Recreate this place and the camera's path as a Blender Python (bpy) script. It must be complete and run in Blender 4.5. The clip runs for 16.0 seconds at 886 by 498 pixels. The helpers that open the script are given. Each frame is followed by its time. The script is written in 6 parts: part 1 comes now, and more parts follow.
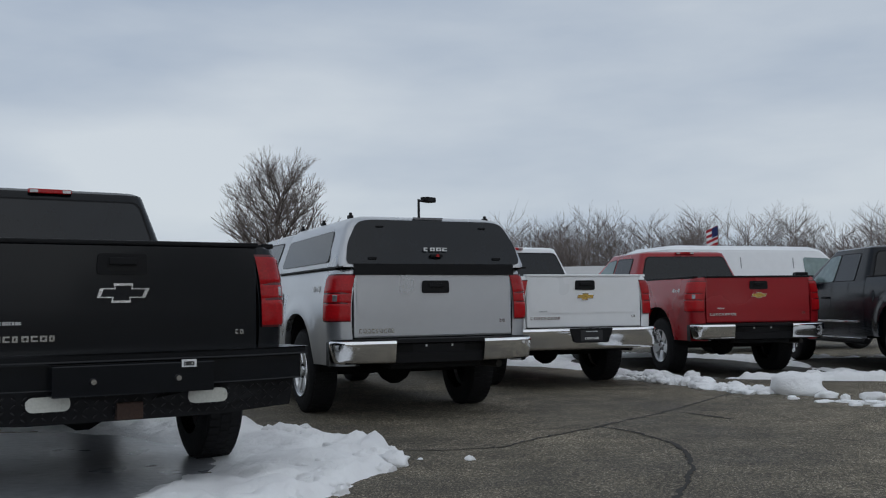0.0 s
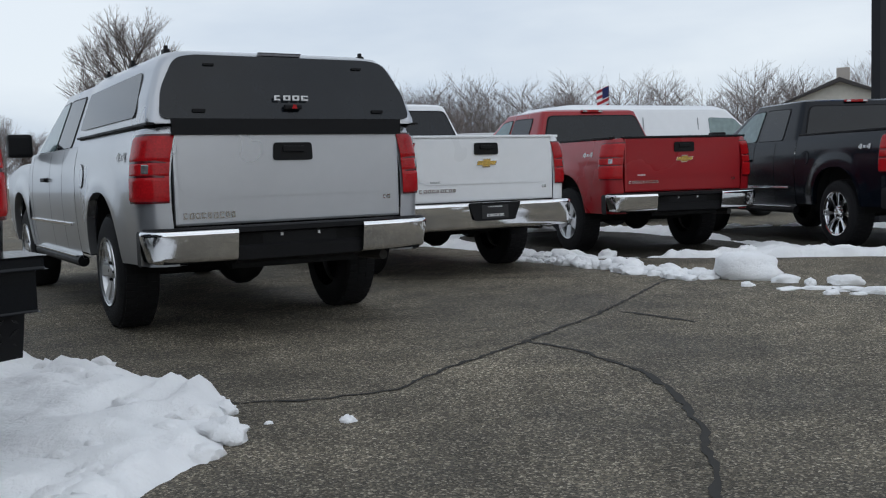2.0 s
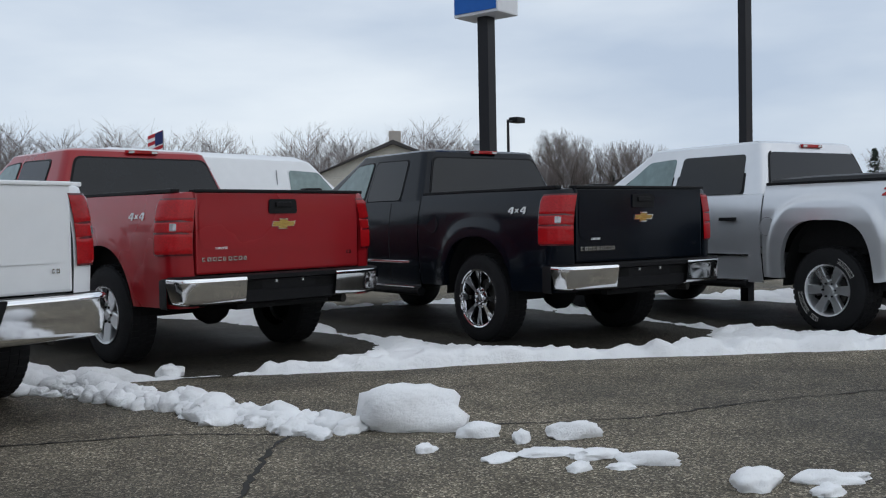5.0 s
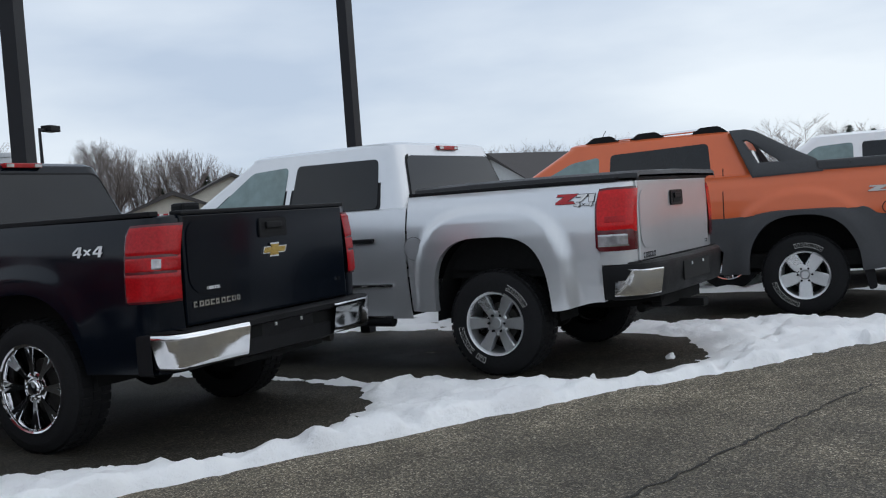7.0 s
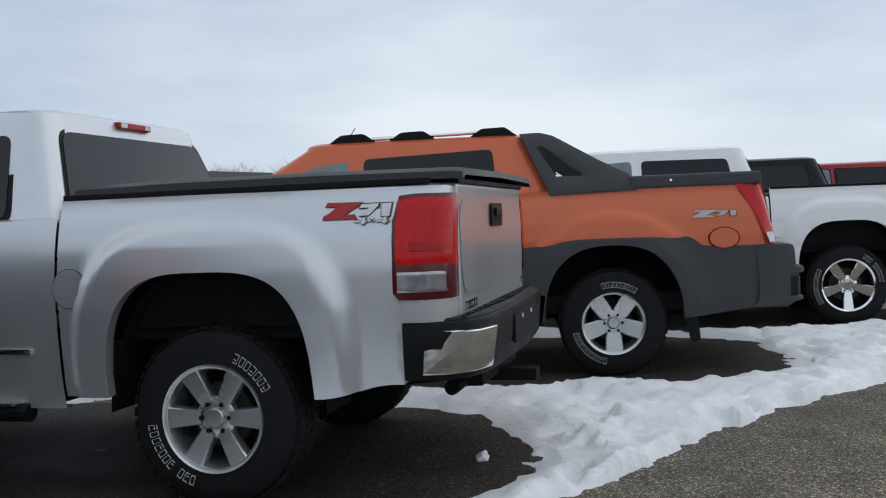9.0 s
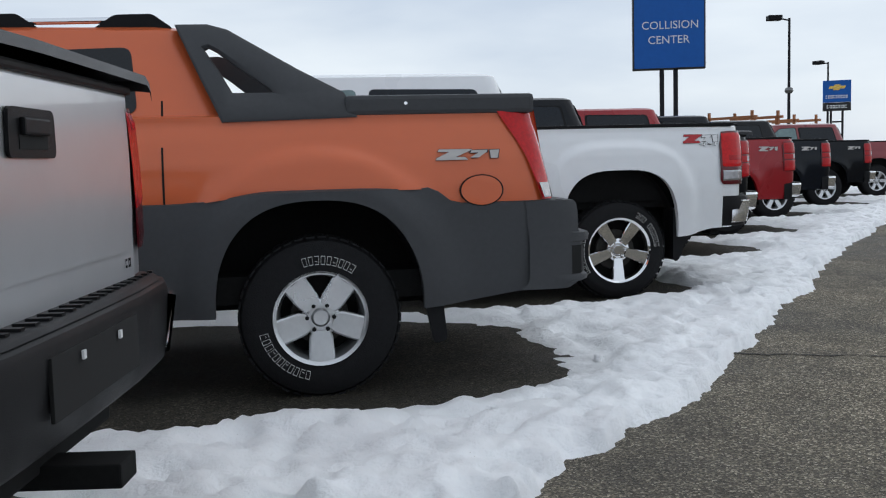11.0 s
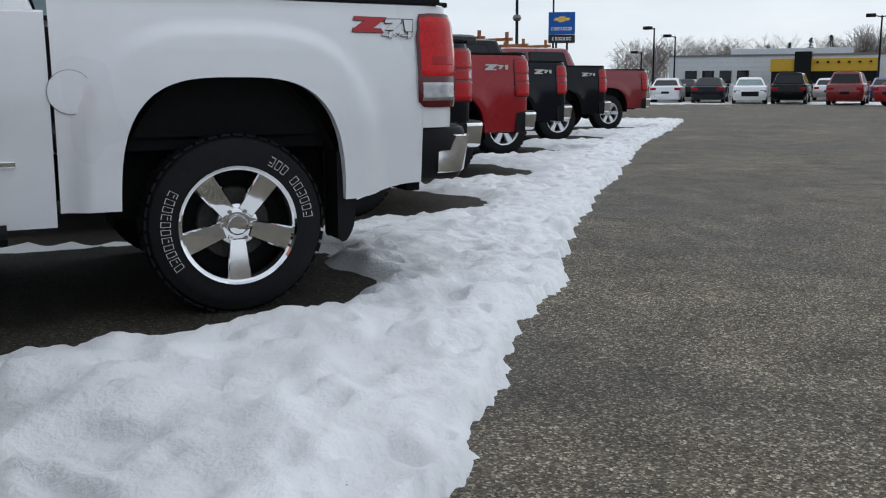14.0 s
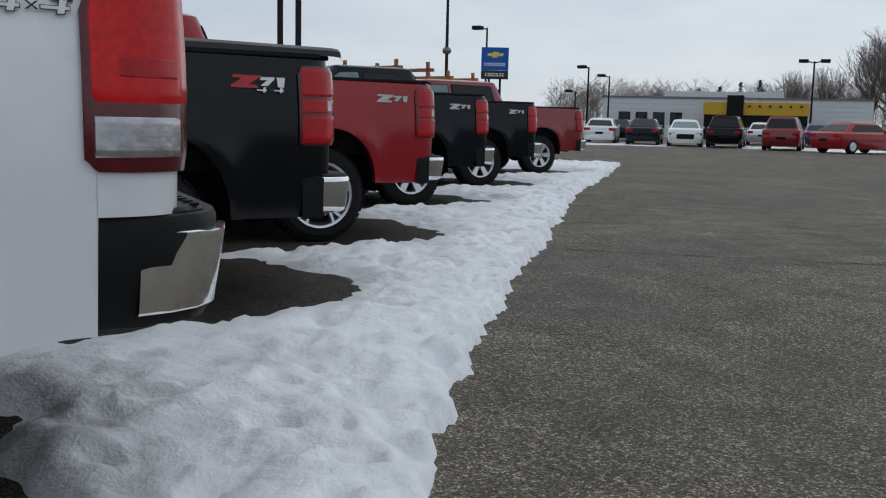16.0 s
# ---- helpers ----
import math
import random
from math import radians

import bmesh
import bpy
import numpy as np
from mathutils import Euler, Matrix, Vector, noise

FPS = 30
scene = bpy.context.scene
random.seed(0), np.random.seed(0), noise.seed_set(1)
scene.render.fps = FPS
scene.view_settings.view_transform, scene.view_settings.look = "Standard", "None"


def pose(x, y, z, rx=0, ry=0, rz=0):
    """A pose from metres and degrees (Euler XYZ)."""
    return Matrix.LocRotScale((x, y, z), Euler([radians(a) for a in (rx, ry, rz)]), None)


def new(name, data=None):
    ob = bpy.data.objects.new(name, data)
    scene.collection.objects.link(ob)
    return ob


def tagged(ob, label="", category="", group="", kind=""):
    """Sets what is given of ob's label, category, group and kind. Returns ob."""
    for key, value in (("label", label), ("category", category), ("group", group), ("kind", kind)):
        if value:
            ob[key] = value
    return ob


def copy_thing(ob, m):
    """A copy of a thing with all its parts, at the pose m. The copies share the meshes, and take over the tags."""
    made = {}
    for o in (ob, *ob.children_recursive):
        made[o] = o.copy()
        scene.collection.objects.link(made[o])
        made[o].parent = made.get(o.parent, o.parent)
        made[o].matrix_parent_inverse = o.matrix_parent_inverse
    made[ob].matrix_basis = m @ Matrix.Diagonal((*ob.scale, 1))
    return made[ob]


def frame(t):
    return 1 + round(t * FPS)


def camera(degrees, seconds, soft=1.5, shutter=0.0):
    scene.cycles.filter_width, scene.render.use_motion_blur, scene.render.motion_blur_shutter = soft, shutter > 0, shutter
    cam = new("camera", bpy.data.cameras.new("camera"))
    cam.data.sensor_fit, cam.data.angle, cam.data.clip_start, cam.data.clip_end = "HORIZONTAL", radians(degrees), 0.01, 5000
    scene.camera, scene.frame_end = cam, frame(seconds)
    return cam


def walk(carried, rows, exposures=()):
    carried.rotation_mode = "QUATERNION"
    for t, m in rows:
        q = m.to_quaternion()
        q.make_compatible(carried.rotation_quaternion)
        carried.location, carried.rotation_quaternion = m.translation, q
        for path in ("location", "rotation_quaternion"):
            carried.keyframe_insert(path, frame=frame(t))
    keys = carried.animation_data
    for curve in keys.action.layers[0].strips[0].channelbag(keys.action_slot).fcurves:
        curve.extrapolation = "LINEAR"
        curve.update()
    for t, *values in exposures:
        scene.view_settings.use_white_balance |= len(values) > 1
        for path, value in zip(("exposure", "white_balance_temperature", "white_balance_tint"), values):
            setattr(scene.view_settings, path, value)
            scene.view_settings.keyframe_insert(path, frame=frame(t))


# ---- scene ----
LENS = 48.97
PATH = [
    (0.0, 0.000, 0.000, 1.025, 0.04, 3.36, 0.76),
    (0.5, -0.106, 0.631, 1.043, 3.02, 0.90, 1.38),
    (1.0, -0.149, 1.291, 1.028, 4.53, -2.38, 1.74),
    (1.5, -0.088, 1.905, 1.010, -1.64, -4.68, 1.89),
    (2.0, 0.063, 2.510, 1.026, -7.49, -4.42, 1.74),
    (2.5, 0.263, 3.197, 1.014, -11.11, -3.28, 1.80),
    (3.0, 0.453, 3.897, 1.021, -12.84, -2.16, 1.64),
    (3.5, 0.607, 4.542, 1.060, -14.45, -1.24, 1.05),
    (4.0, 0.761, 5.211, 1.116, -18.17, -1.12, 0.88),
    (4.5, 0.939, 5.766, 1.117, -24.97, -1.36, 0.95),
    (5.0, 1.162, 6.309, 1.125, -33.33, -1.71, 1.09),
    (7.5, 3.185, 8.929, 1.312, -64.44, -1.38, 4.28),
    (8.0, 3.810, 9.322, 1.275, -68.00, -0.37, 3.94),
    (8.5, 4.403, 9.673, 1.260, -70.01, -1.45, 3.53),
    (9.0, 5.114, 9.942, 1.259, -77.74, -1.89, 2.36),
    (9.5, 5.744, 10.012, 1.245, -84.78, -2.22, 1.32),
    (10.0, 6.437, 10.022, 1.235, -89.85, -2.87, 0.38),
    (12.5, 9.344, 9.367, 1.031, -97.48, -8.48, 3.22),
    (13.0, 9.931, 9.151, 1.010, -103.73, -8.66, 1.60),
    (13.5, 10.538, 8.871, 1.010, -107.63, -9.30, 0.17),
    (14.0, 11.153, 8.537, 1.016, -108.26, -9.48, 0.25),
    (14.5, 11.740, 8.210, 1.027, -107.82, -9.14, 0.28),
    (15.0, 12.321, 7.875, 1.024, -108.03, -8.09, -0.07),
    (15.5, 12.859, 7.579, 1.044, -109.36, -7.28, -0.80),
    (16.0, 13.463, 7.254, 1.042, -111.98, -7.47, -1.34),
]
cam = camera(LENS, 16.0, soft=1.15)
walk(cam, [(t, pose(x, y, z, 90 + pitch, roll, yaw)) for t, x, y, z, yaw, pitch, roll in PATH],
     exposures=[(0.0, -0.38), (0.5, -0.12), (1.4, 0.02), (2.2, 0.0), (5.0, 0.03), (7.5, 0.12), (8.5, 0.02), (10.0, 0.0), (12.5, 0.14), (14.0, 0.02), (14.5, -0.06), (15.0, 0.06), (15.5, -0.06), (16.0, -0.26)])

# ---- world: overcast winter sky ----
SUN_EL, SUN_AZ = 40.0, 150.0
world = bpy.data.worlds.new("overcast_sky")
scene.world = world
world.use_nodes = True
wn, wl = world.node_tree.nodes, world.node_tree.links
wn.clear()
w_out = wn.new("ShaderNodeOutputWorld")
w_bg = wn.new("ShaderNodeBackground")
w_sky = wn.new("ShaderNodeTexSky")
w_sky.sky_type, w_sky.sun_disc = "NISHITA", False
w_sky.sun_elevation, w_sky.sun_rotation = radians(SUN_EL), radians(SUN_AZ)
w_tc = wn.new("ShaderNodeTexCoord")
w_map = wn.new("ShaderNodeMapping")
w_map.inputs["Scale"].default_value = (1.0, 1.0, 3.6)
w_n1 = wn.new("ShaderNodeTexNoise")
w_n1.inputs["Scale"].default_value, w_n1.inputs["Detail"].default_value, w_n1.inputs["Roughness"].default_value = 1.9, 6.0, 0.48
w_ramp = wn.new("ShaderNodeValToRGB")
w_ramp.color_ramp.elements[0].position, w_ramp.color_ramp.elements[0].color = 0.34, (0.42, 0.50, 0.62, 1)
w_ramp.color_ramp.elements[1].position, w_ramp.color_ramp.elements[1].color = 0.66, (0.70, 0.76, 0.82, 1)
w_scale = wn.new("ShaderNodeVectorMath")
w_scale.operation = "SCALE"
w_scale.inputs["Scale"].default_value = 0.09
w_mix = wn.new("ShaderNodeMixRGB")
w_mix.inputs["Fac"].default_value = 0.92
wl.new(w_tc.outputs["Generated"], w_map.inputs["Vector"])
wl.new(w_map.outputs["Vector"], w_n1.inputs["Vector"])
wl.new(w_n1.outputs["Fac"], w_ramp.inputs["Fac"])
wl.new(w_sky.outputs["Color"], w_scale.inputs[0])
wl.new(w_scale.outputs["Vector"], w_mix.inputs["Color1"])
wl.new(w_ramp.outputs["Color"], w_mix.inputs["Color2"])
wl.new(w_mix.outputs["Color"], w_bg.inputs["Color"])
w_bg.inputs["Strength"].default_value = 1.17
wl.new(w_bg.outputs["Background"], w_out.inputs["Surface"])
sun = new("sun", bpy.data.lights.new("sun", "SUN"))
sun.data.energy, sun.data.angle, sun.data.color = 0.55, radians(110), (1.0, 0.97, 0.92)
sun.matrix_world = pose(0, 0, 30, 90 - SUN_EL, 0, 180 - SUN_AZ)


# ---- materials ----
def material(name, color, rough=0.5, metal=0.0, coat=0.0, vary=0.0, scale=8.0, bump=0.0, bump_scale=60.0, spec=0.5, ior=1.45):
    """A principled surface with variation at two scales and a fine relief."""
    m = bpy.data.materials.new(name)
    m.use_nodes = True
    n, l = m.node_tree.nodes, m.node_tree.links
    b = n["Principled BSDF"]
    b.inputs["Base Color"].default_value = (*color, 1)
    b.inputs["Roughness"].default_value = rough
    b.inputs["Metallic"].default_value = metal
    b.inputs["Coat Weight"].default_value = coat
    b.inputs["Coat Roughness"].default_value = 0.04
    b.inputs["Specular IOR Level"].default_value = spec
    tc = n.new("ShaderNodeTexCoord")
    if vary:
        big, fine = n.new("ShaderNodeTexNoise"), n.new("ShaderNodeTexNoise")
        big.inputs["Scale"].default_value, big.inputs["Detail"].default_value = scale * 0.25, 4
        fine.inputs["Scale"].default_value, fine.inputs["Detail"].default_value = scale * 4, 3
        add = n.new("ShaderNodeMath")
        add.operation = "ADD"
        rng = n.new("ShaderNodeMapRange")
        rng.inputs["From Min"].default_value, rng.inputs["From Max"].default_value = 0.6, 1.4
        rng.inputs["To Min"].default_value, rng.inputs["To Max"].default_value = 1 - vary, 1 + vary
        mul = n.new("ShaderNodeVectorMath")
        mul.operation = "SCALE"
        mul.inputs[0].default_value = color
        l.new(tc.outputs["Object"], big.inputs["Vector"])
        l.new(tc.outputs["Object"], fine.inputs["Vector"])
        l.new(big.outputs["Fac"], add.inputs[0])
        l.new(fine.outputs["Fac"], add.inputs[1])
        l.new(add.outputs[0], rng.inputs["Value"])
        l.new(rng.outputs[0], mul.inputs["Scale"])
        l.new(mul.outputs["Vector"], b.inputs["Base Color"])
        rr = n.new("ShaderNodeMapRange")
        rr.inputs["From Min"].default_value, rr.inputs["From Max"].default_value = 0.3, 0.7
        rr.inputs["To Min"].default_value, rr.inputs["To Max"].default_value = max(0, rough - 0.08), min(1, rough + 0.08)
        l.new(big.outputs["Fac"], rr.inputs["Value"])
        l.new(rr.outputs[0], b.inputs["Roughness"])
    if bump:
        nb, bp = n.new("ShaderNodeTexNoise"), n.new("ShaderNodeBump")
        nb.inputs["Scale"].default_value, nb.inputs["Detail"].default_value = bump_scale, 5
        bp.inputs["Strength"].default_value, bp.inputs["Distance"].default_value = bump, 0.02
        l.new(tc.outputs["Object"], nb.inputs["Vector"])
        l.new(nb.outputs["Fac"], bp.inputs["Height"])
        l.new(bp.outputs["Normal"], b.inputs["Normal"])
    return m


def paint(name, color, flake=0.0, rough=0.32, coat=0.8, spec=0.5):
    """Clear-coated car paint with road film in soft blotches."""
    return material(name, color, rough=rough, metal=flake, coat=coat, vary=0.03, scale=2.0, spec=spec)


PAINT_BLACK = paint("black_paint", (0.003, 0.004, 0.006), 0.0, 0.18, 0.06, 0.24)
PAINT_NAVY = paint("dark_blue_black_paint", (0.003, 0.005, 0.009), 0.0, 0.18, 0.07, 0.24)
PAINT_SILVER = paint("silver_paint", (0.66, 0.67, 0.69), 0.68, 0.34, 0.6)
PAINT_GREYSILVER = paint("grey_silver_paint", (0.46, 0.47, 0.49), 0.80, 0.32, 0.5)
PAINT_WHITE = paint("white_paint", (0.78, 0.79, 0.80), 0.0)
PAINT_RED = paint("red_paint", (0.29, 0.007, 0.012), 0.1, 0.30, 0.45, 0.35)
PAINT_DARKRED = paint("dark_red_paint", (0.20, 0.008, 0.012), 0.15)
PAINT_ORANGE = paint("burnt_orange_paint", (0.62, 0.120, 0.034), 0.15, 0.40, 0.5)
PAINT_BLUE = paint("blue_paint", (0.02, 0.05, 0.14), 0.2)
CLADDING = material("grey_cladding", (0.042, 0.044, 0.048), rough=0.6, vary=0.12, scale=10, bump=0.25, bump_scale=400)
PLASTIC = material("black_plastic", (0.009, 0.009, 0.010), rough=0.48, spec=0.14, vary=0.15, scale=14, bump=0.15, bump_scale=300)
VINYL = material("black_vinyl", (0.012, 0.012, 0.014), rough=0.42, vary=0.2, scale=6, bump=0.2, bump_scale=200)
UNDER = material("underbody_black", (0.009, 0.009, 0.009), rough=0.85, spec=0.15, vary=0.3, scale=8)
STEEL_DIRTY = material("dirty_steel", (0.05, 0.047, 0.043), rough=0.7, metal=0.5, vary=0.35, scale=12, bump=0.2)
RUSTY = material("rusty_steel", (0.045, 0.022, 0.014), rough=0.85, vary=0.4, scale=16, bump=0.3)
CHROME = material("chrome", (0.82, 0.82, 0.83), rough=0.06, metal=1.0, vary=0.03, scale=5)
ALLOY = material("silver_alloy", (0.62, 0.63, 0.64), rough=0.28, metal=0.9, vary=0.06, scale=10)
DARK_ALLOY = material("dark_alloy", (0.02, 0.02, 0.022), rough=0.35, metal=0.6, vary=0.1)
RUBBER = material("tyre_rubber", (0.011, 0.011, 0.012), rough=0.75, spec=0.2, vary=0.25, scale=10, bump=0.3, bump_scale=120)
LETTER = material("white_tyre_lettering", (0.62, 0.62, 0.60), rough=0.7, vary=0.12, scale=30)
GLASS = material("tinted_glass", (0.008, 0.010, 0.013), rough=0.03, spec=0.36, vary=0.25, scale=1.5)
GLASS_LIGHT = material("green_side_glass", (0.16, 0.23, 0.23), rough=0.03, spec=0.6, vary=0.3, scale=2.0)
LAMP_RED = material("red_lamp_lens", (0.36, 0.007, 0.010), rough=0.16, coat=0.12, vary=0.40, scale=18, spec=0.25, bump=0.10, bump_scale=24)
LAMP_BRIGHT = material("bright_red_lamp_lens", (0.56, 0.010, 0.012), rough=0.16, coat=0.12, vary=0.30, scale=14, spec=0.22, bump=0.10, bump_scale=16)
LAMP_DARK = material("dark_red_lamp_housing", (0.09, 0.004, 0.008), rough=0.2, coat=0.2, vary=0.25, scale=14)
LAMP_CLEAR = material("clear_lamp_lens", (0.36, 0.35, 0.36), rough=0.10, metal=0.7, coat=0.3, vary=0.40, scale=7, bump=0.08, bump_scale=12)
LAMP_MILKY = material("milky_lamp_lens", (0.46, 0.46, 0.42), rough=0.3, vary=0.15, scale=20)
GOLD = material("gold_badge", (0.62, 0.42, 0.12), rough=0.25, metal=0.9, vary=0.1)
DECAL_RED = material("red_decal", (0.42, 0.015, 0.02), rough=0.4, vary=0.05)
DECAL_GREY = material("grey_decal", (0.30, 0.31, 0.32), rough=0.4, vary=0.05)
DECAL_SILVER = material("silver_decal", (0.46, 0.43, 0.41), rough=0.4, metal=0.3, vary=0.1)
DECAL_EDGE = material("dark_decal_edge", (0.025, 0.025, 0.028), rough=0.45, vary=0.1)
DECAL_WHITE = material("white_decal", (0.72, 0.72, 0.72), rough=0.5, vary=0.05)
SEAM = material("panel_gap", (0.004, 0.004, 0.004), rough=0.9)
BARK = material("grey_brown_bark", (0.105, 0.085, 0.075), rough=0.9, vary=0.3, scale=4)
# twig grey-brown lightened, with distance haze put into the colour
TWIG = material("hazed_bare_twigs", (0.19, 0.16, 0.15), rough=0.9, vary=0.3, scale=2)
NEEDLE = material("dark_pine_needles", (0.025, 0.038, 0.026), rough=0.85, vary=0.4, scale=2)
POLE_BROWN = material("dark_brown_pole_paint", (0.008, 0.008, 0.011), rough=0.45, spec=0.25, vary=0.15, scale=3)
GALV = material("grey_pole_metal", (0.20, 0.20, 0.20), rough=0.5, metal=0.5, vary=0.15, scale=4)
SIGN_BLUE = material("blue_sign_face", (0.012, 0.115, 0.44), rough=0.5, spec=0.25, vary=0.06, scale=2)
SIGN_BLACK = material("black_sign_face", (0.010, 0.010, 0.012), rough=0.4, vary=0.1, scale=2)
SIGN_WHITE = material("white_sign_face", (0.75, 0.76, 0.78), rough=0.45, vary=0.05, scale=2)
SIDING = material("white_metal_siding", (0.62, 0.64, 0.66), rough=0.5, vary=0.10, scale=1.0)
BEIGE = material("beige_siding", (0.55, 0.52, 0.46), rough=0.7, vary=0.1, scale=1.0)
ROOF_DARK = material("dark_shingles", (0.06, 0.055, 0.055), rough=0.9, vary=0.3, scale=3)
YELLOW = material("yellow_facade_panel", (0.60, 0.36, 0.02), rough=0.5, vary=0.08, scale=1)
BRICK = material("chimney_brick", (0.42, 0.38, 0.34), rough=0.9, vary=0.2, scale=5)
RUST_WOOD = material("orange_brown_rack", (0.34, 0.13, 0.05), rough=0.6, vary=0.2, scale=6)
FLAG_RED = material("flag_red", (0.40, 0.02, 0.03), rough=0.8, vary=0.1)
FLAG_BLUE = material("flag_blue", (0.02, 0.03, 0.12), rough=0.8, vary=0.1)


def asphalt(name="worn_asphalt", tone=1.0, gloss=0.0):
    """Worn parking-lot asphalt: pale stones in a brown-grey binder, wet and oily blotches."""
    m = bpy.data.materials.new(name)
    m.use_nodes = True
    n, l = m.node_tree.nodes, m.node_tree.links
    b = n["Principled BSDF"]
    tc = n.new("ShaderNodeTexCoord")
    vor = n.new("ShaderNodeTexVoronoi")
    vor.inputs["Scale"].default_value = 120
    stone = n.new("ShaderNodeValToRGB")
    stone.color_ramp.elements[0].position, stone.color_ramp.elements[0].color = 0.0, (0.056, 0.049, 0.038, 1)
    stone.color_ramp.elements[1].position, stone.color_ramp.elements[1].color = 1.0, (0.50, 0.445, 0.35, 1)
    e = stone.color_ramp.elements.new(0.62)
    e.color = (0.136, 0.117, 0.086, 1)
    e = stone.color_ramp.elements.new(0.86)
    e.color = (0.255, 0.218, 0.160, 1)
    sep = n.new("ShaderNodeSeparateColor")
    fine = n.new("ShaderNodeTexNoise")
    fine.inputs["Scale"].default_value, fine.inputs["Detail"].default_value = 30, 6
    big = n.new("ShaderNodeTexNoise")
    big.inputs["Scale"].default_value, big.inputs["Detail"].default_value, big.inputs["Roughness"].default_value = 0.38, 6, 0.6
    mid = n.new("ShaderNodeTexNoise")
    mid.inputs["Scale"].default_value, mid.inputs["Detail"].default_value = 2.6, 6
    wet = n.new("ShaderNodeMapRange")
    wet.inputs["From Min"].default_value, wet.inputs["From Max"].default_value = 0.38, 0.62
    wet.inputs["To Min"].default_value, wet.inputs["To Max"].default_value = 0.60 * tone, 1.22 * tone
    midr = n.new("ShaderNodeMapRange")
    midr.inputs["From Min"].default_value, midr.inputs["From Max"].default_value = 0.3, 0.7
    midr.inputs["To Min"].default_value, midr.inputs["To Max"].default_value = 0.72, 1.26
    finer = n.new("ShaderNodeMapRange")
    finer.inputs["From Min"].default_value, finer.inputs["From Max"].default_value = 0.25, 0.75
    finer.inputs["To Min"].default_value, finer.inputs["To Max"].default_value = 0.6, 1.35
    p1, p2 = n.new("ShaderNodeMath"), n.new("ShaderNodeMath")
    p1.operation = p2.operation = "MULTIPLY"
    sc = n.new("ShaderNodeVectorMath")
    sc.operation = "SCALE"
    for tex in (vor, fine, big, mid):
        l.new(tc.outputs["Object"], tex.inputs["Vector"])
    l.new(vor.outputs["Color"], sep.inputs["Color"])
    l.new(sep.outputs[0], stone.inputs["Fac"])
    l.new(big.outputs["Fac"], wet.inputs["Value"])
    l.new(mid.outputs["Fac"], midr.inputs["Value"])
    l.new(fine.outputs["Fac"], finer.inputs["Value"])
    l.new(wet.outputs[0], p1.inputs[0])
    l.new(midr.outputs[0], p1.inputs[1])
    l.new(p1.outputs[0], p2.inputs[0])
    l.new(finer.outputs[0], p2.inputs[1])
    l.new(stone.outputs["Color"], sc.inputs[0])
    l.new(p2.outputs[0], sc.inputs["Scale"])
    l.new(sc.outputs["Vector"], b.inputs["Base Color"])
    rr = n.new("ShaderNodeMapRange")
    rr.inputs["From Min"].default_value, rr.inputs["From Max"].default_value = 0.36, 0.6
    rr.inputs["To Min"].default_value, rr.inputs["To Max"].default_value = 0.62 - gloss, 0.92 - gloss
    l.new(big.outputs["Fac"], rr.inputs["Value"])
    l.new(rr.outputs[0], b.inputs["Roughness"])
    b.inputs["Specular IOR Level"].default_value = 0.3
    bp = n.new("ShaderNodeBump")
    bp.inputs["Strength"].default_value, bp.inputs["Distance"].default_value = 0.55, 0.012
    l.new(vor.outputs["Distance"], bp.inputs["Height"])
    l.new(bp.outputs["Normal"], b.inputs["Normal"])
    return m


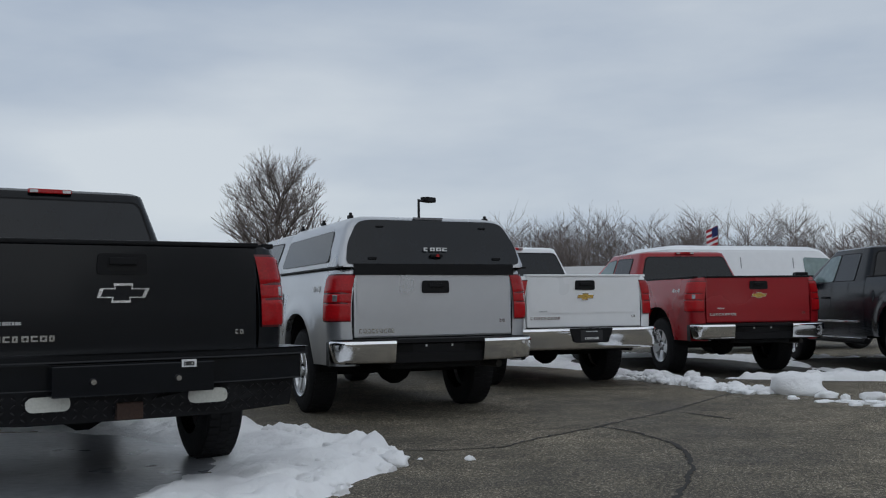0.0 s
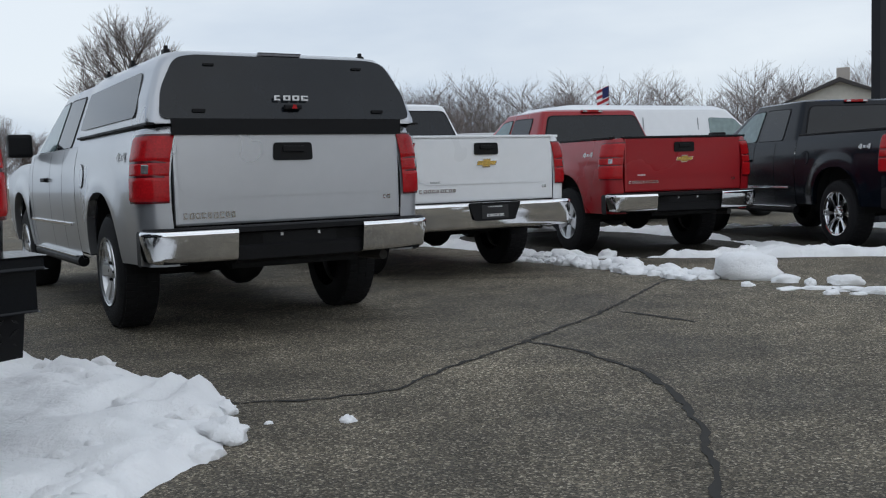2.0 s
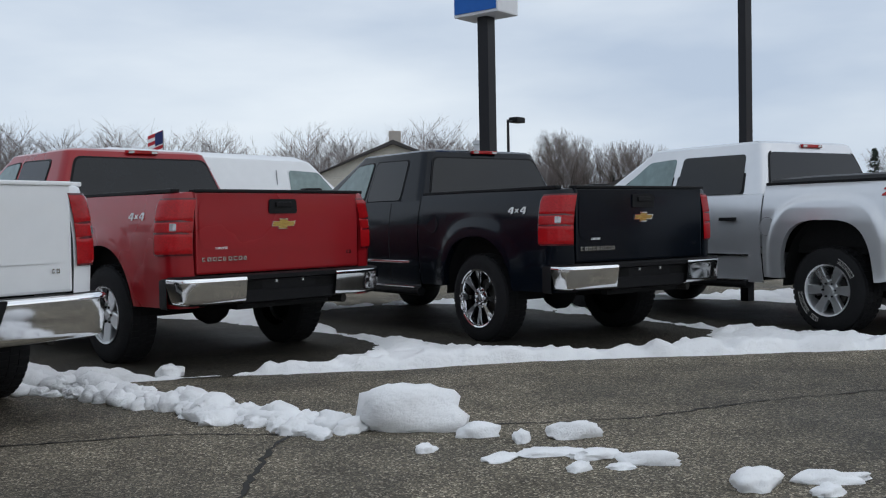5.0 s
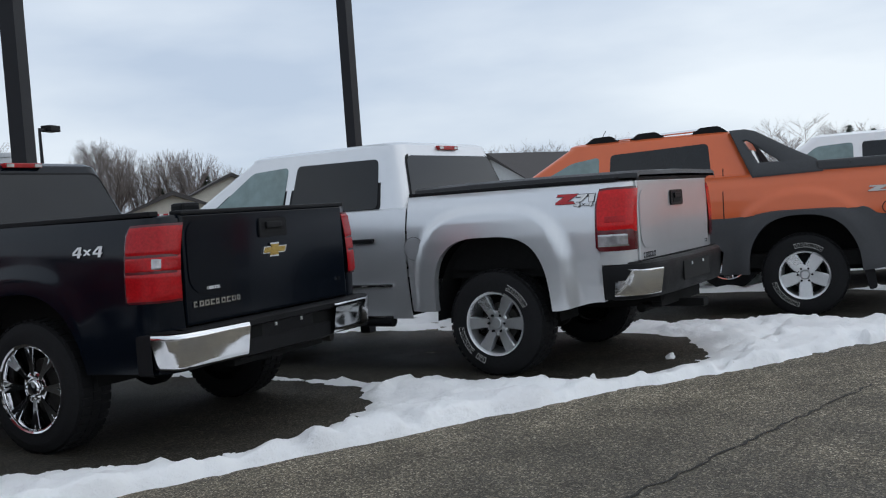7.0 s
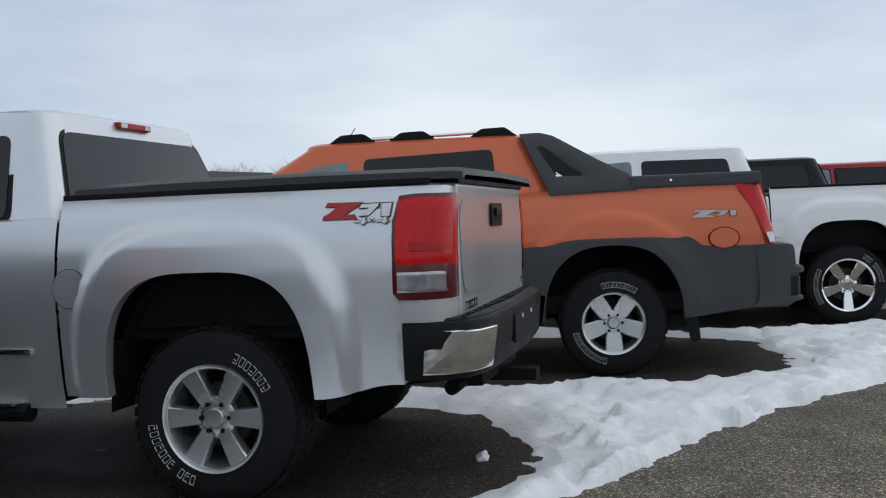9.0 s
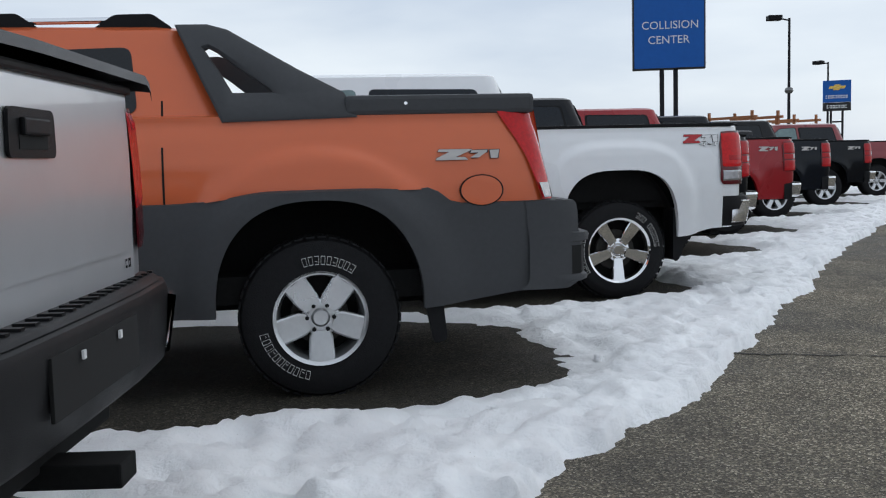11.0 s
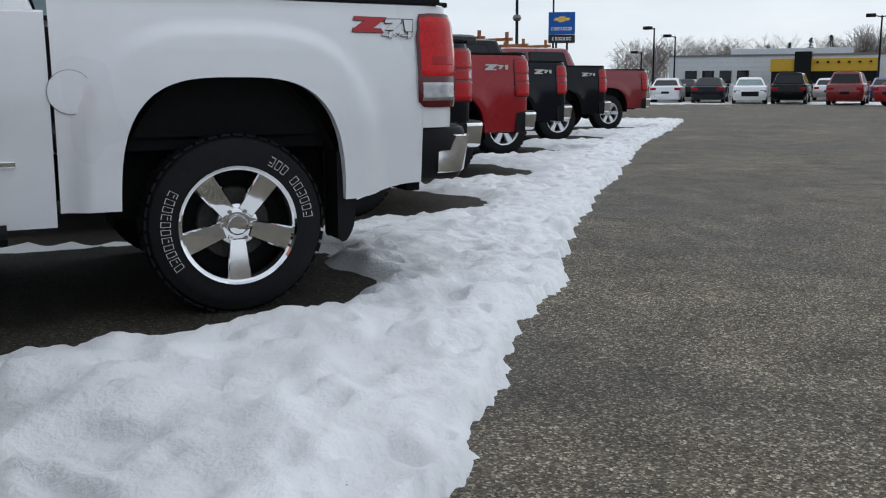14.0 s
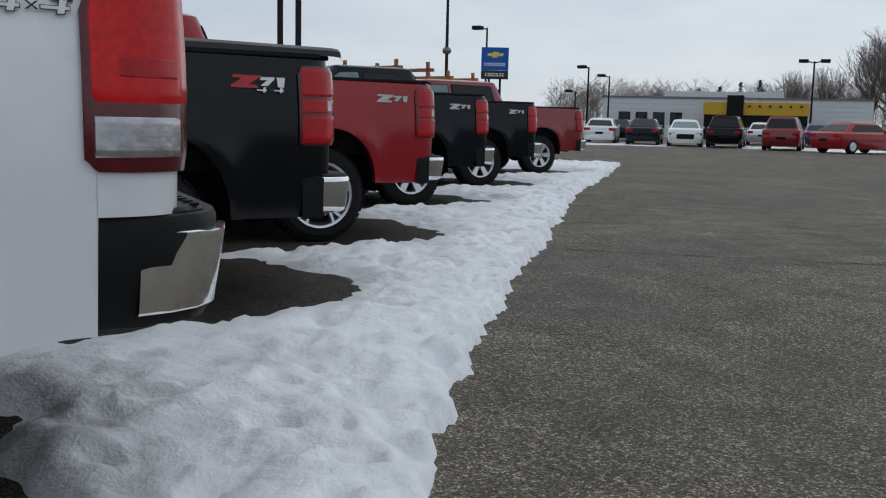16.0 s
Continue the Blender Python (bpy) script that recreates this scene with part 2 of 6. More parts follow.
def snow_material():
    """Old coarse snow with thin grey slush and a little grit."""
    m = bpy.data.materials.new("old_snow")
    m.use_nodes = True
    n, l = m.node_tree.nodes, m.node_tree.links
    b = n["Principled BSDF"]
    tc = n.new("ShaderNodeTexCoord")
    big, grit, relief = n.new("ShaderNodeTexNoise"), n.new("ShaderNodeTexNoise"), n.new("ShaderNodeTexNoise")
    big.inputs["Scale"].default_value, big.inputs["Detail"].default_value = 1.7, 6
    grit.inputs["Scale"].default_value, grit.inputs["Detail"].default_value = 45, 4
    relief.inputs["Scale"].default_value, relief.inputs["Detail"].default_value, relief.inputs["Roughness"].default_value = 22, 8, 0.65
    ramp = n.new("ShaderNodeValToRGB")
    ramp.color_ramp.elements[0].position, ramp.color_ramp.elements[0].color = 0.28, (0.78, 0.78, 0.79, 1)
    ramp.color_ramp.elements[1].position, ramp.color_ramp.elements[1].color = 0.55, (0.915, 0.92, 0.925, 1)
    gr = n.new("ShaderNodeValToRGB")
    gr.color_ramp.elements[0].position, gr.color_ramp.elements[0].color = 0.20, (0.50, 0.45, 0.40, 1)
    gr.color_ramp.elements[1].position, gr.color_ramp.elements[1].color = 0.27, (1, 1, 1, 1)
    mul = n.new("ShaderNodeMixRGB")
    mul.blend_type, mul.inputs["Fac"].default_value = "MULTIPLY", 1.0
    for tex in (big, grit, relief):
        l.new(tc.outputs["Object"], tex.inputs["Vector"])
    l.new(big.outputs["Fac"], ramp.inputs["Fac"])
    l.new(grit.outputs["Fac"], gr.inputs["Fac"])
    l.new(ramp.outputs["Color"], mul.inputs["Color1"])
    l.new(gr.outputs["Color"], mul.inputs["Color2"])
    l.new(mul.outputs["Color"], b.inputs["Base Color"])
    b.inputs["Roughness"].default_value = 0.55
    b.inputs["Subsurface Weight"].default_value = 0.25
    b.inputs["Subsurface Radius"].default_value = (0.02, 0.02, 0.02)
    b.inputs["Subsurface Scale"].default_value = 1.0
    bp = n.new("ShaderNodeBump")
    bp.inputs["Strength"].default_value, bp.inputs["Distance"].default_value = 0.6, 0.035
    l.new(relief.outputs["Fac"], bp.inputs["Height"])
    l.new(bp.outputs["Normal"], b.inputs["Normal"])
    return m


ASPHALT, SNOW = asphalt(), snow_material()
# wet asphalt, its tone lowered further to carry the shade under the trucks
WET_SHADED = asphalt("wet_shaded_asphalt", 0.27, 0.12)
CRACK = material("tarry_crack", (0.020, 0.018, 0.015), rough=0.85, vary=0.3, scale=6)
ICE = material("grey_slush_ice", (0.27, 0.28, 0.30), rough=0.32, vary=0.35, scale=3, bump=0.3, bump_scale=14)


# ---- mesh helpers ----
class Shape:
    """Collects vertices and faces for one mesh."""

    def __init__(self):
        self.v, self.f = [], []

    def add(self, verts, faces):
        k = len(self.v)
        self.v += [tuple(p) for p in verts]
        self.f += [tuple(i + k for i in q) for q in faces]
        return self

    def grid(self, rows, closed=False):
        """Quads between rows of equally many points."""
        nc = len(rows[0])
        faces = []
        for i in range(len(rows) - 1):
            for j in range(nc if closed else nc - 1):
                a, b = i * nc + j, i * nc + (j + 1) % nc
                faces.append((a, b, b + nc, a + nc))
        return self.add([p for r in rows for p in r], faces)

    def box(self, x0, x1, y0, y1, z0, z1):
        return self.add([(x, y, z) for z in (z0, z1) for y in (y0, y1) for x in (x0, x1)],
                        [(0, 2, 3, 1), (4, 5, 7, 6), (0, 1, 5, 4), (1, 3, 7, 5), (3, 2, 6, 7), (2, 0, 4, 6)])

    def slab(self, pts, push):
        """A polygon given thickness by the vector push."""
        n, p = len(pts), Vector(push)
        return self.add([Vector(q) for q in pts] + [Vector(q) + p for q in pts],
                        [tuple(range(n)), tuple(range(2 * n - 1, n - 1, -1))] + [(i, (i + 1) % n, n + (i + 1) % n, n + i) for i in range(n)])

    def tube(self, a, b, r0, r1=None, n=8, caps=True):
        a, b = Vector(a), Vector(b)
        r1 = r0 if r1 is None else r1
        d = (b - a).normalized()
        u = d.orthogonal().normalized()
        w = d.cross(u)
        ring = [(math.cos(2 * math.pi * i / n), math.sin(2 * math.pi * i / n)) for i in range(n)]
        vs = [a + (u * c + w * s) * r0 for c, s in ring] + [b + (u * c + w * s) * r1 for c, s in ring]
        fs = [(i, (i + 1) % n, n + (i + 1) % n, n + i) for i in range(n)]
        if caps:
            fs += [tuple(range(n - 1, -1, -1)), tuple(range(n, 2 * n))]
        return self.add(vs, fs)

    def lathe(self, profile, n=32, axis="x", centre=(0, 0, 0)):
        """Turns (along, radius) pairs round an axis through centre."""
        rows = []
        for a, r in profile:
            row = []
            for i in range(n):
                c, s = math.cos(2 * math.pi * i / n) * r, math.sin(2 * math.pi * i / n) * r
                row.append((centre[0] + a, centre[1] + c, centre[2] + s) if axis == "x" else (centre[0] + c, centre[1] + s, centre[2] + a))
            rows.append(row)
        return self.grid(rows, closed=True)


def part(name, sh, mat, parent=None, label="", smooth=False, bevel=0.0, sharp=38):
    """Links a shape as one mesh object, under a thing or part if one is given."""
    me = bpy.data.meshes.new(name)
    me.from_pydata(sh.v, [], sh.f)
    if bevel or smooth:
        bm = bmesh.new()
        bm.from_mesh(me)
        bmesh.ops.remove_doubles(bm, verts=bm.verts, dist=0.0004)
        if bevel:
            edges = [e for e in bm.edges if len(e.link_faces) == 2 and e.calc_face_angle(0) > 0.6]
            bmesh.ops.bevel(bm, geom=edges, offset=bevel, segments=2, affect="EDGES", profile=0.6, clamp_overlap=True)
        bmesh.ops.recalc_face_normals(bm, faces=bm.faces)
        bm.to_mesh(me)
        bm.free()
    me.validate()
    me.materials.append(mat)
    if smooth:
        me.polygons.foreach_set("use_smooth", [True] * len(me.polygons))
        me.set_sharp_from_angle(angle=radians(sharp))
    ob = new(name, me)
    if parent is not None:
        ob.parent = parent
    if label:
        ob["label"] = label
    return ob


def lerp(a, b, t):
    return a + (b - a) * t


def curve1(x, table):
    """Smooth interpolation in a short table of (x, y)."""
    if x <= table[0][0]:
        return table[0][1]
    for (x0, y0), (x1, y1) in zip(table, table[1:]):
        if x <= x1:
            return lerp(y0, y1, (x - x0) / (x1 - x0))
    return table[-1][1]


def smoothstep(a, b, x):
    t = min(1, max(0, (x - a) / (b - a)))
    return t * t * (3 - 2 * t)


def rounded(pts, r, n=4):
    """A 2D polygon with its corners rounded."""
    out = []
    k = len(pts)
    for i in range(k):
        p, a, b = Vector(pts[i]), Vector(pts[i - 1]), Vector(pts[(i + 1) % k])
        ra, rb = min(r, (a - p).length * 0.45), min(r, (b - p).length * 0.45)
        s, e = p + (a - p).normalized() * ra, p + (b - p).normalized() * rb
        for j in range(n + 1):
            t = j / n
            q = s * (1 - t) ** 2 + p * 2 * t * (1 - t) + e * t * t
            out.append((q.x, q.y))
    return out


def text_shape(body, size, depth=0.004):
    """Letters in the built-in font as a plain mesh in the xz plane, facing -y, from the left edge."""
    cu = bpy.data.curves.new("letters", "FONT")
    cu.body, cu.size, cu.extrude, cu.resolution_u = body, size, depth / 2, 3
    ob = bpy.data.objects.new("letters", cu)
    me = bpy.data.meshes.new_from_object(ob)
    sh = Shape()
    sh.add([(p.co.x, -p.co.z, p.co.y) for p in me.vertices], [tuple(f.vertices) for f in me.polygons])
    bpy.data.objects.remove(ob)
    bpy.data.meshes.remove(me)
    bpy.data.curves.remove(cu)
    return sh


def placed(sh, m):
    out = Shape()
    out.f = list(sh.f)
    out.v = [tuple(m @ Vector(p)) for p in sh.v]
    return out


# ---- pickup trucks (local frame: rear axle on the ground at the origin, y ahead, x to the right) ----
HALF = [(0.42, 0.945), (0.55, 0.972), (0.72, 0.988), (0.90, 0.998), (1.05, 0.995), (1.18, 0.982), (1.30, 0.955), (1.37, 0.930)]
CORNER = [(0.0, -0.90), (0.004, -0.96), (0.018, -1.02), (0.050, -1.065), (0.098, -1.090), (0.185, -1.100)]


def half_width(y, z, arches, flare, sharp):
    w = curve1(z, HALF)
    inner = 1.27 if sharp > 1.1 else 1.0 + 0.10 * sharp
    outer = 1.40 if sharp > 1.1 else 1.0 + 0.42 * sharp
    for arch in arches:
        w += flare * smoothstep(outer, inner, arch_level(arch, y, z))
    return w


def arch_level(arch, y, z):
    """1 on the wheel arch's edge, more outside it."""
    ya, a, b, n = arch
    return ((abs(y - ya) / a) ** n + (max(0.0, z - 0.42) / b) ** n) ** (1 / n)


def arch_top(arch, y):
    ya, a, b, n = arch
    return 0.42 + b * (1 - min(1.0, abs(y - ya) / a) ** n) ** (1 / n)


def side_columns(y0, y1, zb, arches, corner, step=0.09):
    """Pairs (pull-in, y) along a body side, closest at the wheel arches and round the rear corner."""
    cols = [(dx, y) for dx, y in CORNER][::-1] if corner else []
    start = CORNER[0][1] if corner else y0
    ys = {-0.897} if corner else set()
    n = max(2, int((y1 - start) / step))
    for i in range(n + 1):
        ys.add(round(lerp(start, y1, i / n), 4))
    for ya, a, b, k in arches:
        half = a * (1 - max(0.0, (zb - 0.42) / b) ** k) ** (1 / k)
        for i in range(33):
            y = ya - half * math.cos(math.pi * i / 32)
            if start < y < y1:
                ys.add(round(y, 4))
        for e in (-1, 1):
            y = ya + e * (half + 0.002)
            if start < y < y1:
                ys.add(round(y, 4))
    for y in sorted(ys):
        if not cols or y > cols[-1][1] + 1e-4:
            cols.append((0.0, y))
    return cols


def side_panel(s, y0, y1, zb, zt, arches=(), corner=False, flare=0.02, sharp=1.0, rows=11, off=0.0, lip=0.06, step=0.09):
    """One curved body side with its wheel arch cut to the wheel, edges returned inwards."""
    sh, grid = Shape(), []
    for dx, y in side_columns(y0, y1, zb(y1) if callable(zb) else zb, arches, corner, step):
        bottom = zb(y) if callable(zb) else zb
        for arch in arches:
            if abs(y - arch[0]) < arch[1]:
                bottom = max(bottom, arch_top(arch, y))
        top = zt(y) if callable(zt) else zt
        col = []
        x0 = half_width(y, bottom, arches, flare, sharp) - dx + off
        col.append((s * (x0 - lip), y, bottom + 0.004))
        for j in range(rows + 1):
            z = lerp(bottom, top, j / rows)
            col.append((s * (half_width(y, z, arches, flare, sharp) - dx + off), y, z))
        x1 = half_width(y, top, arches, flare, sharp) - dx + off
        col.append((s * (x1 - 0.025), y, top + 0.010))
        col.append((s * (x1 - lip), y, top + 0.008))
        grid.append(col)
    return sh.grid(grid)


def corner_patch(s, s0, z0, z1, off, arches, flare, side_end=-0.86, round_top=0.0, least=-1.0):
    """A lens that wraps the rear corner: from pull-in s0 at the tailgate to side_end along the side."""
    cols = [(dx, y) for dx, y in CORNER[::-1] if least <= dx <= s0]
    cols += [(0.0, lerp(-0.90, side_end, i / 3)) for i in range(1, 4)] if side_end > -0.90 else []
    sh, grid, n = Shape(), [], len(cols)
    for i, (dx, y) in enumerate(cols):
        edge = round_top * smoothstep(0.45, 1.0, i / (n - 1)) ** 2
        a, b = z0 + edge * 0.25, z1 - edge
        col = []
        for j in range(11):
            z = lerp(a, b, j / 10)
            rim = 0.35 if j in (0, 10) or i in (0, n - 1) else 0.0
            bulge = off * (1 - rim) + 0.002
            col.append((s * (half_width(y, z, arches, flare, 1.0) - dx + bulge), y - bulge * smoothstep(0.0, 0.1, dx), z))
        grid.append(col)
    return sh.grid(grid)


def wheel(parent, s, y, rim_style, r=0.405, width=0.27, letters=None, detail=True):
    """Tyre, rim, spokes and hub of one wheel; s is -1 for the left side."""
    xo = s * 0.975
    n = 48 if detail else 28
    rr = {"five": 0.262, "six": 0.238, "seven": 0.232, "eight": 0.262, "split": 0.275}[rim_style]
    prof = [(0.0, rr), (0.002, rr + 0.02), (0.006, rr + 0.07), (0.0, r - 0.055), (-0.018, r - 0.018), (-0.05, r - 0.003),
            (-width / 2, r), (-width + 0.05, r - 0.003), (-width + 0.018, r - 0.018), (-width, r - 0.06), (-width, rr)]
    tyre = part("tyre", Shape().lathe([(s * a, q) for a, q in prof], n, "x", (xo, y, r)), RUBBER, parent, "black rubber tyre", smooth=True)
    if detail:
        tread = Shape()
        for k in range(44):
            a = 2 * math.pi * k / 44
            for x0, x1, da in ((-0.030, -0.100, 0.0), (-0.105, -0.165, 0.07), (-0.170, -0.240, 0.0)):
                q = []
                for rad in (r - 0.006, r + 0.004):
                    for aa in (a + da, a + da + 0.10):
                        for xx in (x0, x1):
                            q.append((xo + s * xx, y + math.cos(aa) * rad, r + math.sin(aa) * rad))
                tread.add(q, [(4, 5, 7, 6), (0, 4, 6, 2), (1, 3, 7, 5), (0, 1, 5, 4), (2, 6, 7, 3)])
        part("tread", tread, RUBBER, tyre)
    metal = CHROME if rim_style in ("five", "eight") else DARK_ALLOY if rim_style == "split" else ALLOY
    lip = [(0.004, rr - 0.004), (0.010, rr + 0.006), (0.002, rr + 0.008), (-0.004, rr - 0.012), (-0.03, rr - 0.022), (-0.14, rr - 0.034), (-0.2, rr - 0.03)]
    rim = part("rim", Shape().lathe([(s * a, q) for a, q in lip], n, "x", (xo, y, r)), metal if rim_style != "split" else ALLOY, parent, "bright alloy wheel rim", smooth=True)
    part("brake", Shape().lathe([(s * a, q) for a, q in ((-0.10, 0.0), (-0.10, rr * 0.62), (-0.13, rr * 0.64), (-0.14, 0.0))], 24, "x", (xo, y, r)), STEEL_DIRTY, rim, smooth=True)
    part("wheel_well_back", Shape().lathe([(s * a, q) for a, q in ((-0.16, 0.0), (-0.16, rr - 0.03))], 20, "x", (xo, y, r)), UNDER, rim)
    count = {"five": 5, "six": 6, "seven": 5, "eight": 8, "split": 5}[rim_style]
    w_in, w_out = {"five": (0.040, 0.056), "six": (0.034, 0.050), "seven": (0.060, 0.066), "eight": (0.024, 0.034), "split": (0.034, 0.022)}[rim_style]

    def at(a, rad, x):
        return (xo + s * x, y + math.sin(a) * rad, r + math.cos(a) * rad)

    for k in range(count):
        base = 2 * math.pi * (k + (0.5 if rim_style in ("six", "five", "seven") else 0.0)) / count
        for twin in ((-0.16, 0.16) if rim_style == "split" else (-0.10, 0.10) if rim_style == "eight" else (0.0,)):
            sh, rows = Shape(), []
            for i in range(5):
                t = i / 4
                rad = lerp(0.075, rr - 0.008, t)
                w = lerp(w_in, w_out, t) * (0.55 if twin else 1.0)
                a = base + twin * t
                dish = lerp(-0.022, -0.006, t)
                da = w / rad
                da = min(da, 0.6)
                rows.append([at(a - da, rad, dish - 0.055), at(a - da, rad, dish - 0.008), at(a - da * 0.86, rad, dish), at(a + da * 0.86, rad, dish), at(a + da, rad, dish - 0.008), at(a + da, rad, dish - 0.055)])
            part("spoke", sh.grid(rows), metal if rim_style != "split" else ALLOY, rim, smooth=True)
    hub_r = 0.050 if rim_style != "seven" else 0.045
    part("hub", Shape().lathe([(s * a, q) for a, q in ((-0.07, 0.098), (-0.034, 0.095), (-0.030, 0.088), (-0.030, 0.048), (-0.018, hub_r * 0.92), (-0.012, hub_r * 0.8), (-0.010, 0.0))], 28, "x", (xo, y, r)), metal, rim, smooth=True)
    for k in range(6):
        a = 2 * math.pi * (k + 0.5) / 6
        c = at(a, 0.068, -0.031)
        part("wheel_nut", Shape().tube(c, (c[0] + s * 0.016, c[1], c[2]), 0.0125, 0.010, 6), PLASTIC if rim_style in ("seven", "six") else metal, rim)
    if letters:
        for start, kinds, flip in letters:
            for i, wd in enumerate(kinds):
                if not wd:
                    continue
                a = radians(start) + i * 0.105 * (1 if not flip else -1)
                sh = Shape()
                r0, r1 = rr + 0.038, rr + 0.082
                h = 0.036 * wd
                strokes = [(-h, -h * 0.84, r0, r1), (-h, h, r1 - 0.0032, r1), (-h, h, r0, r0 + 0.0032)] + ([(h * 0.84, h, r0, r1)] if i % 3 else [(-h * 0.2, h, r0 + 0.014, r0 + 0.0172)])
                for a0, a1, q0, q1 in strokes:
                    sh.slab([at(a + a0, q0, 0.006), at(a + a1, q0, 0.006), at(a + a1, q1, 0.006), at(a + a0, q1, 0.006)], (s * 0.003, 0, 0))
                part("raised_mark", sh, LETTER, tyre, "white raised tyre marking")


def greenhouse(yb, yf, rake=0.16, z_belt=1.30, z_roof=1.80, hw0=0.925, hw1=0.735):
    """The cab above its belt line: rounded rings that draw in towards the roof."""
    rows = []
    for u, z, pull in ((0, z_belt, 0), (0.2, lerp(z_belt, z_roof, 0.2), 0), (0.5, lerp(z_belt, z_roof, 0.5), 0), (0.8, lerp(z_belt, z_roof, 0.8), 0), (1.0, z_roof, 0.0), (1.06, z_roof + 0.028, 0.012), (1.1, z_roof + 0.048, 0.05), (1.12, z_roof + 0.060, 0.14), (1.13, z_roof + 0.068, 0.32), (1.14, z_roof + 0.07, 0.60)):
        k = min(1, u)
        w = lerp(hw0, hw1, k) - pull
        b, f = yb + rake * k + pull, yf - 0.84 * k - pull
        rad = min(0.13, w * 0.4)
        rows.append([(x, y, z) for x, y in rounded([(-w, b), (w, b), (w, f), (-w, f)], rad, 4)])
    sh = Shape().grid(rows, closed=True)
    sh.add(rows[-1], [tuple(range(len(rows[-1])))])
    return sh


def side_glass(s, pts, z_belt=1.30, z_roof=1.80, hw0=0.925, hw1=0.735, r=0.05, off=0.004):
    out = []
    for y, z in rounded(pts, r):
        w = lerp(hw0, hw1, (z - z_belt) / (z_roof - z_belt)) + off
        out.append((s * w, y, z))
    return Shape().slab(out, (s * 0.004, 0, 0))


def rear_glass(yb, rake, z0, z1, w0, w1, z_belt=1.30, z_roof=1.80, r=0.07, off=0.004):
    out = [(x, yb + rake * (z - z_belt) / (z_roof - z_belt) - off, z) for x, z in rounded([(-w0, z0), (w0, z0), (w1, z1), (-w1, z1)], r)]
    return Shape().slab(out, (0, -0.004, 0))


def bumper_path(slant=False):
    left = [(-0.992, -0.90), (-1.0, -1.02), (-0.992, -1.12), (-0.965, -1.18), (-0.90, -1.215), (-0.72, -1.238), (-0.44, -1.252), (-0.20, -1.256)]
    if slant:
        left = [(-0.992, -0.90), (-0.990, -0.985), (-0.968, -1.065), (-0.925, -1.135), (-0.862, -1.188), (-0.72, -1.232), (-0.44, -1.252), (-0.20, -1.256)]
    return left + [(0.0, -1.257)] + [(-x, y) for x, y in left[::-1]]


def bumper_strip(i0, i1, profile, slant=False):
    """A run of the rear bumper: profile rows of (z, inwards)."""
    path = bumper_path(slant)[i0:i1]
    rows = []
    for z, inn in profile:
        row = []
        for x, y in path:
            k = smoothstep(0.9, 1.0, abs(x))
            row.append((x - math.copysign(inn * k, x), y + inn * (1 - k * 0.6), z))
        rows.append(row)
    return Shape().grid(rows)


def bow_tie(cx, y, cz, w, h):
    a, b = w / 2, h / 2
    pts = [(-a * 0.92, -b * 0.5), (-a * 0.36, -b * 0.5), (-a * 0.40, -b), (a * 0.32, -b), (a * 0.28, -b * 0.5), (a * 0.84, -b * 0.5), (a, b * 0.5), (a * 0.36, b * 0.5), (a * 0.40, b), (-a * 0.32, b), (-a * 0.28, b * 0.5), (-a * 0.80, b * 0.5)]
    return Shape().slab([(cx + x, y, cz + z) for x, z in pts], (0, -0.012, 0))


def letter_bars(x0, x1, y, z, h, n, first=0):
    """A row of n small blocky marks in place of a maker's lettering."""
    sh = Shape()
    w = (x1 - x0) / n
    for k in range(n):
        a, b = x0 + w * (k + 0.10), x0 + w * (k + (0.88 if (k + first) % 4 else 0.70))
        sh.box(a, b, y - 0.005, y, z + h * 0.74, z + h)
        sh.box(a, b, y - 0.005, y, z, z + h * 0.26)
        sh.box(a, a + w * 0.22, y - 0.005, y, z + h * 0.26, z + h * 0.74)
        if (k + first) % 3:
            sh.box(b - w * 0.22, b, y - 0.005, y, z + h * 0.26, z + h * 0.74)
    return sh


def marks(name, x0, x1, y, z, h, n, mat, parent, label=""):
    """Block marks one by one along a line."""
    w = (x1 - x0) / n
    for i in range(n):
        part(name, letter_bars(x0 + w * i, x0 + w * (i + 1), y, z, h, 1, i), mat, parent, label)


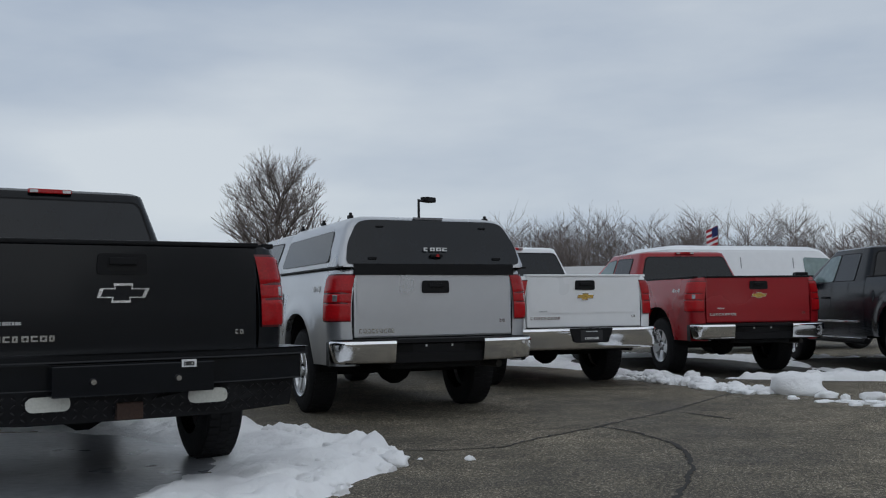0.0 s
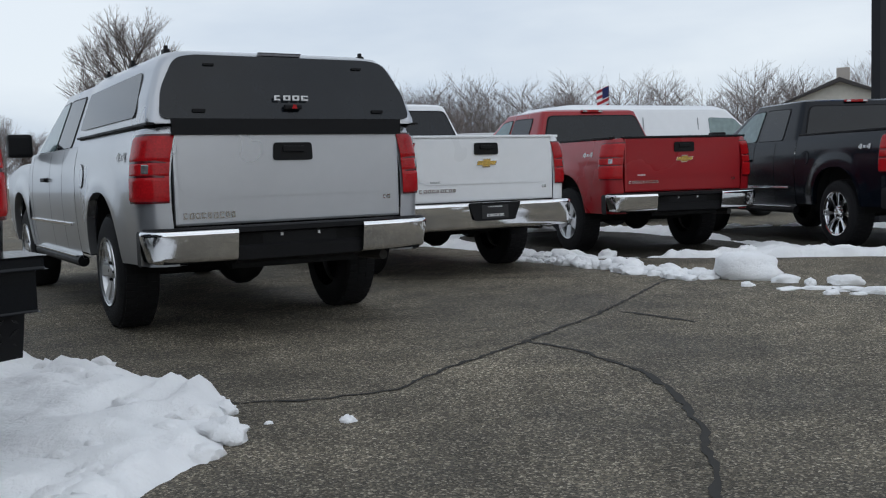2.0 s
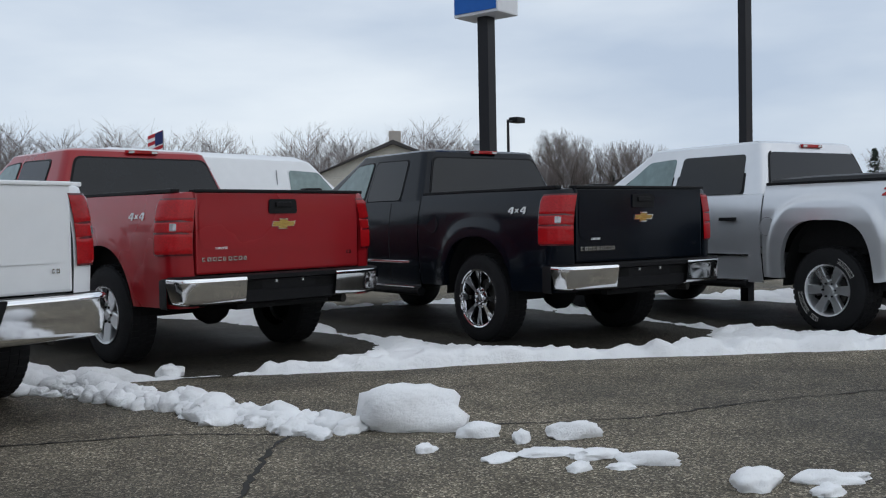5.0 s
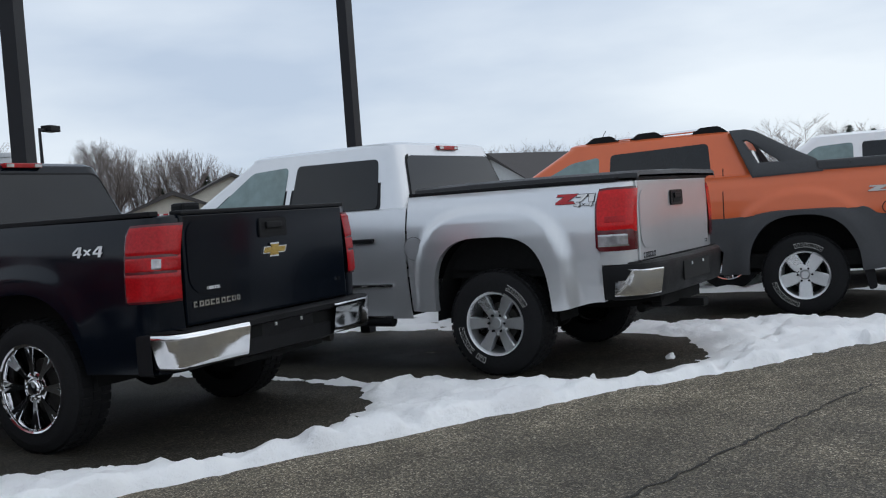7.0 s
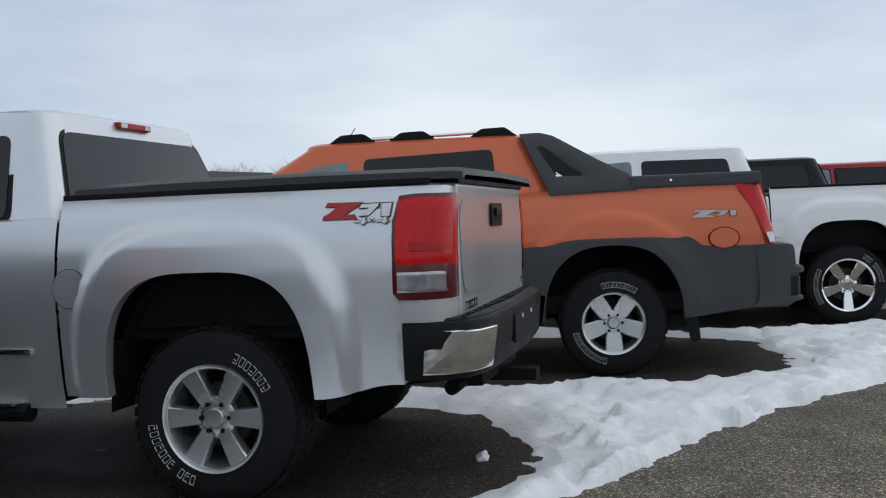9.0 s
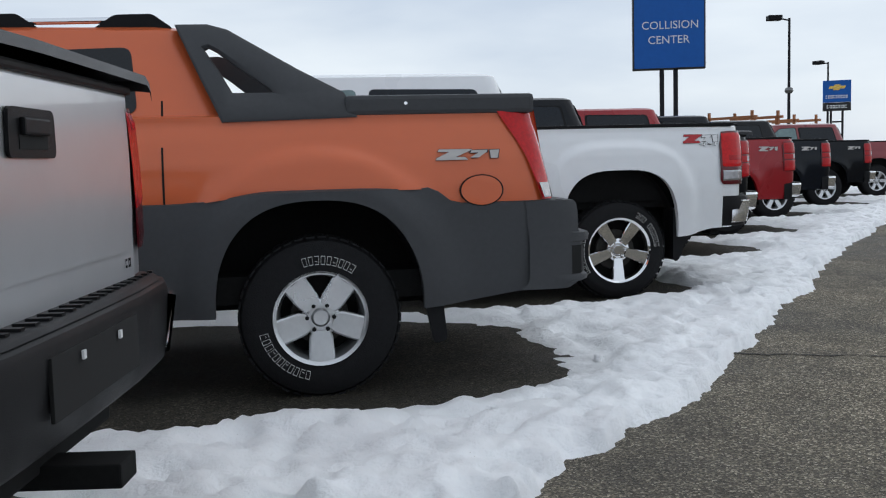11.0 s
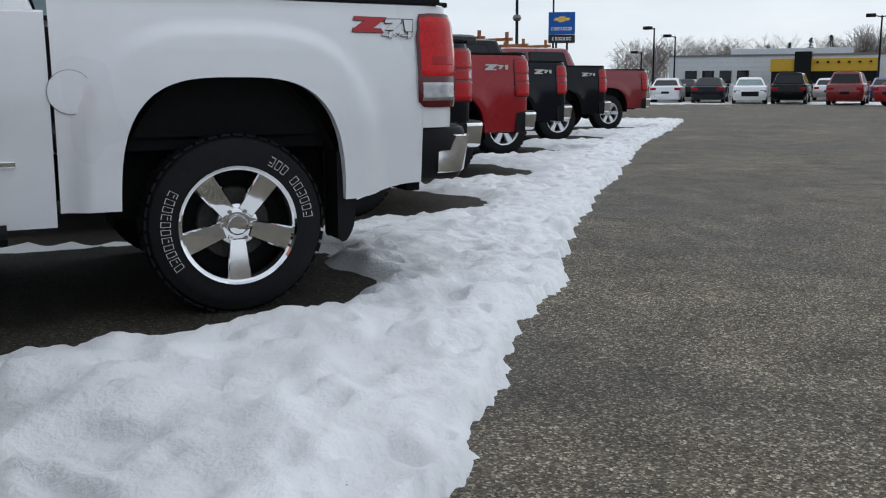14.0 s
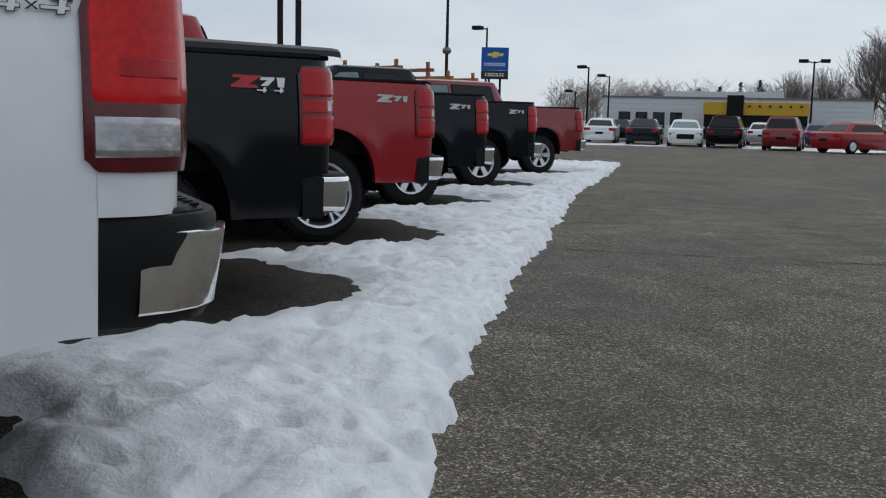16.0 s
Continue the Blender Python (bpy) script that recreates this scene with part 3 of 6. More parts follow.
def side_sticker(parent, s, y0, y1, z0, z1, x, kind):
    """The off-road marking on a bed side: a slashed Z, numerals 71 and a small 4x4; or 4x4 alone."""
    def put(pts, mat, name, lift=0.003):
        part(name, Shape().slab([(s * x(lerp(y0, y1, u), lerp(z0, z1, v)) + s * lift, lerp(y0, y1, u), lerp(z0, z1, v)) for u, v in pts], (s * 0.002, 0, 0)), mat, parent)

    if kind == "4x4":
        for k, u in enumerate((0.0, 0.36, 0.68)):
            if k == 1:
                put([(u, 0.2), (u + 0.08, 0.2), (u + 0.26, 0.75), (u + 0.18, 0.75)], DECAL_WHITE, "decal_stroke")
                put([(u + 0.18, 0.2), (u + 0.26, 0.2), (u + 0.08, 0.75), (u, 0.75)], DECAL_WHITE, "decal_stroke", 0.0045)
            else:
                put([(u, 0.25), (u + 0.30, 0.25), (u + 0.32, 0.42), (u + 0.02, 0.42)], DECAL_WHITE, "decal_stroke")
                put([(u + 0.17, 0), (u + 0.26, 0), (u + 0.30, 1), (u + 0.20, 1)], DECAL_WHITE, "decal_stroke", 0.0045)
                put([(u, 0.42), (u + 0.08, 0.42), (u + 0.26, 1), (u + 0.17, 1)], DECAL_WHITE, "decal_stroke", 0.006)
        return
    za, zb = (DECAL_RED, DECAL_WHITE) if kind == "red" else (DECAL_SILVER, DECAL_SILVER)

    def edged(pts, mat, lift, rim=0.022):
        """A letter stroke with a dark edge round it."""
        cu, cv = sum(p[0] for p in pts) / len(pts), sum(p[1] for p in pts) / len(pts)
        put([(u + math.copysign(rim * 0.7, u - cu), v + math.copysign(rim * 2, v - cv)) for u, v in pts], DECAL_EDGE, "decal_edge", lift - 0.0030)
        put(pts, mat, "decal_stroke", lift)

    edged([(0.06, 0.99), (0.58, 0.97), (0.51, 0.79), (0.03, 0.81)], za, 0.0060, 0.010)
    edged([(0.22, 0.80), (0.52, 0.82), (0.31, 0.41), (0.02, 0.38)], za, 0.0063, 0.010)
    edged([(0.00, 0.22), (0.02, 0.41), (0.46, 0.41), (0.50, 0.22)], za, 0.0066, 0.010)
    edged([(0.56, 0.88), (0.81, 0.90), (0.80, 0.73), (0.54, 0.71)], zb, 0.0069)
    edged([(0.68, 0.74), (0.80, 0.76), (0.67, 0.36), (0.54, 0.36)], zb, 0.0072)
    edged([(0.85, 0.89), (1.00, 0.89), (0.97, 0.30), (0.86, 0.30)], zb, 0.0075)
    if kind == "red":
        for k, u in enumerate((0.47, 0.78)):
            edged([(u, 0.06), (u + 0.18, 0.06), (u + 0.18, 0.13), (u, 0.13)], DECAL_WHITE, 0.0110 + k * 0.0009, 0.010)
            edged([(u + 0.10, -0.03), (u + 0.145, -0.03), (u + 0.165, 0.27), (u + 0.12, 0.27)], DECAL_WHITE, 0.0113 + k * 0.0009, 0.010)
        put([(0.68, 0.03), (0.70, 0.03), (0.77, 0.22), (0.75, 0.22)], DECAL_EDGE, "decal_stroke", 0.0092)
        put([(0.75, 0.03), (0.77, 0.03), (0.70, 0.22), (0.68, 0.22)], DECAL_EDGE, "decal_stroke", 0.0095)


def pickup(name, label, colour, axle, heading, cab="ext", style="rounded", rim="six", cover=None, bumper="chrome", badge=GOLD, mark=None, letters=None, flaps=False, hitch=False, steps=True, detail=True, top_cap=PLASTIC, group="pickup trucks in the row", handle_black=True, bed=0.0, tall=0.0):
    """A full-size pickup truck with its rear to the drive lane."""
    t = new(name)
    tagged(t, label, "pickup truck", group)
    wb = 3.64
    yb = (0.98 if cab == "ext" else 0.80) + bed
    yf = 3.30 if cab == "ext" else 3.45
    squared = style == "squared"
    flare, sharp = (0.042, 1.2) if squared else (0.024, 0.85)
    up = 0.035 if squared else 0.0
    R = 0.50
    la, lb, ln = (0.50, 0.64, 3.2) if squared else (0.50, 0.55, 2.4)
    ar, af = [(0.0, la, lb, ln)], [(wb, la, lb, ln)]
    zr = lambda y: 1.36 + up + 0.012 * smoothstep(-1.0, 0.9, y)
    belt = 1.30
    for s in (-1, 1):
        low = (lambda y: 0.50 + 0.06 * smoothstep(-0.52, -0.86, y) + 0.262 * smoothstep(-0.8975, -0.8995, y)) if squared else 0.50
        sidep = part("bed_side", side_panel(s, -1.1, yb - 0.06, low, zr, ar, True, flare, sharp, rows=30 if squared else 11, step=0.035 if squared else 0.09), colour, t, smooth=True)
        cabs = part("cab_side", side_panel(s, yb - 0.045, wb - R - 0.02, 0.44, belt + 0.02, (), False, 0, 1), colour, t, smooth=True)
        part("front_fender", side_panel(s, wb - R - 0.015, 4.52, 0.46, lambda y: 1.24 - 0.10 * smoothstep(3.6, 4.6, y), af, False, flare, sharp), colour, t, smooth=True)
        # door gaps, handles, glass
        gaps = [yf - 0.36, 2.02] + ([1.45] if cab == "ext" else [1.22])
        for gy in gaps[:2] if cab == "crew" else gaps:
            sh = Shape()
            for i in range(8):
                z0, z1 = lerp(0.5, 1.30, i / 8), lerp(0.5, 1.30, (i + 1) / 8)
                w0, w1 = curve1(z0, HALF) + 0.0015, curve1(z1, HALF) + 0.0015
                sh.add([(s * w0, gy, z0), (s * w0, gy + 0.009, z0), (s * w1, gy + 0.009, z1), (s * w1, gy, z1)], [(0, 1, 2, 3)])
            part("door_gap", sh, SEAM, cabs)
        for gy in ([2.10, 1.06] if cab == "crew" else [2.10]):
            w = curve1(1.08, HALF)
            hd = part("door_handle", Shape().box(*sorted((s * (w - 0.01), s * (w + 0.035))), gy, gy + 0.21, 1.060, 1.095), PLASTIC if handle_black else colour, cabs, "black door handle", bevel=0.008)
        w = curve1(0.72, HALF)
        part("side_moulding", Shape().box(*sorted((s * (w - 0.01), s * (w + 0.016))), yb + 0.1, wb - R - 0.12, 0.70, 0.725), CHROME if style != "plain" else PLASTIC, cabs, bevel=0.004)
        zt = 1.755
        if cab == "ext":
            fr = [(2.08, 1.335), (2.92, 1.335), (2.40, 1.735), (2.08, zt)]
            bk = [(1.36, 1.335), (2.00, 1.335), (2.00, zt), (1.40, zt - 0.01)]
        else:
            fr = [(2.10, 1.335), (3.05, 1.335), (2.52, 1.735), (2.10, zt)]
            bk = [(1.06, 1.335), (2.00, 1.335), (2.00, zt), (1.12, zt - 0.01)]
        for pts, gm in ((fr, GLASS_LIGHT), (bk, GLASS)):
            big = [(lerp(sum(p[0] for p in pts) / 4, p[0], 1.06), lerp(1.55, p[1], 1.07)) for p in pts]
            tr = part("window_trim", side_glass(s, big, off=0.0005), PLASTIC, t, "black window trim")
            part("side_window", side_glass(s, pts, off=0.005), gm, tr, "tinted side window")
        mirror = part("mirror", Shape().box(*sorted((s * 0.98, s * 1.20)), yf - 0.44, yf - 0.28, 1.30, 1.52), PLASTIC if style != "plain" else colour, t, "door mirror", bevel=0.03)
        # tail lamp
        if squared:
            lamp = part("tail_lamp", corner_patch(s, 0.20, 0.918, 1.362, 0.016, ar, flare, -0.872, 0.11), LAMP_DARK, t, "tall red wrap-round tail lamp", smooth=True)
            part("lens_upper", corner_patch(s, 0.186, 1.046, 1.348, 0.0185, ar, flare, -0.886, 0.105), LAMP_BRIGHT, lamp, "bright red lens", smooth=True)
            part("lens_reflector", corner_patch(s, 0.170, 1.115, 1.165, 0.0200, ar, flare, -0.905), LAMP_RED, lamp, "deeper red reflector band", smooth=True)
            part("reverse_lens", corner_patch(s, 0.150, 0.948, 1.040, 0.0195, ar, flare, -0.892), LAMP_CLEAR, lamp, "clear reversing lens", smooth=True)
        else:
            lamp = part("tail_lamp", corner_patch(s, 0.20, 0.895, 1.325, 0.016, ar, flare, -0.872, 0.05), LAMP_DARK, t, "red wrap-round tail lamp", smooth=True)
            part("lens_upper", corner_patch(s, 0.186, 1.150, 1.312, 0.0185, ar, flare, -0.885, 0.045), LAMP_RED, lamp, "bright red lens", smooth=True)
            part("lens_lower", corner_patch(s, 0.186, 0.908, 1.064, 0.0185, ar, flare, -0.885), LAMP_RED, lamp, "bright red lens", smooth=True)
            part("lens_middle", corner_patch(s, 0.186, 1.0645, 1.1495, 0.0180, ar, flare, -0.885), LAMP_RED, lamp, smooth=True)
            part("reverse_lens", corner_patch(s, 0.10, 1.074, 1.140, 0.0215, ar, flare, -0.98, 0.0, 0.017), LAMP_CLEAR, lamp, "clear reversing lens", smooth=True)
        if mark:
            xs = lambda y, z: half_width(y, z, ar, flare, sharp)
            if mark == "4x4":
                ya, yc, z0, z1 = -0.46, -0.70, 1.165, 1.225
            elif squared:
                ya, yc, z0, z1 = -0.56, -0.868, 1.245, 1.338
            else:
                ya, yc, z0, z1 = -0.50, -0.80, 1.175, 1.262
            side_sticker(sidep, s, *((ya, yc) if s < 0 else (yc, ya)), z0, z1, xs, mark)
        # bed rail cap and inner side
        cap_w = curve1(1.36, HALF)
        part("bed_rail", Shape().box(*sorted((s * (cap_w - 0.07), s * (cap_w + 0.001))), -1.02, yb - 0.07, 1.367 + up, 1.395 + up), top_cap, t, "black bed rail cap", bevel=0.006)
        part("bed_inner_side", Shape().box(*sorted((s * 0.80, s * 0.83)), -1.05, yb - 0.07, 0.80, 1.36), UNDER, t)
        for k, ya in enumerate((0.0, wb)):
            wheel(t, s, ya, rim, letters=letters if (s < 0 and k == 0) else None, detail=detail and k == 0)
            liner = Shape()
            rows = [[(s * xx, ya + math.cos(radians(a)) * (la + 0.03), 0.42 + math.sin(radians(a)) * (lb + 0.05)) for a in range(0, 181, 10)] for xx in (0.94, 0.62)]
            part("wheel_arch_liner", liner.grid(rows), UNDER, t, smooth=True)
            part("wheel_arch_back", Shape().slab([(s * 0.62, ya + math.cos(radians(a)) * (la + 0.03), 0.42 + math.sin(radians(a)) * (lb + 0.05)) for a in range(0, 181, 10)], (s * 0.01, 0, 0)), UNDER, t)
        if steps:
            bar = part("side_step", Shape().tube((s * 0.95, 0.95, 0.42), (s * 0.95, 2.95, 0.42), 0.045, n=12), PLASTIC, t, "black side step with a bright tread")
            part("step_tread", Shape().box(*sorted((s * 0.93, s * 1.0)), 1.0, 2.9, 0.456, 0.468), CHROME, bar, bevel=0.003)
        if flaps:
            part("mud_flap", Shape().slab([(s * 0.97, y, z) for y, z in rounded([(-0.475, 0.73), (-0.55, 0.735), (-0.575, 0.60), (-0.545, 0.36), (-0.51, 0.30), (-0.475, 0.30)], 0.03)], (-s * 0.20, 0, 0)), PLASTIC, t, "black mud flap", bevel=0.004)
    # fuel flap on the left side
    zf = 1.0 if squared else 1.09
    flap = Shape().slab([(-curve1(zf + math.sin(a) * 0.092, HALF) - 0.003, 0.675 + math.cos(a) * 0.092, zf + math.sin(a) * 0.092) for a in [i * math.pi / 12 for i in range(24)]], (-0.002, 0, 0))
    part("fuel_flap_gap", flap, SEAM if colour is not PAINT_WHITE else DECAL_GREY, t, "fuel filler flap")
    flap = Shape().slab([(-curve1(zf + math.sin(a) * 0.089, HALF) - 0.0042, 0.675 + math.cos(a) * 0.089, zf + math.sin(a) * 0.089) for a in [i * math.pi / 12 for i in range(24)]], (-0.003, 0, 0))
    part("fuel_flap", flap, colour, t)
    # cab
    part("cab_roof", greenhouse(yb - 0.03, yf, z_roof=1.825 if squared else 1.80 + tall), colour, t, smooth=True)
    tr = part("rear_window_trim", rear_glass(yb - 0.03, 0.16, 1.325, 1.775 + tall, 0.83, 0.68, z_roof=1.80 + tall, off=0.002), PLASTIC, t)
    part("rear_window", rear_glass(yb - 0.03, 0.16, 1.34, 1.76 + tall, 0.81, 0.665, z_roof=1.80 + tall, off=0.006), GLASS, tr, "dark tinted rear window")
    lamp = part("high_brake_lamp", Shape().box(-0.16, 0.16, yb + 0.105, yb + 0.16, 1.812 + tall, 1.848 + tall), LAMP_RED, t, "red high brake lamp", bevel=0.008)
    for cx in (-0.12, 0.12):
        part("cargo_lens", Shape().box(cx - 0.03, cx + 0.03, yb + 0.10, yb + 0.12, 1.818 + tall, 1.842 + tall), LAMP_CLEAR, lamp)
    part("windscreen", Shape().slab([(x, yf - 0.84 * (z - 1.30) / 0.5 + 0.004, z) for x, z in rounded([(-0.80, 1.34), (0.80, 1.34), (0.68, 1.77), (-0.68, 1.77)], 0.06)], (0, 0.005, 0.003)), GLASS_LIGHT, t, "windscreen")
    part("cab_back", Shape().box(-0.90, 0.90, yb - 0.04, yb, 0.55, 1.31), colour, t, bevel=0.02)
    rows = []
    for y, z, w in ((yf - 0.22, 1.315, 0.90), (3.9, 1.29, 0.90), (4.3, 1.25, 0.88), (4.5, 1.18, 0.86), (4.56, 1.05, 0.86)):
        rows.append([(x * w, y - 0.05 * abs(x) ** 3, z - 0.05 * abs(x) ** 2.5) for x in (-1, -0.75, -0.4, 0, 0.4, 0.75, 1)])
    part("bonnet", Shape().grid(rows), colour, t, smooth=True)
    part("grille", Shape().box(-0.90, 0.90, 4.46, 4.57, 0.70, 1.10), CHROME, t, bevel=0.03)
    part("front_bumper", Shape().box(-0.98, 0.98, 4.42, 4.68, 0.46, 0.72), CHROME, t, bevel=0.06)
    # tailgate
    yg = -1.112
    gate = part("tailgate", Shape().box(-0.795, 0.795, yg, yg + 0.06, 0.745 + 2 * up, 1.375 + up), colour, t, bevel=0.018)
    rec = Shape().slab([(x, yg - 0.006, z) for x, z in rounded([(-0.765, 0.92), (0.765, 0.92), (0.765, 1.335), (-0.765, 1.335)], 0.12)], (0, 0.004, 0))
    part("pressed_panel", rec, colour, gate, bevel=0.004)
    part("gate_top", Shape().box(-0.80, 0.80, yg - 0.012, yg + 0.075, 1.366 + up, 1.392 + up), top_cap, gate, "black tailgate top moulding", bevel=0.008)
    hx, hz = 0.0, -0.055 if cover == "cap" else 0.0
    bez = part("handle_bezel", Shape().slab([(hx + x, yg - 0.008, z + hz) for x, z in rounded([(-0.135, 1.205), (0.135, 1.205), (0.13, 1.315), (-0.13, 1.315)], 0.02)], (0, -0.010, 0)), PLASTIC, gate, "black tailgate handle", bevel=0.003)
    part("handle_pull", Shape().box(hx - 0.075, hx + 0.075, yg - 0.032, yg - 0.016, 1.255 + hz, 1.295 + hz), PLASTIC, bez, bevel=0.006)
    part("handle_recess", Shape().box(hx - 0.082, hx + 0.082, yg - 0.0195, yg - 0.017, 1.222 + hz, 1.256 + hz), SEAM, bez)
    if badge == "open":
        ring = bow_tie(0, yg - 0.006, 1.10, 0.30, 0.105)
        bd = part("badge", ring, CHROME, gate, "bright outlined badge")
        part("badge_fill", bow_tie(0, yg - 0.010, 1.10, 0.255, 0.082), PAINT_BLACK, bd)
    elif badge is not None:
        bd = part("badge", bow_tie(0, yg - 0.004, 1.12, 0.25, 0.085), CHROME, gate, "gold badge with a bright rim")
        part("badge_fill", bow_tie(0, yg - 0.008, 1.12, 0.225, 0.068), badge, bd)
    if badge is not None:
        marks("name_mark", -0.755, -0.34, yg - 0.004, 0.845, 0.032, 9, CHROME, gate, "bright block lettering")
        marks("trim_mark", 0.655, 0.71, yg - 0.004, 0.86, 0.026, 2, CHROME, gate)
        marks("dealer_sticker", -0.63, -0.52, yg - 0.0035, 0.935, 0.016, 7, DECAL_GREY if colour is PAINT_WHITE else DECAL_WHITE, gate)
    else:
        marks("name_mark", -0.75, -0.40 if not squared else -0.50, yg - 0.004, 0.79 + 1.6 * up, 0.04, 9 if not squared else 6, CHROME, gate, "bright block lettering")
        marks("trim_mark", 0.66, 0.72, yg - 0.004, 0.87, 0.028, 2, CHROME, gate)
    # bumper
    face = [(0.520, 0.06), (0.530, 0.034), (0.538, 0.026), (0.56, 0.022), (0.62, 0.012), (0.69, 0.0), (0.712, 0.0), (0.720, 0.006), (0.726, 0.02)]
    if squared:
        b0 = 0.083
        part("bumper_shell", bumper_strip(0, 17, [(0.485 + b0, 0.07), (0.490 + b0, 0.034), (0.505 + b0, 0.022), (0.60 + b0, 0.010), (0.715 + b0, 0.002), (0.735 + b0, 0.012), (0.744 + b0, 0.05)], True), PLASTIC, t, "black bumper shell", smooth=True)
        for i0, i1 in ((1, 6), (11, 16)):
            part("bumper_end", bumper_strip(i0, i1, [(0.514 + b0, 0.024), (0.517 + b0, 0.010), (0.523 + b0, 0.005), (0.60 + b0, -0.008), (0.688 + b0, -0.022), (0.696 + b0, -0.020), (0.699 + b0, 0.004)], True), CHROME, t, "chrome bumper end", smooth=True)
        mid = part("bumper_recess", Shape().box(-0.30, 0.30, -1.258, -1.248, 0.56 + b0, 0.70 + b0), SEAM, t, "black plate recess", bevel=0.002)
        for cx in (-0.13, 0.13):
            part("plate_lamp", Shape().box(cx - 0.008, cx + 0.008, -1.268, -1.262, 0.665 + b0, 0.685 + b0), DECAL_WHITE, mid)
        pad = part("bumper_step", bumper_strip(1, 16, [(0.742 + b0, 0.03), (0.750 + b0, 0.045), (0.750 + b0, 0.15), (0.70 + b0, 0.16)], True), PLASTIC, t, "black ribbed step pad", smooth=True)
        for k in range(26):
            cx = -0.86 + k * 0.0688
            part("step_rib", Shape().box(cx - 0.012, cx + 0.012, -1.19 + 0.05 * abs(cx), -1.13, 0.750 + b0, 0.757 + b0), PLASTIC, pad)
        part("bumper_back", Shape().box(-0.78, 0.78, -1.19, -1.10, 0.60, 0.77), UNDER, t)
    elif bumper == "chrome":
        for i0, i1 in ((1, 7), (10, 16)):
            part("bumper_end", bumper_strip(i0, i1, face), CHROME, t, "chrome bumper end", smooth=True)
        for i0, i1 in ((0, 2), (15, 17)):
            part("bumper_wrap", bumper_strip(i0, i1, [(0.49, 0.03), (0.50, 0.008), (0.52, 0.004), (0.70, 0.004), (0.72, 0.008), (0.73, 0.03)]), PLASTIC, t, "black bumper side", smooth=True)
        mid = part("bumper_centre", bumper_strip(6, 11, [(0.50, 0.10), (0.52, 0.055), (0.60, 0.050), (0.615, 0.065), (0.685, 0.065), (0.70, 0.012), (0.73, 0.012)]), PLASTIC, t, "black bumper centre", smooth=True)
        for cx in (-0.13, 0.13):
            part("plate_lamp", Shape().box(cx - 0.008, cx + 0.008, -1.200, -1.180, 0.66, 0.68), DECAL_WHITE, mid)
    elif bumper == "full":
        part("bumper_bar", bumper_strip(2, 15, [(0.478, 0.07), (0.488, 0.036), (0.496, 0.028), (0.52, 0.024), (0.60, 0.013), (0.70, 0.0), (0.722, 0.0), (0.731, 0.007), (0.737, 0.03)]), CHROME, t, "full-width chrome bumper", smooth=True)
        for i0, i1 in ((0, 3), (14, 17)):
            part("bumper_wrap", bumper_strip(i0, i1, [(a, b + 0.004) for a, b in face]), CHROME, t, smooth=True)
        rc = part("plate_recess", Shape().slab([(x, -1.262, z) for x, z in rounded([(-0.23, 0.56), (0.23, 0.56), (0.30, 0.735), (-0.30, 0.735)], 0.02)], (0, -0.004, 0)), PLASTIC, t, "black plate recess")
        part("dealer_plate", Shape().box(-0.15, 0.15, -1.270, -1.266, 0.58, 0.71), SIGN_BLACK, rc, "black dealer plate")
        marks("plate_mark", -0.10, 0.10, -1.2705, 0.60, 0.025, 7, DECAL_WHITE, rc)
        marks("plate_line", -0.08, 0.08, -1.2705, 0.69, 0.010, 9, DECAL_WHITE, rc)
    if bumper in ("chrome", "full") and not squared:
        part("bumper_step", bumper_strip(1, 16, [(0.728, 0.012), (0.738, 0.03), (0.738, 0.15), (0.70, 0.16)]), PLASTIC, t, "black ribbed step pad", smooth=True)
        part("bumper_back", Shape().box(-0.9, 0.9, -1.19, -1.10, 0.52, 0.70), UNDER, t)
    if bumper == "steel":
        steel_bumper(t)
    if hitch:
        h = part("tow_hitch", Shape().box(-0.06, 0.06, -1.31, -0.9, 0.42, 0.48), UNDER, t, "square tow hitch receiver", bevel=0.006)
        part("hitch_bar", Shape().tube((-0.5, -0.98, 0.46), (0.5, -0.98, 0.46), 0.035, n=10), UNDER, h)
    # underbody
    part("bed_floor", Shape().box(-0.80, 0.80, -1.08, yb - 0.07, 0.74, 0.82), UNDER, t)
    part("chassis_frame", Shape().box(-0.46, -0.36, -1.12, 4.3, 0.50, 0.66).box(0.36, 0.46, -1.12, 4.3, 0.50, 0.66).box(-0.45, 0.45, -1.12, -1.04, 0.46, 0.62), UNDER, t, bevel=0.01)
    ax = part("rear_axle", Shape().tube((-0.80, 0, 0.405), (0.80, 0, 0.405), 0.05, n=10), UNDER, t)
    part("differential", Shape().lathe([(-0.17, 0.05), (-0.12, 0.11), (-0.04, 0.155), (0.04, 0.155), (0.12, 0.11), (0.17, 0.05)], 16, "x", (0, -0.03, 0.40)), UNDER, ax, smooth=True)
    part("floor_pan", Shape().box(-0.88, 0.88, yb, 4.3, 0.46, 0.60), UNDER, t)
    part("exhaust", Shape().tube((0.62, -0.5, 0.47), (0.70, -1.02, 0.47), 0.036, n=10), STEEL_DIRTY, t)
    part("spare_wheel", Shape().lathe([(0.44, 0.0), (0.44, 0.30), (0.50, 0.36), (0.60, 0.36), (0.64, 0.28)], 24, "z", (0, -0.62, 0)), UNDER, t, smooth=True)
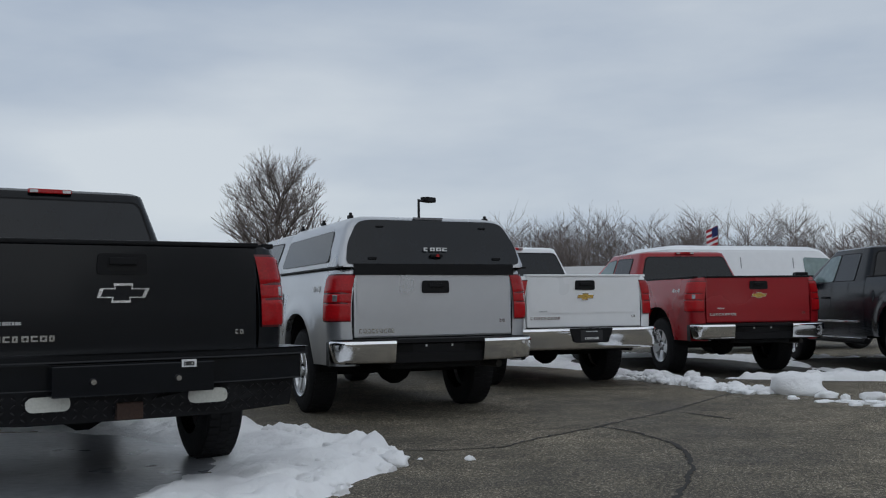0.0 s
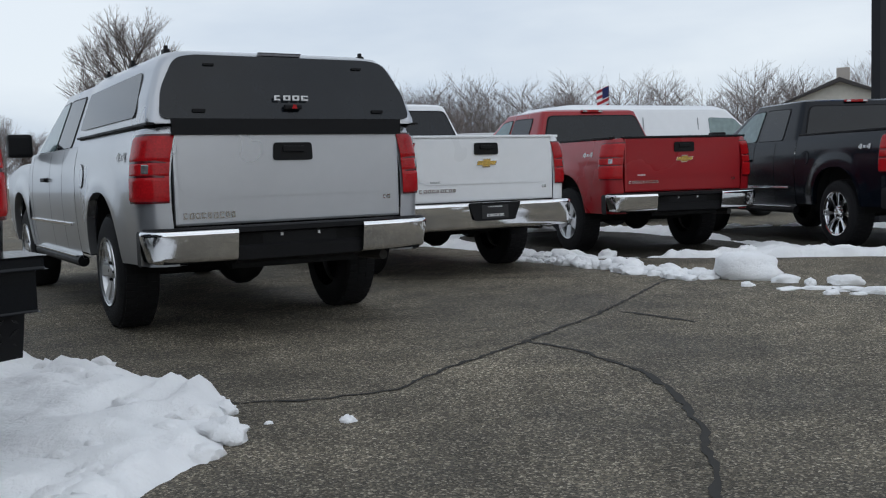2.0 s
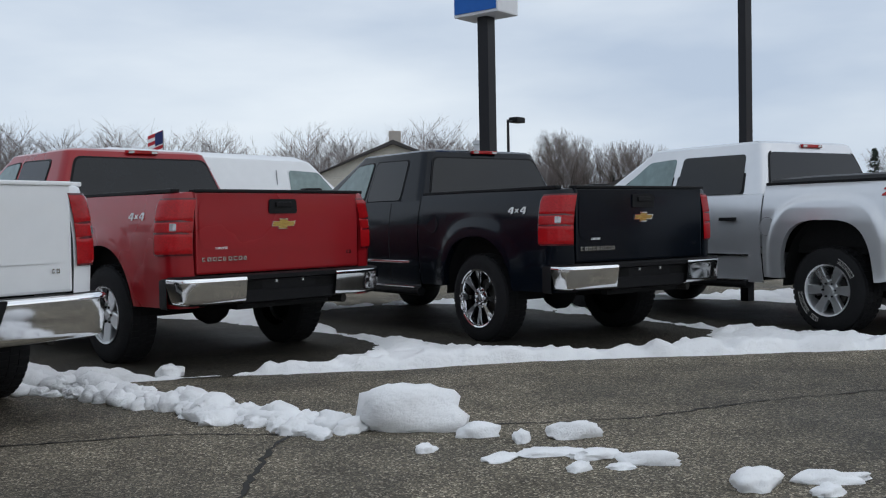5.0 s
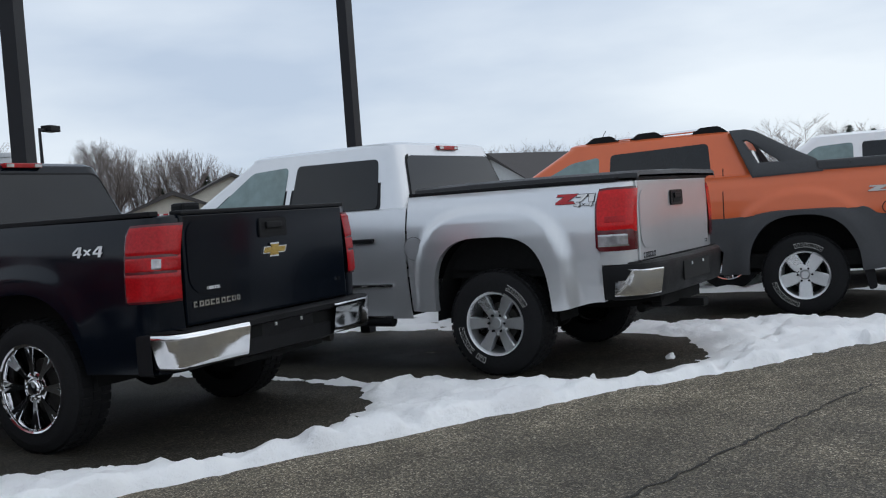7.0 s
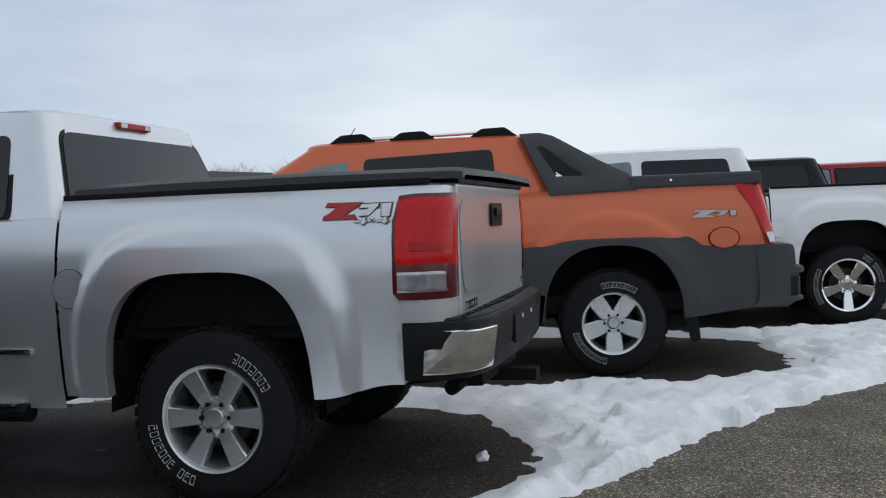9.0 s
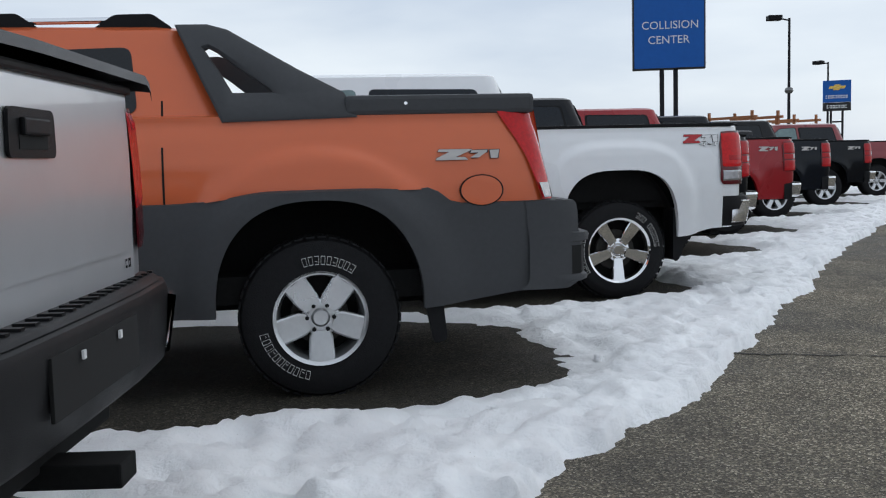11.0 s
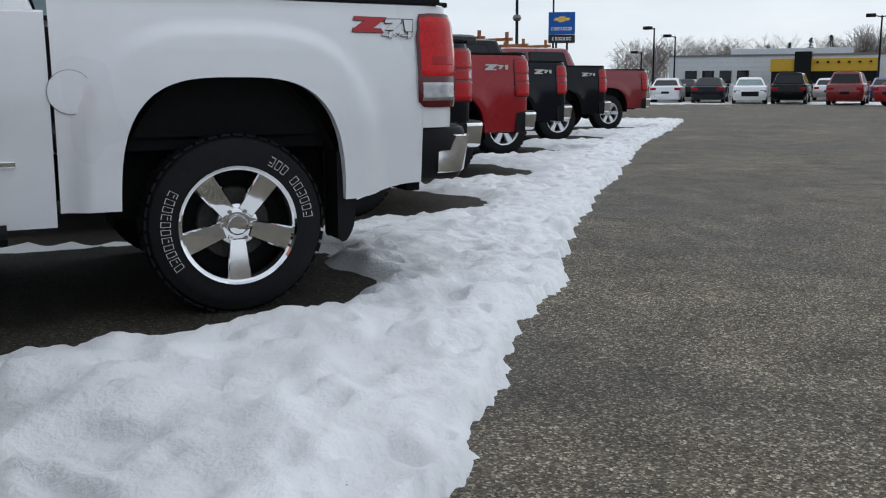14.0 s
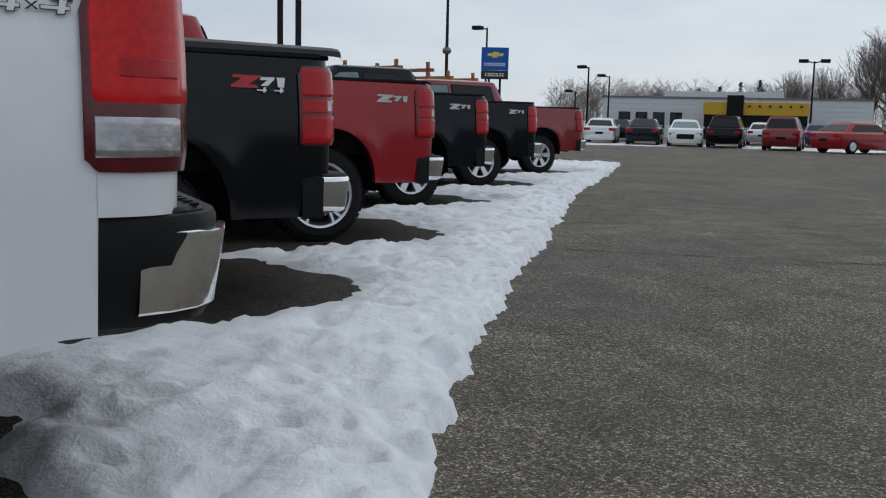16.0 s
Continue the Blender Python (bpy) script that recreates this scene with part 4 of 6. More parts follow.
    if cover == "tonneau":
        rows = []
        for x, dz in ((-0.885, -0.02), (-0.88, 0.012), (-0.84, 0.03), (0, 0.038), (0.84, 0.03), (0.88, 0.012), (0.885, -0.02)):
            rows.append([(x, y, 1.405 + up + dz + k) for y, k in ((-1.165, -0.035), (-1.16, -0.005), (-1.12, 0.0), (-0.5, 0.008), (0.2, 0.01), (yb - 0.10, 0.0))])
        part("bed_cover", Shape().grid(rows), VINYL, t, "black folding bed cover", smooth=True)
    if cover == "cap":
        bed_cap(t, colour)
    t.matrix_basis = pose(axle[0], axle[1], 0, 0, 0, heading)
    return t


def bed_cap(t, colour):
    """A painted canopy over the bed with dark windows on three sides."""
    rows = []
    for z, w, b, f in ((1.385, 0.945, -1.13, 0.93), (1.42, 0.945, -1.13, 0.93), (1.56, 0.905, -1.085, 0.93), (1.74, 0.835, -1.02, 0.93), (1.80, 0.80, -0.985, 0.93), (1.845, 0.745, -0.94, 0.92), (1.868, 0.64, -0.86, 0.90), (1.882, 0.40, -0.6, 0.8), (1.885, 0.15, -0.3, 0.5)):
        rows.append([(x, y, z) for x, y in rounded([(-w, b), (w, b), (w, f), (-w, f)], min(0.09, w * 0.4), 4)])
    sh = Shape().grid(rows, closed=True)
    sh.add(rows[-1], [tuple(range(len(rows[-1])))])
    cap = part("bed_canopy", sh, colour, t, "painted fibreglass canopy over the bed", smooth=True)
    pts = rounded([(-0.875, 1.415), (0.875, 1.415), (0.845, 1.60), (0.735, 1.80), (0.62, 1.825), (-0.62, 1.825), (-0.735, 1.80), (-0.845, 1.60)], 0.06)
    part("rear_hatch_window", Shape().slab([(x, -1.142 + 0.125 * (z - 1.415) / 0.41 * 1.02, z) for x, z in pts], (0, -0.010, 0)), GLASS, cap, "dark tinted hatch window")
    part("hatch_base", Shape().box(-0.80, 0.80, -1.15, -1.128, 1.315, 1.415), PLASTIC, cap, "black canopy seal")
    part("hatch_handle", Shape().box(-0.06, 0.06, -1.165, -1.135, 1.475, 1.505), PLASTIC, cap, bevel=0.008)
    part("hatch_lock", Shape().slab([(x, -1.167, z) for x, z in ((-0.012, 1.48), (0.024, 1.48), (0.018, 1.505), (0.0, 1.508))], (0, -0.003, 0)), LAMP_RED, cap)
    marks("hatch_mark", -0.125, 0.125, -1.132, 1.535, 0.032, 4, DECAL_WHITE, cap, "white block lettering")
    for cx in (-0.52, 0.52):
        part("hatch_hinge", Shape().box(cx - 0.035, cx + 0.035, -1.056, -1.036, 1.755, 1.768), PLASTIC, cap)
        part("hatch_catch", Shape().box(cx * 1.2 - 0.04, cx * 1.2 + 0.04, -1.150, -1.130, 1.455, 1.475), PLASTIC, cap)
    part("cap_brake_lamp", Shape().slab([(x, -0.955 + y, 1.842 - y * 0.0) for x, y in ((-0.15, 0), (0.15, 0), (0.15, 0.03), (-0.15, 0.03))], (0, -0.02, 0.018)), LAMP_CLEAR, cap, "clear brake lamp on the canopy roof", bevel=0.004)
    for s in (-1, 1):
        pts = rounded([(-0.86, 1.44), (0.80, 1.44), (0.80, 1.72), (-0.72, 1.74)], 0.06)
        part("canopy_side_window", Shape().slab([(s * (lerp(0.9415, 0.836, (z - 1.44) / 0.30) + 0.004), y, z) for y, z in pts], (s * 0.006, 0, 0)), GLASS, cap, "dark canopy side window")
        part("canopy_rail", Shape().box(*sorted((s * 0.90, s * 0.952)), -1.13, 0.93, 1.378, 1.392), PLASTIC, cap)
    for y in (-0.75, 0.1, 0.85):
        for s in (-1, 1):
            part("rack_foot", Shape().box(s * 0.70 - 0.02, s * 0.70 + 0.02, y - 0.035, y + 0.035, 1.845, 1.885).box(s * 0.70 - 0.012, s * 0.70 + 0.012, y - 0.02, y + 0.005, 1.88, 1.91), PLASTIC, cap, "black roof rack foot", bevel=0.004)


def steel_bumper(t):
    """A heavy black steel bumper with tread plate below and oval reversing lamps."""
    deck = part("bumper_deck", Shape().slab([(x, y, 0.74) for x, y in ((-1.03, -0.98), (-1.03, -1.30), (-0.55, -1.40), (0.55, -1.40), (1.03, -1.30), (1.03, -0.98))], (0, 0, 0.045)), PAINT_BLACK, t, "black steel bumper deck", bevel=0.01)
    part("bumper_face", Shape().slab([(x, y, 0.60) for x, y in ((-1.01, -1.0), (-1.01, -1.27), (-0.55, -1.37), (0.55, -1.37), (1.01, -1.27), (1.01, -1.0))], (0, 0, 0.14)), PAINT_BLACK, t, "black steel bumper", bevel=0.008)
    part("centre_box", Shape().box(-0.42, 0.42, -1.46, -1.36, 0.57, 0.73), PAINT_BLACK, t, bevel=0.008)
    lower = part("tread_plate", Shape().slab([(x, y, z) for x, y, z in ((-0.98, -1.22, 0.60), (-0.98, -1.16, 0.44), (-0.5, -1.26, 0.42), (0.5, -1.26, 0.42), (0.98, -1.16, 0.44), (0.98, -1.22, 0.60), (0.55, -1.36, 0.60), (-0.55, -1.36, 0.60))], (0, 0.02, 0)), PLASTIC, t, "black diamond tread plate")
    bumps = Shape()
    for i in range(38):
        for j in range(4):
            x = -0.94 + i * 0.051
            z = 0.455 + j * 0.038
            k = abs(x)
            y = (-1.36 if k < 0.55 else lerp(-1.36, -1.22, (k - 0.55) / 0.43))
            y += (0.60 - z) / 0.17 * 0.085 - 0.004
            a = 0.7 if (i + j) % 2 else -0.7
            c, sn = math.cos(a) * 0.016, math.sin(a) * 0.016
            bumps.slab([(x - c, y, z - sn), (x + sn * 0.3, y, z - c * 0.3), (x + c, y, z + sn), (x - sn * 0.3, y, z + c * 0.3)], (0, -0.006, 0))
    part("tread_pattern", bumps, DARK_ALLOY, lower)
    for cx in (-0.42, 0.42):
        pts = rounded([(cx - 0.10, 0.505), (cx + 0.10, 0.505), (cx + 0.10, 0.565), (cx - 0.10, 0.565)], 0.03, 5)
        part("reversing_lamp", Shape().slab([(x, -1.335, z) for x, z in pts], (0, -0.025, 0)), LAMP_MILKY, t, "oval white reversing lamp", bevel=0.008)
    part("number_tag", Shape().box(0.24, 0.32, -1.466, -1.461, 0.70, 0.74), DECAL_WHITE, t)
    marks("tag_mark", 0.25, 0.31, -1.467, 0.708, 0.022, 5, SIGN_BLACK, t)
    for cx in (-0.22, 0.22):
        part("ball_mount", Shape().tube((cx, -1.46, 0.645), (cx, -1.485, 0.645), 0.02, 0.014, 12), CHROME, t, "bright bolt head")
    part("receiver", Shape().box(-0.07, 0.07, -1.33, -1.0, 0.43, 0.52), RUSTY, t, "rusty tow receiver", bevel=0.006)


def sport_truck(axle, heading):
    """An orange sport-utility pickup with charcoal lower cladding and sail panels."""
    t = new("sport_utility_truck")
    tagged(t, "burnt-orange four-door pickup with grey plastic cladding and black sail panels", "pickup truck", "pickup trucks in the row")
    wb, yb = 3.30, 0.55
    R, flare, sharp = 0.50, 0.03, 0.9
    la, lb = 0.51, 0.575
    ar, af = [(0.0, 0.51, 0.575, 2.5)], [(wb, 0.51, 0.575, 2.5)]
    line = lambda y: lerp(0.955, 1.038, smoothstep(-0.645, -0.54, y)) - 0.045 * smoothstep(0.2, 0.7, y)
    foot = lambda y: 0.43 + 0.09 * smoothstep(-0.45, -1.1, y)
    lamp_edge = lambda z: curve1(z, [(0.96, -0.99), (1.2, -0.905), (1.42, -0.80)])
    for s in (-1, 1):
        clad = part("lower_cladding", side_panel(s, -1.1, wb - R - 0.02, foot, line, ar, True, flare + 0.012, sharp, rows=12, off=0.012, step=0.04), CLADDING, t, "charcoal plastic lower cladding", smooth=True)
        # painted quarter above the cladding
        cols, grid = side_columns(-1.1, 3.0, 0.9, (), True, 0.04), []
        for dx, y in cols:
            z0 = line(y) - 0.005
            zt = 1.412
            lean = 0.10 * smoothstep(-0.80, -1.10, y)
            col = []
            for j in range(23):
                z = lerp(z0, zt, j / 22)
                bulge = 0.030 * smoothstep(0.85, 0.77, math.hypot(y * 1.08, (z - 0.42) * 0.98))
                yy = y + lean * (z - 0.86) / 0.47 * (1 if y < -0.8 else 0)
                col.append((s * (curve1(z, HALF) - dx + bulge), yy, z))
            col.append((s * (curve1(zt, HALF) - dx - 0.03), y + lean, zt + 0.01))
            grid.append(col)
        part("quarter_panel", Shape().grid(grid), PAINT_ORANGE, t, smooth=True)
        part("front_fender", side_panel(s, wb - R - 0.015, 4.2, 0.46, 1.22, af, False, flare, sharp), PAINT_ORANGE, t, smooth=True)
        # sail panel between roof and bed, open in the middle
        outer = [(0.44, 1.385), (0.55, 1.63), (0.655, 1.876), (0.50, 1.878), (0.40, 1.850), (0.07, 1.650), (-0.16, 1.525), (-0.22, 1.400)]
        inner = [(0.385, 1.530), (0.440, 1.630), (0.515, 1.750), (0.495, 1.762), (0.460, 1.742), (0.330, 1.640), (0.210, 1.555), (0.190, 1.530)]
        xw = lambda z: lerp(0.945, 0.775, (z - 1.38) / 0.50)
        loops = [[(s * (xw(z) + o), y, z) for y, z in loop] for loop, o in ((outer, -0.085), (outer, 0.004), ([(lerp(a[0], b[0], 0.12), lerp(a[1], b[1], 0.12)) for a, b in zip(outer, inner)], 0.014), ([(lerp(a[0], b[0], 0.88), lerp(a[1], b[1], 0.88)) for a, b in zip(outer, inner)], 0.012), (inner, -0.002), (inner, -0.085), (outer, -0.085))]
        sail = part("sail_panel", Shape().grid(loops, closed=True), CLADDING, t, "charcoal sail panel with an open window", smooth=True)
        bx = part("bed_edge", Shape().box(*sorted((s * 0.78, s * 0.945)), -0.97, -0.16, 1.408, 1.508), CLADDING, t, "charcoal bed edge", bevel=0.022)
        part("edge_stud", Shape().tube((s * 0.944, -0.46, 1.465), (s * 0.950, -0.46, 1.465), 0.009, 0.008, 10), CHROME, bx)
        # tail lamp leaning with the quarter
        for nm, z0, z1, off, mat, parent in (("tail_lamp", 0.965, 1.418, 0.014, LAMP_BRIGHT, t),):
            grid = []
            for i, (dx, y) in enumerate([(dx, y) for dx, y in CORNER[::-1]] + [(0, -0.86)]):
                col = []
                for j in range(9):
                    z = lerp(z0, z1, j / 8)
                    k = (z - 0.86) / 0.47
                    yy = y + 0.10 * k
                    yy = min(yy, lamp_edge(z) - 0.012) if i >= 4 else yy
                    if i >= 5:
                        yy = lamp_edge(z)
                    col.append((s * (curve1(z, HALF) - dx + off), yy, z))
                grid.append(col)
            lamp = part(nm, Shape().grid(grid), mat, parent, "slanted red tail lamp", smooth=True)
            low = []
            for i, (dx, y) in enumerate([(dx, y) for dx, y in CORNER[::-1]]):
                low.append([(s * (curve1(z, HALF) - dx + off + 0.006), min(y + 0.10 * (z - 0.86) / 0.47, lamp_edge(z) - 0.012), z) for z in (0.975, 1.0, 1.025, 1.05)])
            part("reverse_lens", Shape().grid(low), LAMP_CLEAR, lamp, "clear reversing lens", smooth=True)
        q0, q1 = (-0.57, -0.80) if s < 0 else (-0.80, -0.57)
        side_sticker(t, s, q0, q1, 1.16, 1.23, lambda y, z: curve1(z, HALF) + 0.004, "chrome")
        for pts, gm in (([(2.0, 1.40), (2.85, 1.40), (2.30, 1.68), (2.0, 1.725)], GLASS_LIGHT), ([(0.84, 1.44), (1.88, 1.40), (1.88, 1.735), (0.87, 1.770)], GLASS)):
            part("side_window", side_glass(s, pts, off=0.006), gm, t, "tinted side window")
        for gy in (0.72, 1.94):
            sh = Shape()
            for i in range(10):
                z0, z1 = lerp(0.9, 1.80, i / 10), lerp(0.9, 1.80, (i + 1) / 10)
                ww = [(curve1(z, HALF) if z < 1.3 else lerp(0.925, 0.735, (z - 1.30) / 0.5)) + 0.004 for z in (z0, z1)]
                sh.add([(s * ww[0], gy, z0), (s * ww[0], gy + 0.010, z0), (s * ww[1], gy + 0.010, z1), (s * ww[1], gy, z1)], [(0, 1, 2, 3)])
            part("door_gap", sh, SEAM, t)
        rail = part("roof_rail", Shape().tube((s * 0.66, 0.74, 1.918), (s * 0.66, 2.02, 1.895), 0.017, n=10), CHROME, t, "bright roof rail on black feet")
        for y in (0.86, 1.50, 1.98):
            part("rail_foot", Shape().slab([(s * 0.635, yy, z) for yy, z in rounded([(y - 0.19, 1.868), (y + 0.19, 1.868), (y + 0.09, 1.935), (y - 0.09, 1.940)], 0.02)], (s * 0.05, 0, 0)), PLASTIC, rail, "black rail foot", bevel=0.005)
        part("mirror", Shape().box(*sorted((s * 0.97, s * 1.18)), 2.80, 2.95, 1.30, 1.50), PLASTIC, t, bevel=0.03)
        part("mud_flap", Shape().slab([(s * 0.97, y, z) for y, z in rounded([(-0.50, 0.55), (-0.58, 0.55), (-0.60, 0.26), (-0.55, 0.24)], 0.02)], (-s * 0.03, 0, 0)), PLASTIC, t, "black mud flap")
        for k, ya in enumerate((0.0, wb)):
            wheel(t, s, ya, "seven", letters=[(-34, [1, 1, 1, 1, 1, 1, 1, 1, 1], False), (105, [1, 1, 1, 1, 1, 1, 1, 1, 1, 1, 1], False)] if s < 0 and k == 0 else None, detail=k == 0)
            rows = [[(s * xx, ya + math.cos(radians(a)) * (la + 0.03), 0.42 + math.sin(radians(a)) * (lb + 0.05)) for a in range(0, 181, 10)] for xx in (0.94, 0.62)]
            part("wheel_arch_liner", Shape().grid(rows), UNDER, t, smooth=True)
            part("wheel_arch_back", Shape().slab([(s * 0.62, ya + math.cos(radians(a)) * (la + 0.03), 0.42 + math.sin(radians(a)) * (lb + 0.05)) for a in range(0, 181, 10)], (s * 0.01, 0, 0)), UNDER, t)
    ring = lambda r, o: Shape().slab([(-curve1(1.02 + math.sin(a) * r, HALF) - o, -0.73 + math.cos(a) * r, 1.02 + math.sin(a) * r) for a in [i * math.pi / 14 for i in range(28)]], (-0.004, 0, 0))
    part("fuel_flap_gap", ring(0.080, 0.010), SEAM, t)
    part("fuel_flap", ring(0.074, 0.013), PAINT_ORANGE, t, "round painted fuel flap")
    part("cab_roof", greenhouse(0.34, 3.2, 0.24, 1.30, 1.828), PAINT_ORANGE, t, smooth=True)
    part("rear_window", rear_glass(0.34, 0.24, 1.50, 1.76, 0.78, 0.66, off=0.006), GLASS, t, "dark rear window")
    part("bed_cover", Shape().box(-0.78, 0.78, -1.0, 0.58, 1.44, 1.492), CLADDING, t, "charcoal bed cover panels", bevel=0.015)
    part("roof_aerial", Shape().tube((-0.4, 2.1, 1.86), (-0.4, 2.0, 2.02), 0.006, 0.003, 6), PLASTIC, t)
    part("tailgate", Shape().slab([(-0.79, -1.11, 0.80), (0.79, -1.11, 0.80), (0.79, -1.00, 1.45), (-0.79, -1.00, 1.45)], (0, 0.06, 0)), PAINT_ORANGE, t, bevel=0.015)

    def strip(i0, i1, prof):
        return Shape().grid([[(x * 1.022, y - 0.02 + inn * (1 - 0.6 * smoothstep(0.9, 1.0, abs(x))), z) for x, y in bumper_path()[i0:i1]] for z, inn in prof])

    bump = part("rear_bumper", strip(0, 17, ((0.50, 0.12), (0.53, 0.035), (0.56, 0.012), (0.74, 0.012), (0.78, 0.014), (0.80, 0.03), (0.90, 0.036), (0.94, 0.05), (0.956, 0.08), (0.958, 0.16))), CLADDING, t, "charcoal plastic rear bumper", smooth=True)
    for i0, i1 in ((1, 7), (10, 16)):
        part("bumper_step", strip(i0, i1, ((0.735, 0.014), (0.742, -0.022), (0.765, -0.026), (0.785, -0.020), (0.792, 0.03))), CLADDING, bump, "moulded corner step", smooth=True)
        part("step_pocket", strip(i0 + (i0 < 5), i1 - (i0 > 5), ((0.572, 0.012), (0.576, 0.004), (0.715, 0.004), (0.72, 0.012))), SEAM, bump, "dark foot pocket", smooth=True)
        part("step_base", strip(i0, i1, ((0.532, 0.02), (0.538, -0.014), (0.562, -0.016), (0.570, 0.012))), CLADDING, bump, smooth=True)
    part("floor_pan", Shape().box(-0.88, 0.88, -1.0, 4.0, 0.48, 0.62), UNDER, t)
    part("rear_axle", Shape().tube((-0.80, 0, 0.405), (0.80, 0, 0.405), 0.05, n=10), UNDER, t)
    part("bonnet", Shape().box(-0.90, 0.90, 2.9, 4.2, 1.10, 1.27), PAINT_ORANGE, t, bevel=0.08)
    part("windscreen", Shape().slab([(x, 3.2 - 0.84 * (z - 1.30) / 0.5 + 0.004, z) for x, z in rounded([(-0.80, 1.34), (0.80, 1.34), (0.68, 1.77), (-0.68, 1.77)], 0.06)], (0, 0.005, 0.003)), GLASS_LIGHT, t, "windscreen")
    # the tail hangs further back than the other trucks'
    for ob in t.children_recursive:
        if ob.name.split(".")[0] in ("tyre", "tread", "rim", "spoke", "hub", "brake", "wheel_nut", "raised_mark", "wheel_well_back"):
            continue
        for v in ob.data.vertices:
            v.co.y -= 0.16 * smoothstep(-0.42, -0.95, v.co.y)
    t.matrix_basis = pose(axle[0], axle[1], 0, 0, 0, heading)
    return t


# ---- ground ----
ground = tagged(part("ground", Shape().grid([[(x, y, 0) for x in (-700, -60, 0, 30, 80, 700)] for y in (-700, -60, 0, 30, 80, 700)]), ASPHALT), "worn brown-grey asphalt of the car lot", "ground", kind="structure")


def crack(pts, width, seed):
    """A tarry crack along a bent line, its width uneven."""
    rnd = random.Random(seed)
    line = []
    for (x0, y0), (x1, y1) in zip(pts, pts[1:]):
        n = max(1, int(math.hypot(x1 - x0, y1 - y0) / 0.06))
        for i in range(n):
            line.append((lerp(x0, x1, i / n), lerp(y0, y1, i / n)))
    line.append(pts[-1])
    rows = []
    for i, (x, y) in enumerate(line):
        a, b = line[max(0, i - 1)], line[min(len(line) - 1, i + 1)]
        d = Vector((b[0] - a[0], b[1] - a[1])).normalized()
        j = rnd.uniform(-0.018, 0.018)
        w = width * rnd.uniform(0.35, 1.2)
        px, py = x - d.y * j, y + d.x * j
        rows.append([(px + d.y * w, py - d.x * w, 0.004), (px - d.y * w, py + d.x * w, 0.004)])
    return part("crack", Shape().grid(rows), CRACK, ground)


crack([(-0.6, 7.04), (-0.38, 7.02), (0.03, 6.99), (0.41, 7.11), (0.75, 7.58), (1.29, 8.22), (1.96, 9.08), (2.46, 9.85), (3.09, 10.84), (3.30, 11.04)], 0.016, 1)
crack([(1.29, 8.22), (1.50, 7.86), (1.66, 7.24), (1.64, 6.66), (1.52, 6.09), (1.34, 5.54), (1.27, 5.33), (0.9, 4.4), (0.7, 3.6)], 0.020, 2)
crack([(-1.6, 12.6), (0.4, 12.1), (1.97, 11.73), (2.77, 11.46), (3.30, 11.04)], 0.012, 3)
crack([(3.30, 11.04), (5.02, 10.23), (5.95, 10.13), (6.84, 9.89), (9.2, 9.3)], 0.010, 4)
crack([(13.25, 7.95), (13.19, 7.86), (13.0, 7.1), (12.5, 5.4), (12.0, 4.0)], 0.013, 5)
crack([(20.66, 3.32), (20.16, 2.68), (19.0, 0.9), (18.0, -1.5)], 0.014, 6)
crack([(2.2, 9.2), (2.35, 9.0), (2.5, 8.6)], 0.03, 7)

# ---- where the trucks stand: rear axle and heading ----
STAND = {
    "b1": ((-2.38, 6.42), 31.0), "s1": ((-0.53, 10.05), 24.0), "w1": ((1.33, 13.02), 21.4), "r1": ((4.145, 14.65), 12.4),
    "b2": ((7.27, 13.60), 2.5), "g1": ((10.06, 11.855), -2.0), "av": ((13.485, 10.397), 7.5), "g2": ((16.52, 8.17), 6.8),
    "b3": ((19.55, 6.98), 7.0), "r2": ((22.4, 5.25), 7.0), "b4": ((25.5, 3.3), 7.0), "b5": ((28.8, 0.9), 7.0), "r3": ((32.3, -2.0), 7.0),
}

# ---- snow ----
EDGE = [(-1.2, 15.2), (0.6, 14.45), (2.62, 13.55), (3.95, 13.06), (4.87, 12.63), (5.94, 12.28), (7.37, 11.54), (8.5, 10.95), (9.4, 10.30), (10.22, 9.86), (11.2, 9.30), (12.15, 8.50), (13.08, 7.93), (14.13, 7.37), (15.0, 6.85), (16.0, 6.25), (17.0, 5.70), (19.16, 4.44), (21.0, 3.2), (23.6, 1.6), (26.2, -0.08), (31.3, -3.73), (36.0, -7.0)]
BARE = [(k, 1.42, 1.25, 2.60) for k in ("r1", "b2", "b3", "r2", "b4", "b5", "r3")] + [("g1", 1.30, 1.25, 2.42), ("av", 1.42, 1.2, 2.55), ("g2", 1.27, 1.25, 2.0), ("w1", 1.5, 1.0, 2.9)]


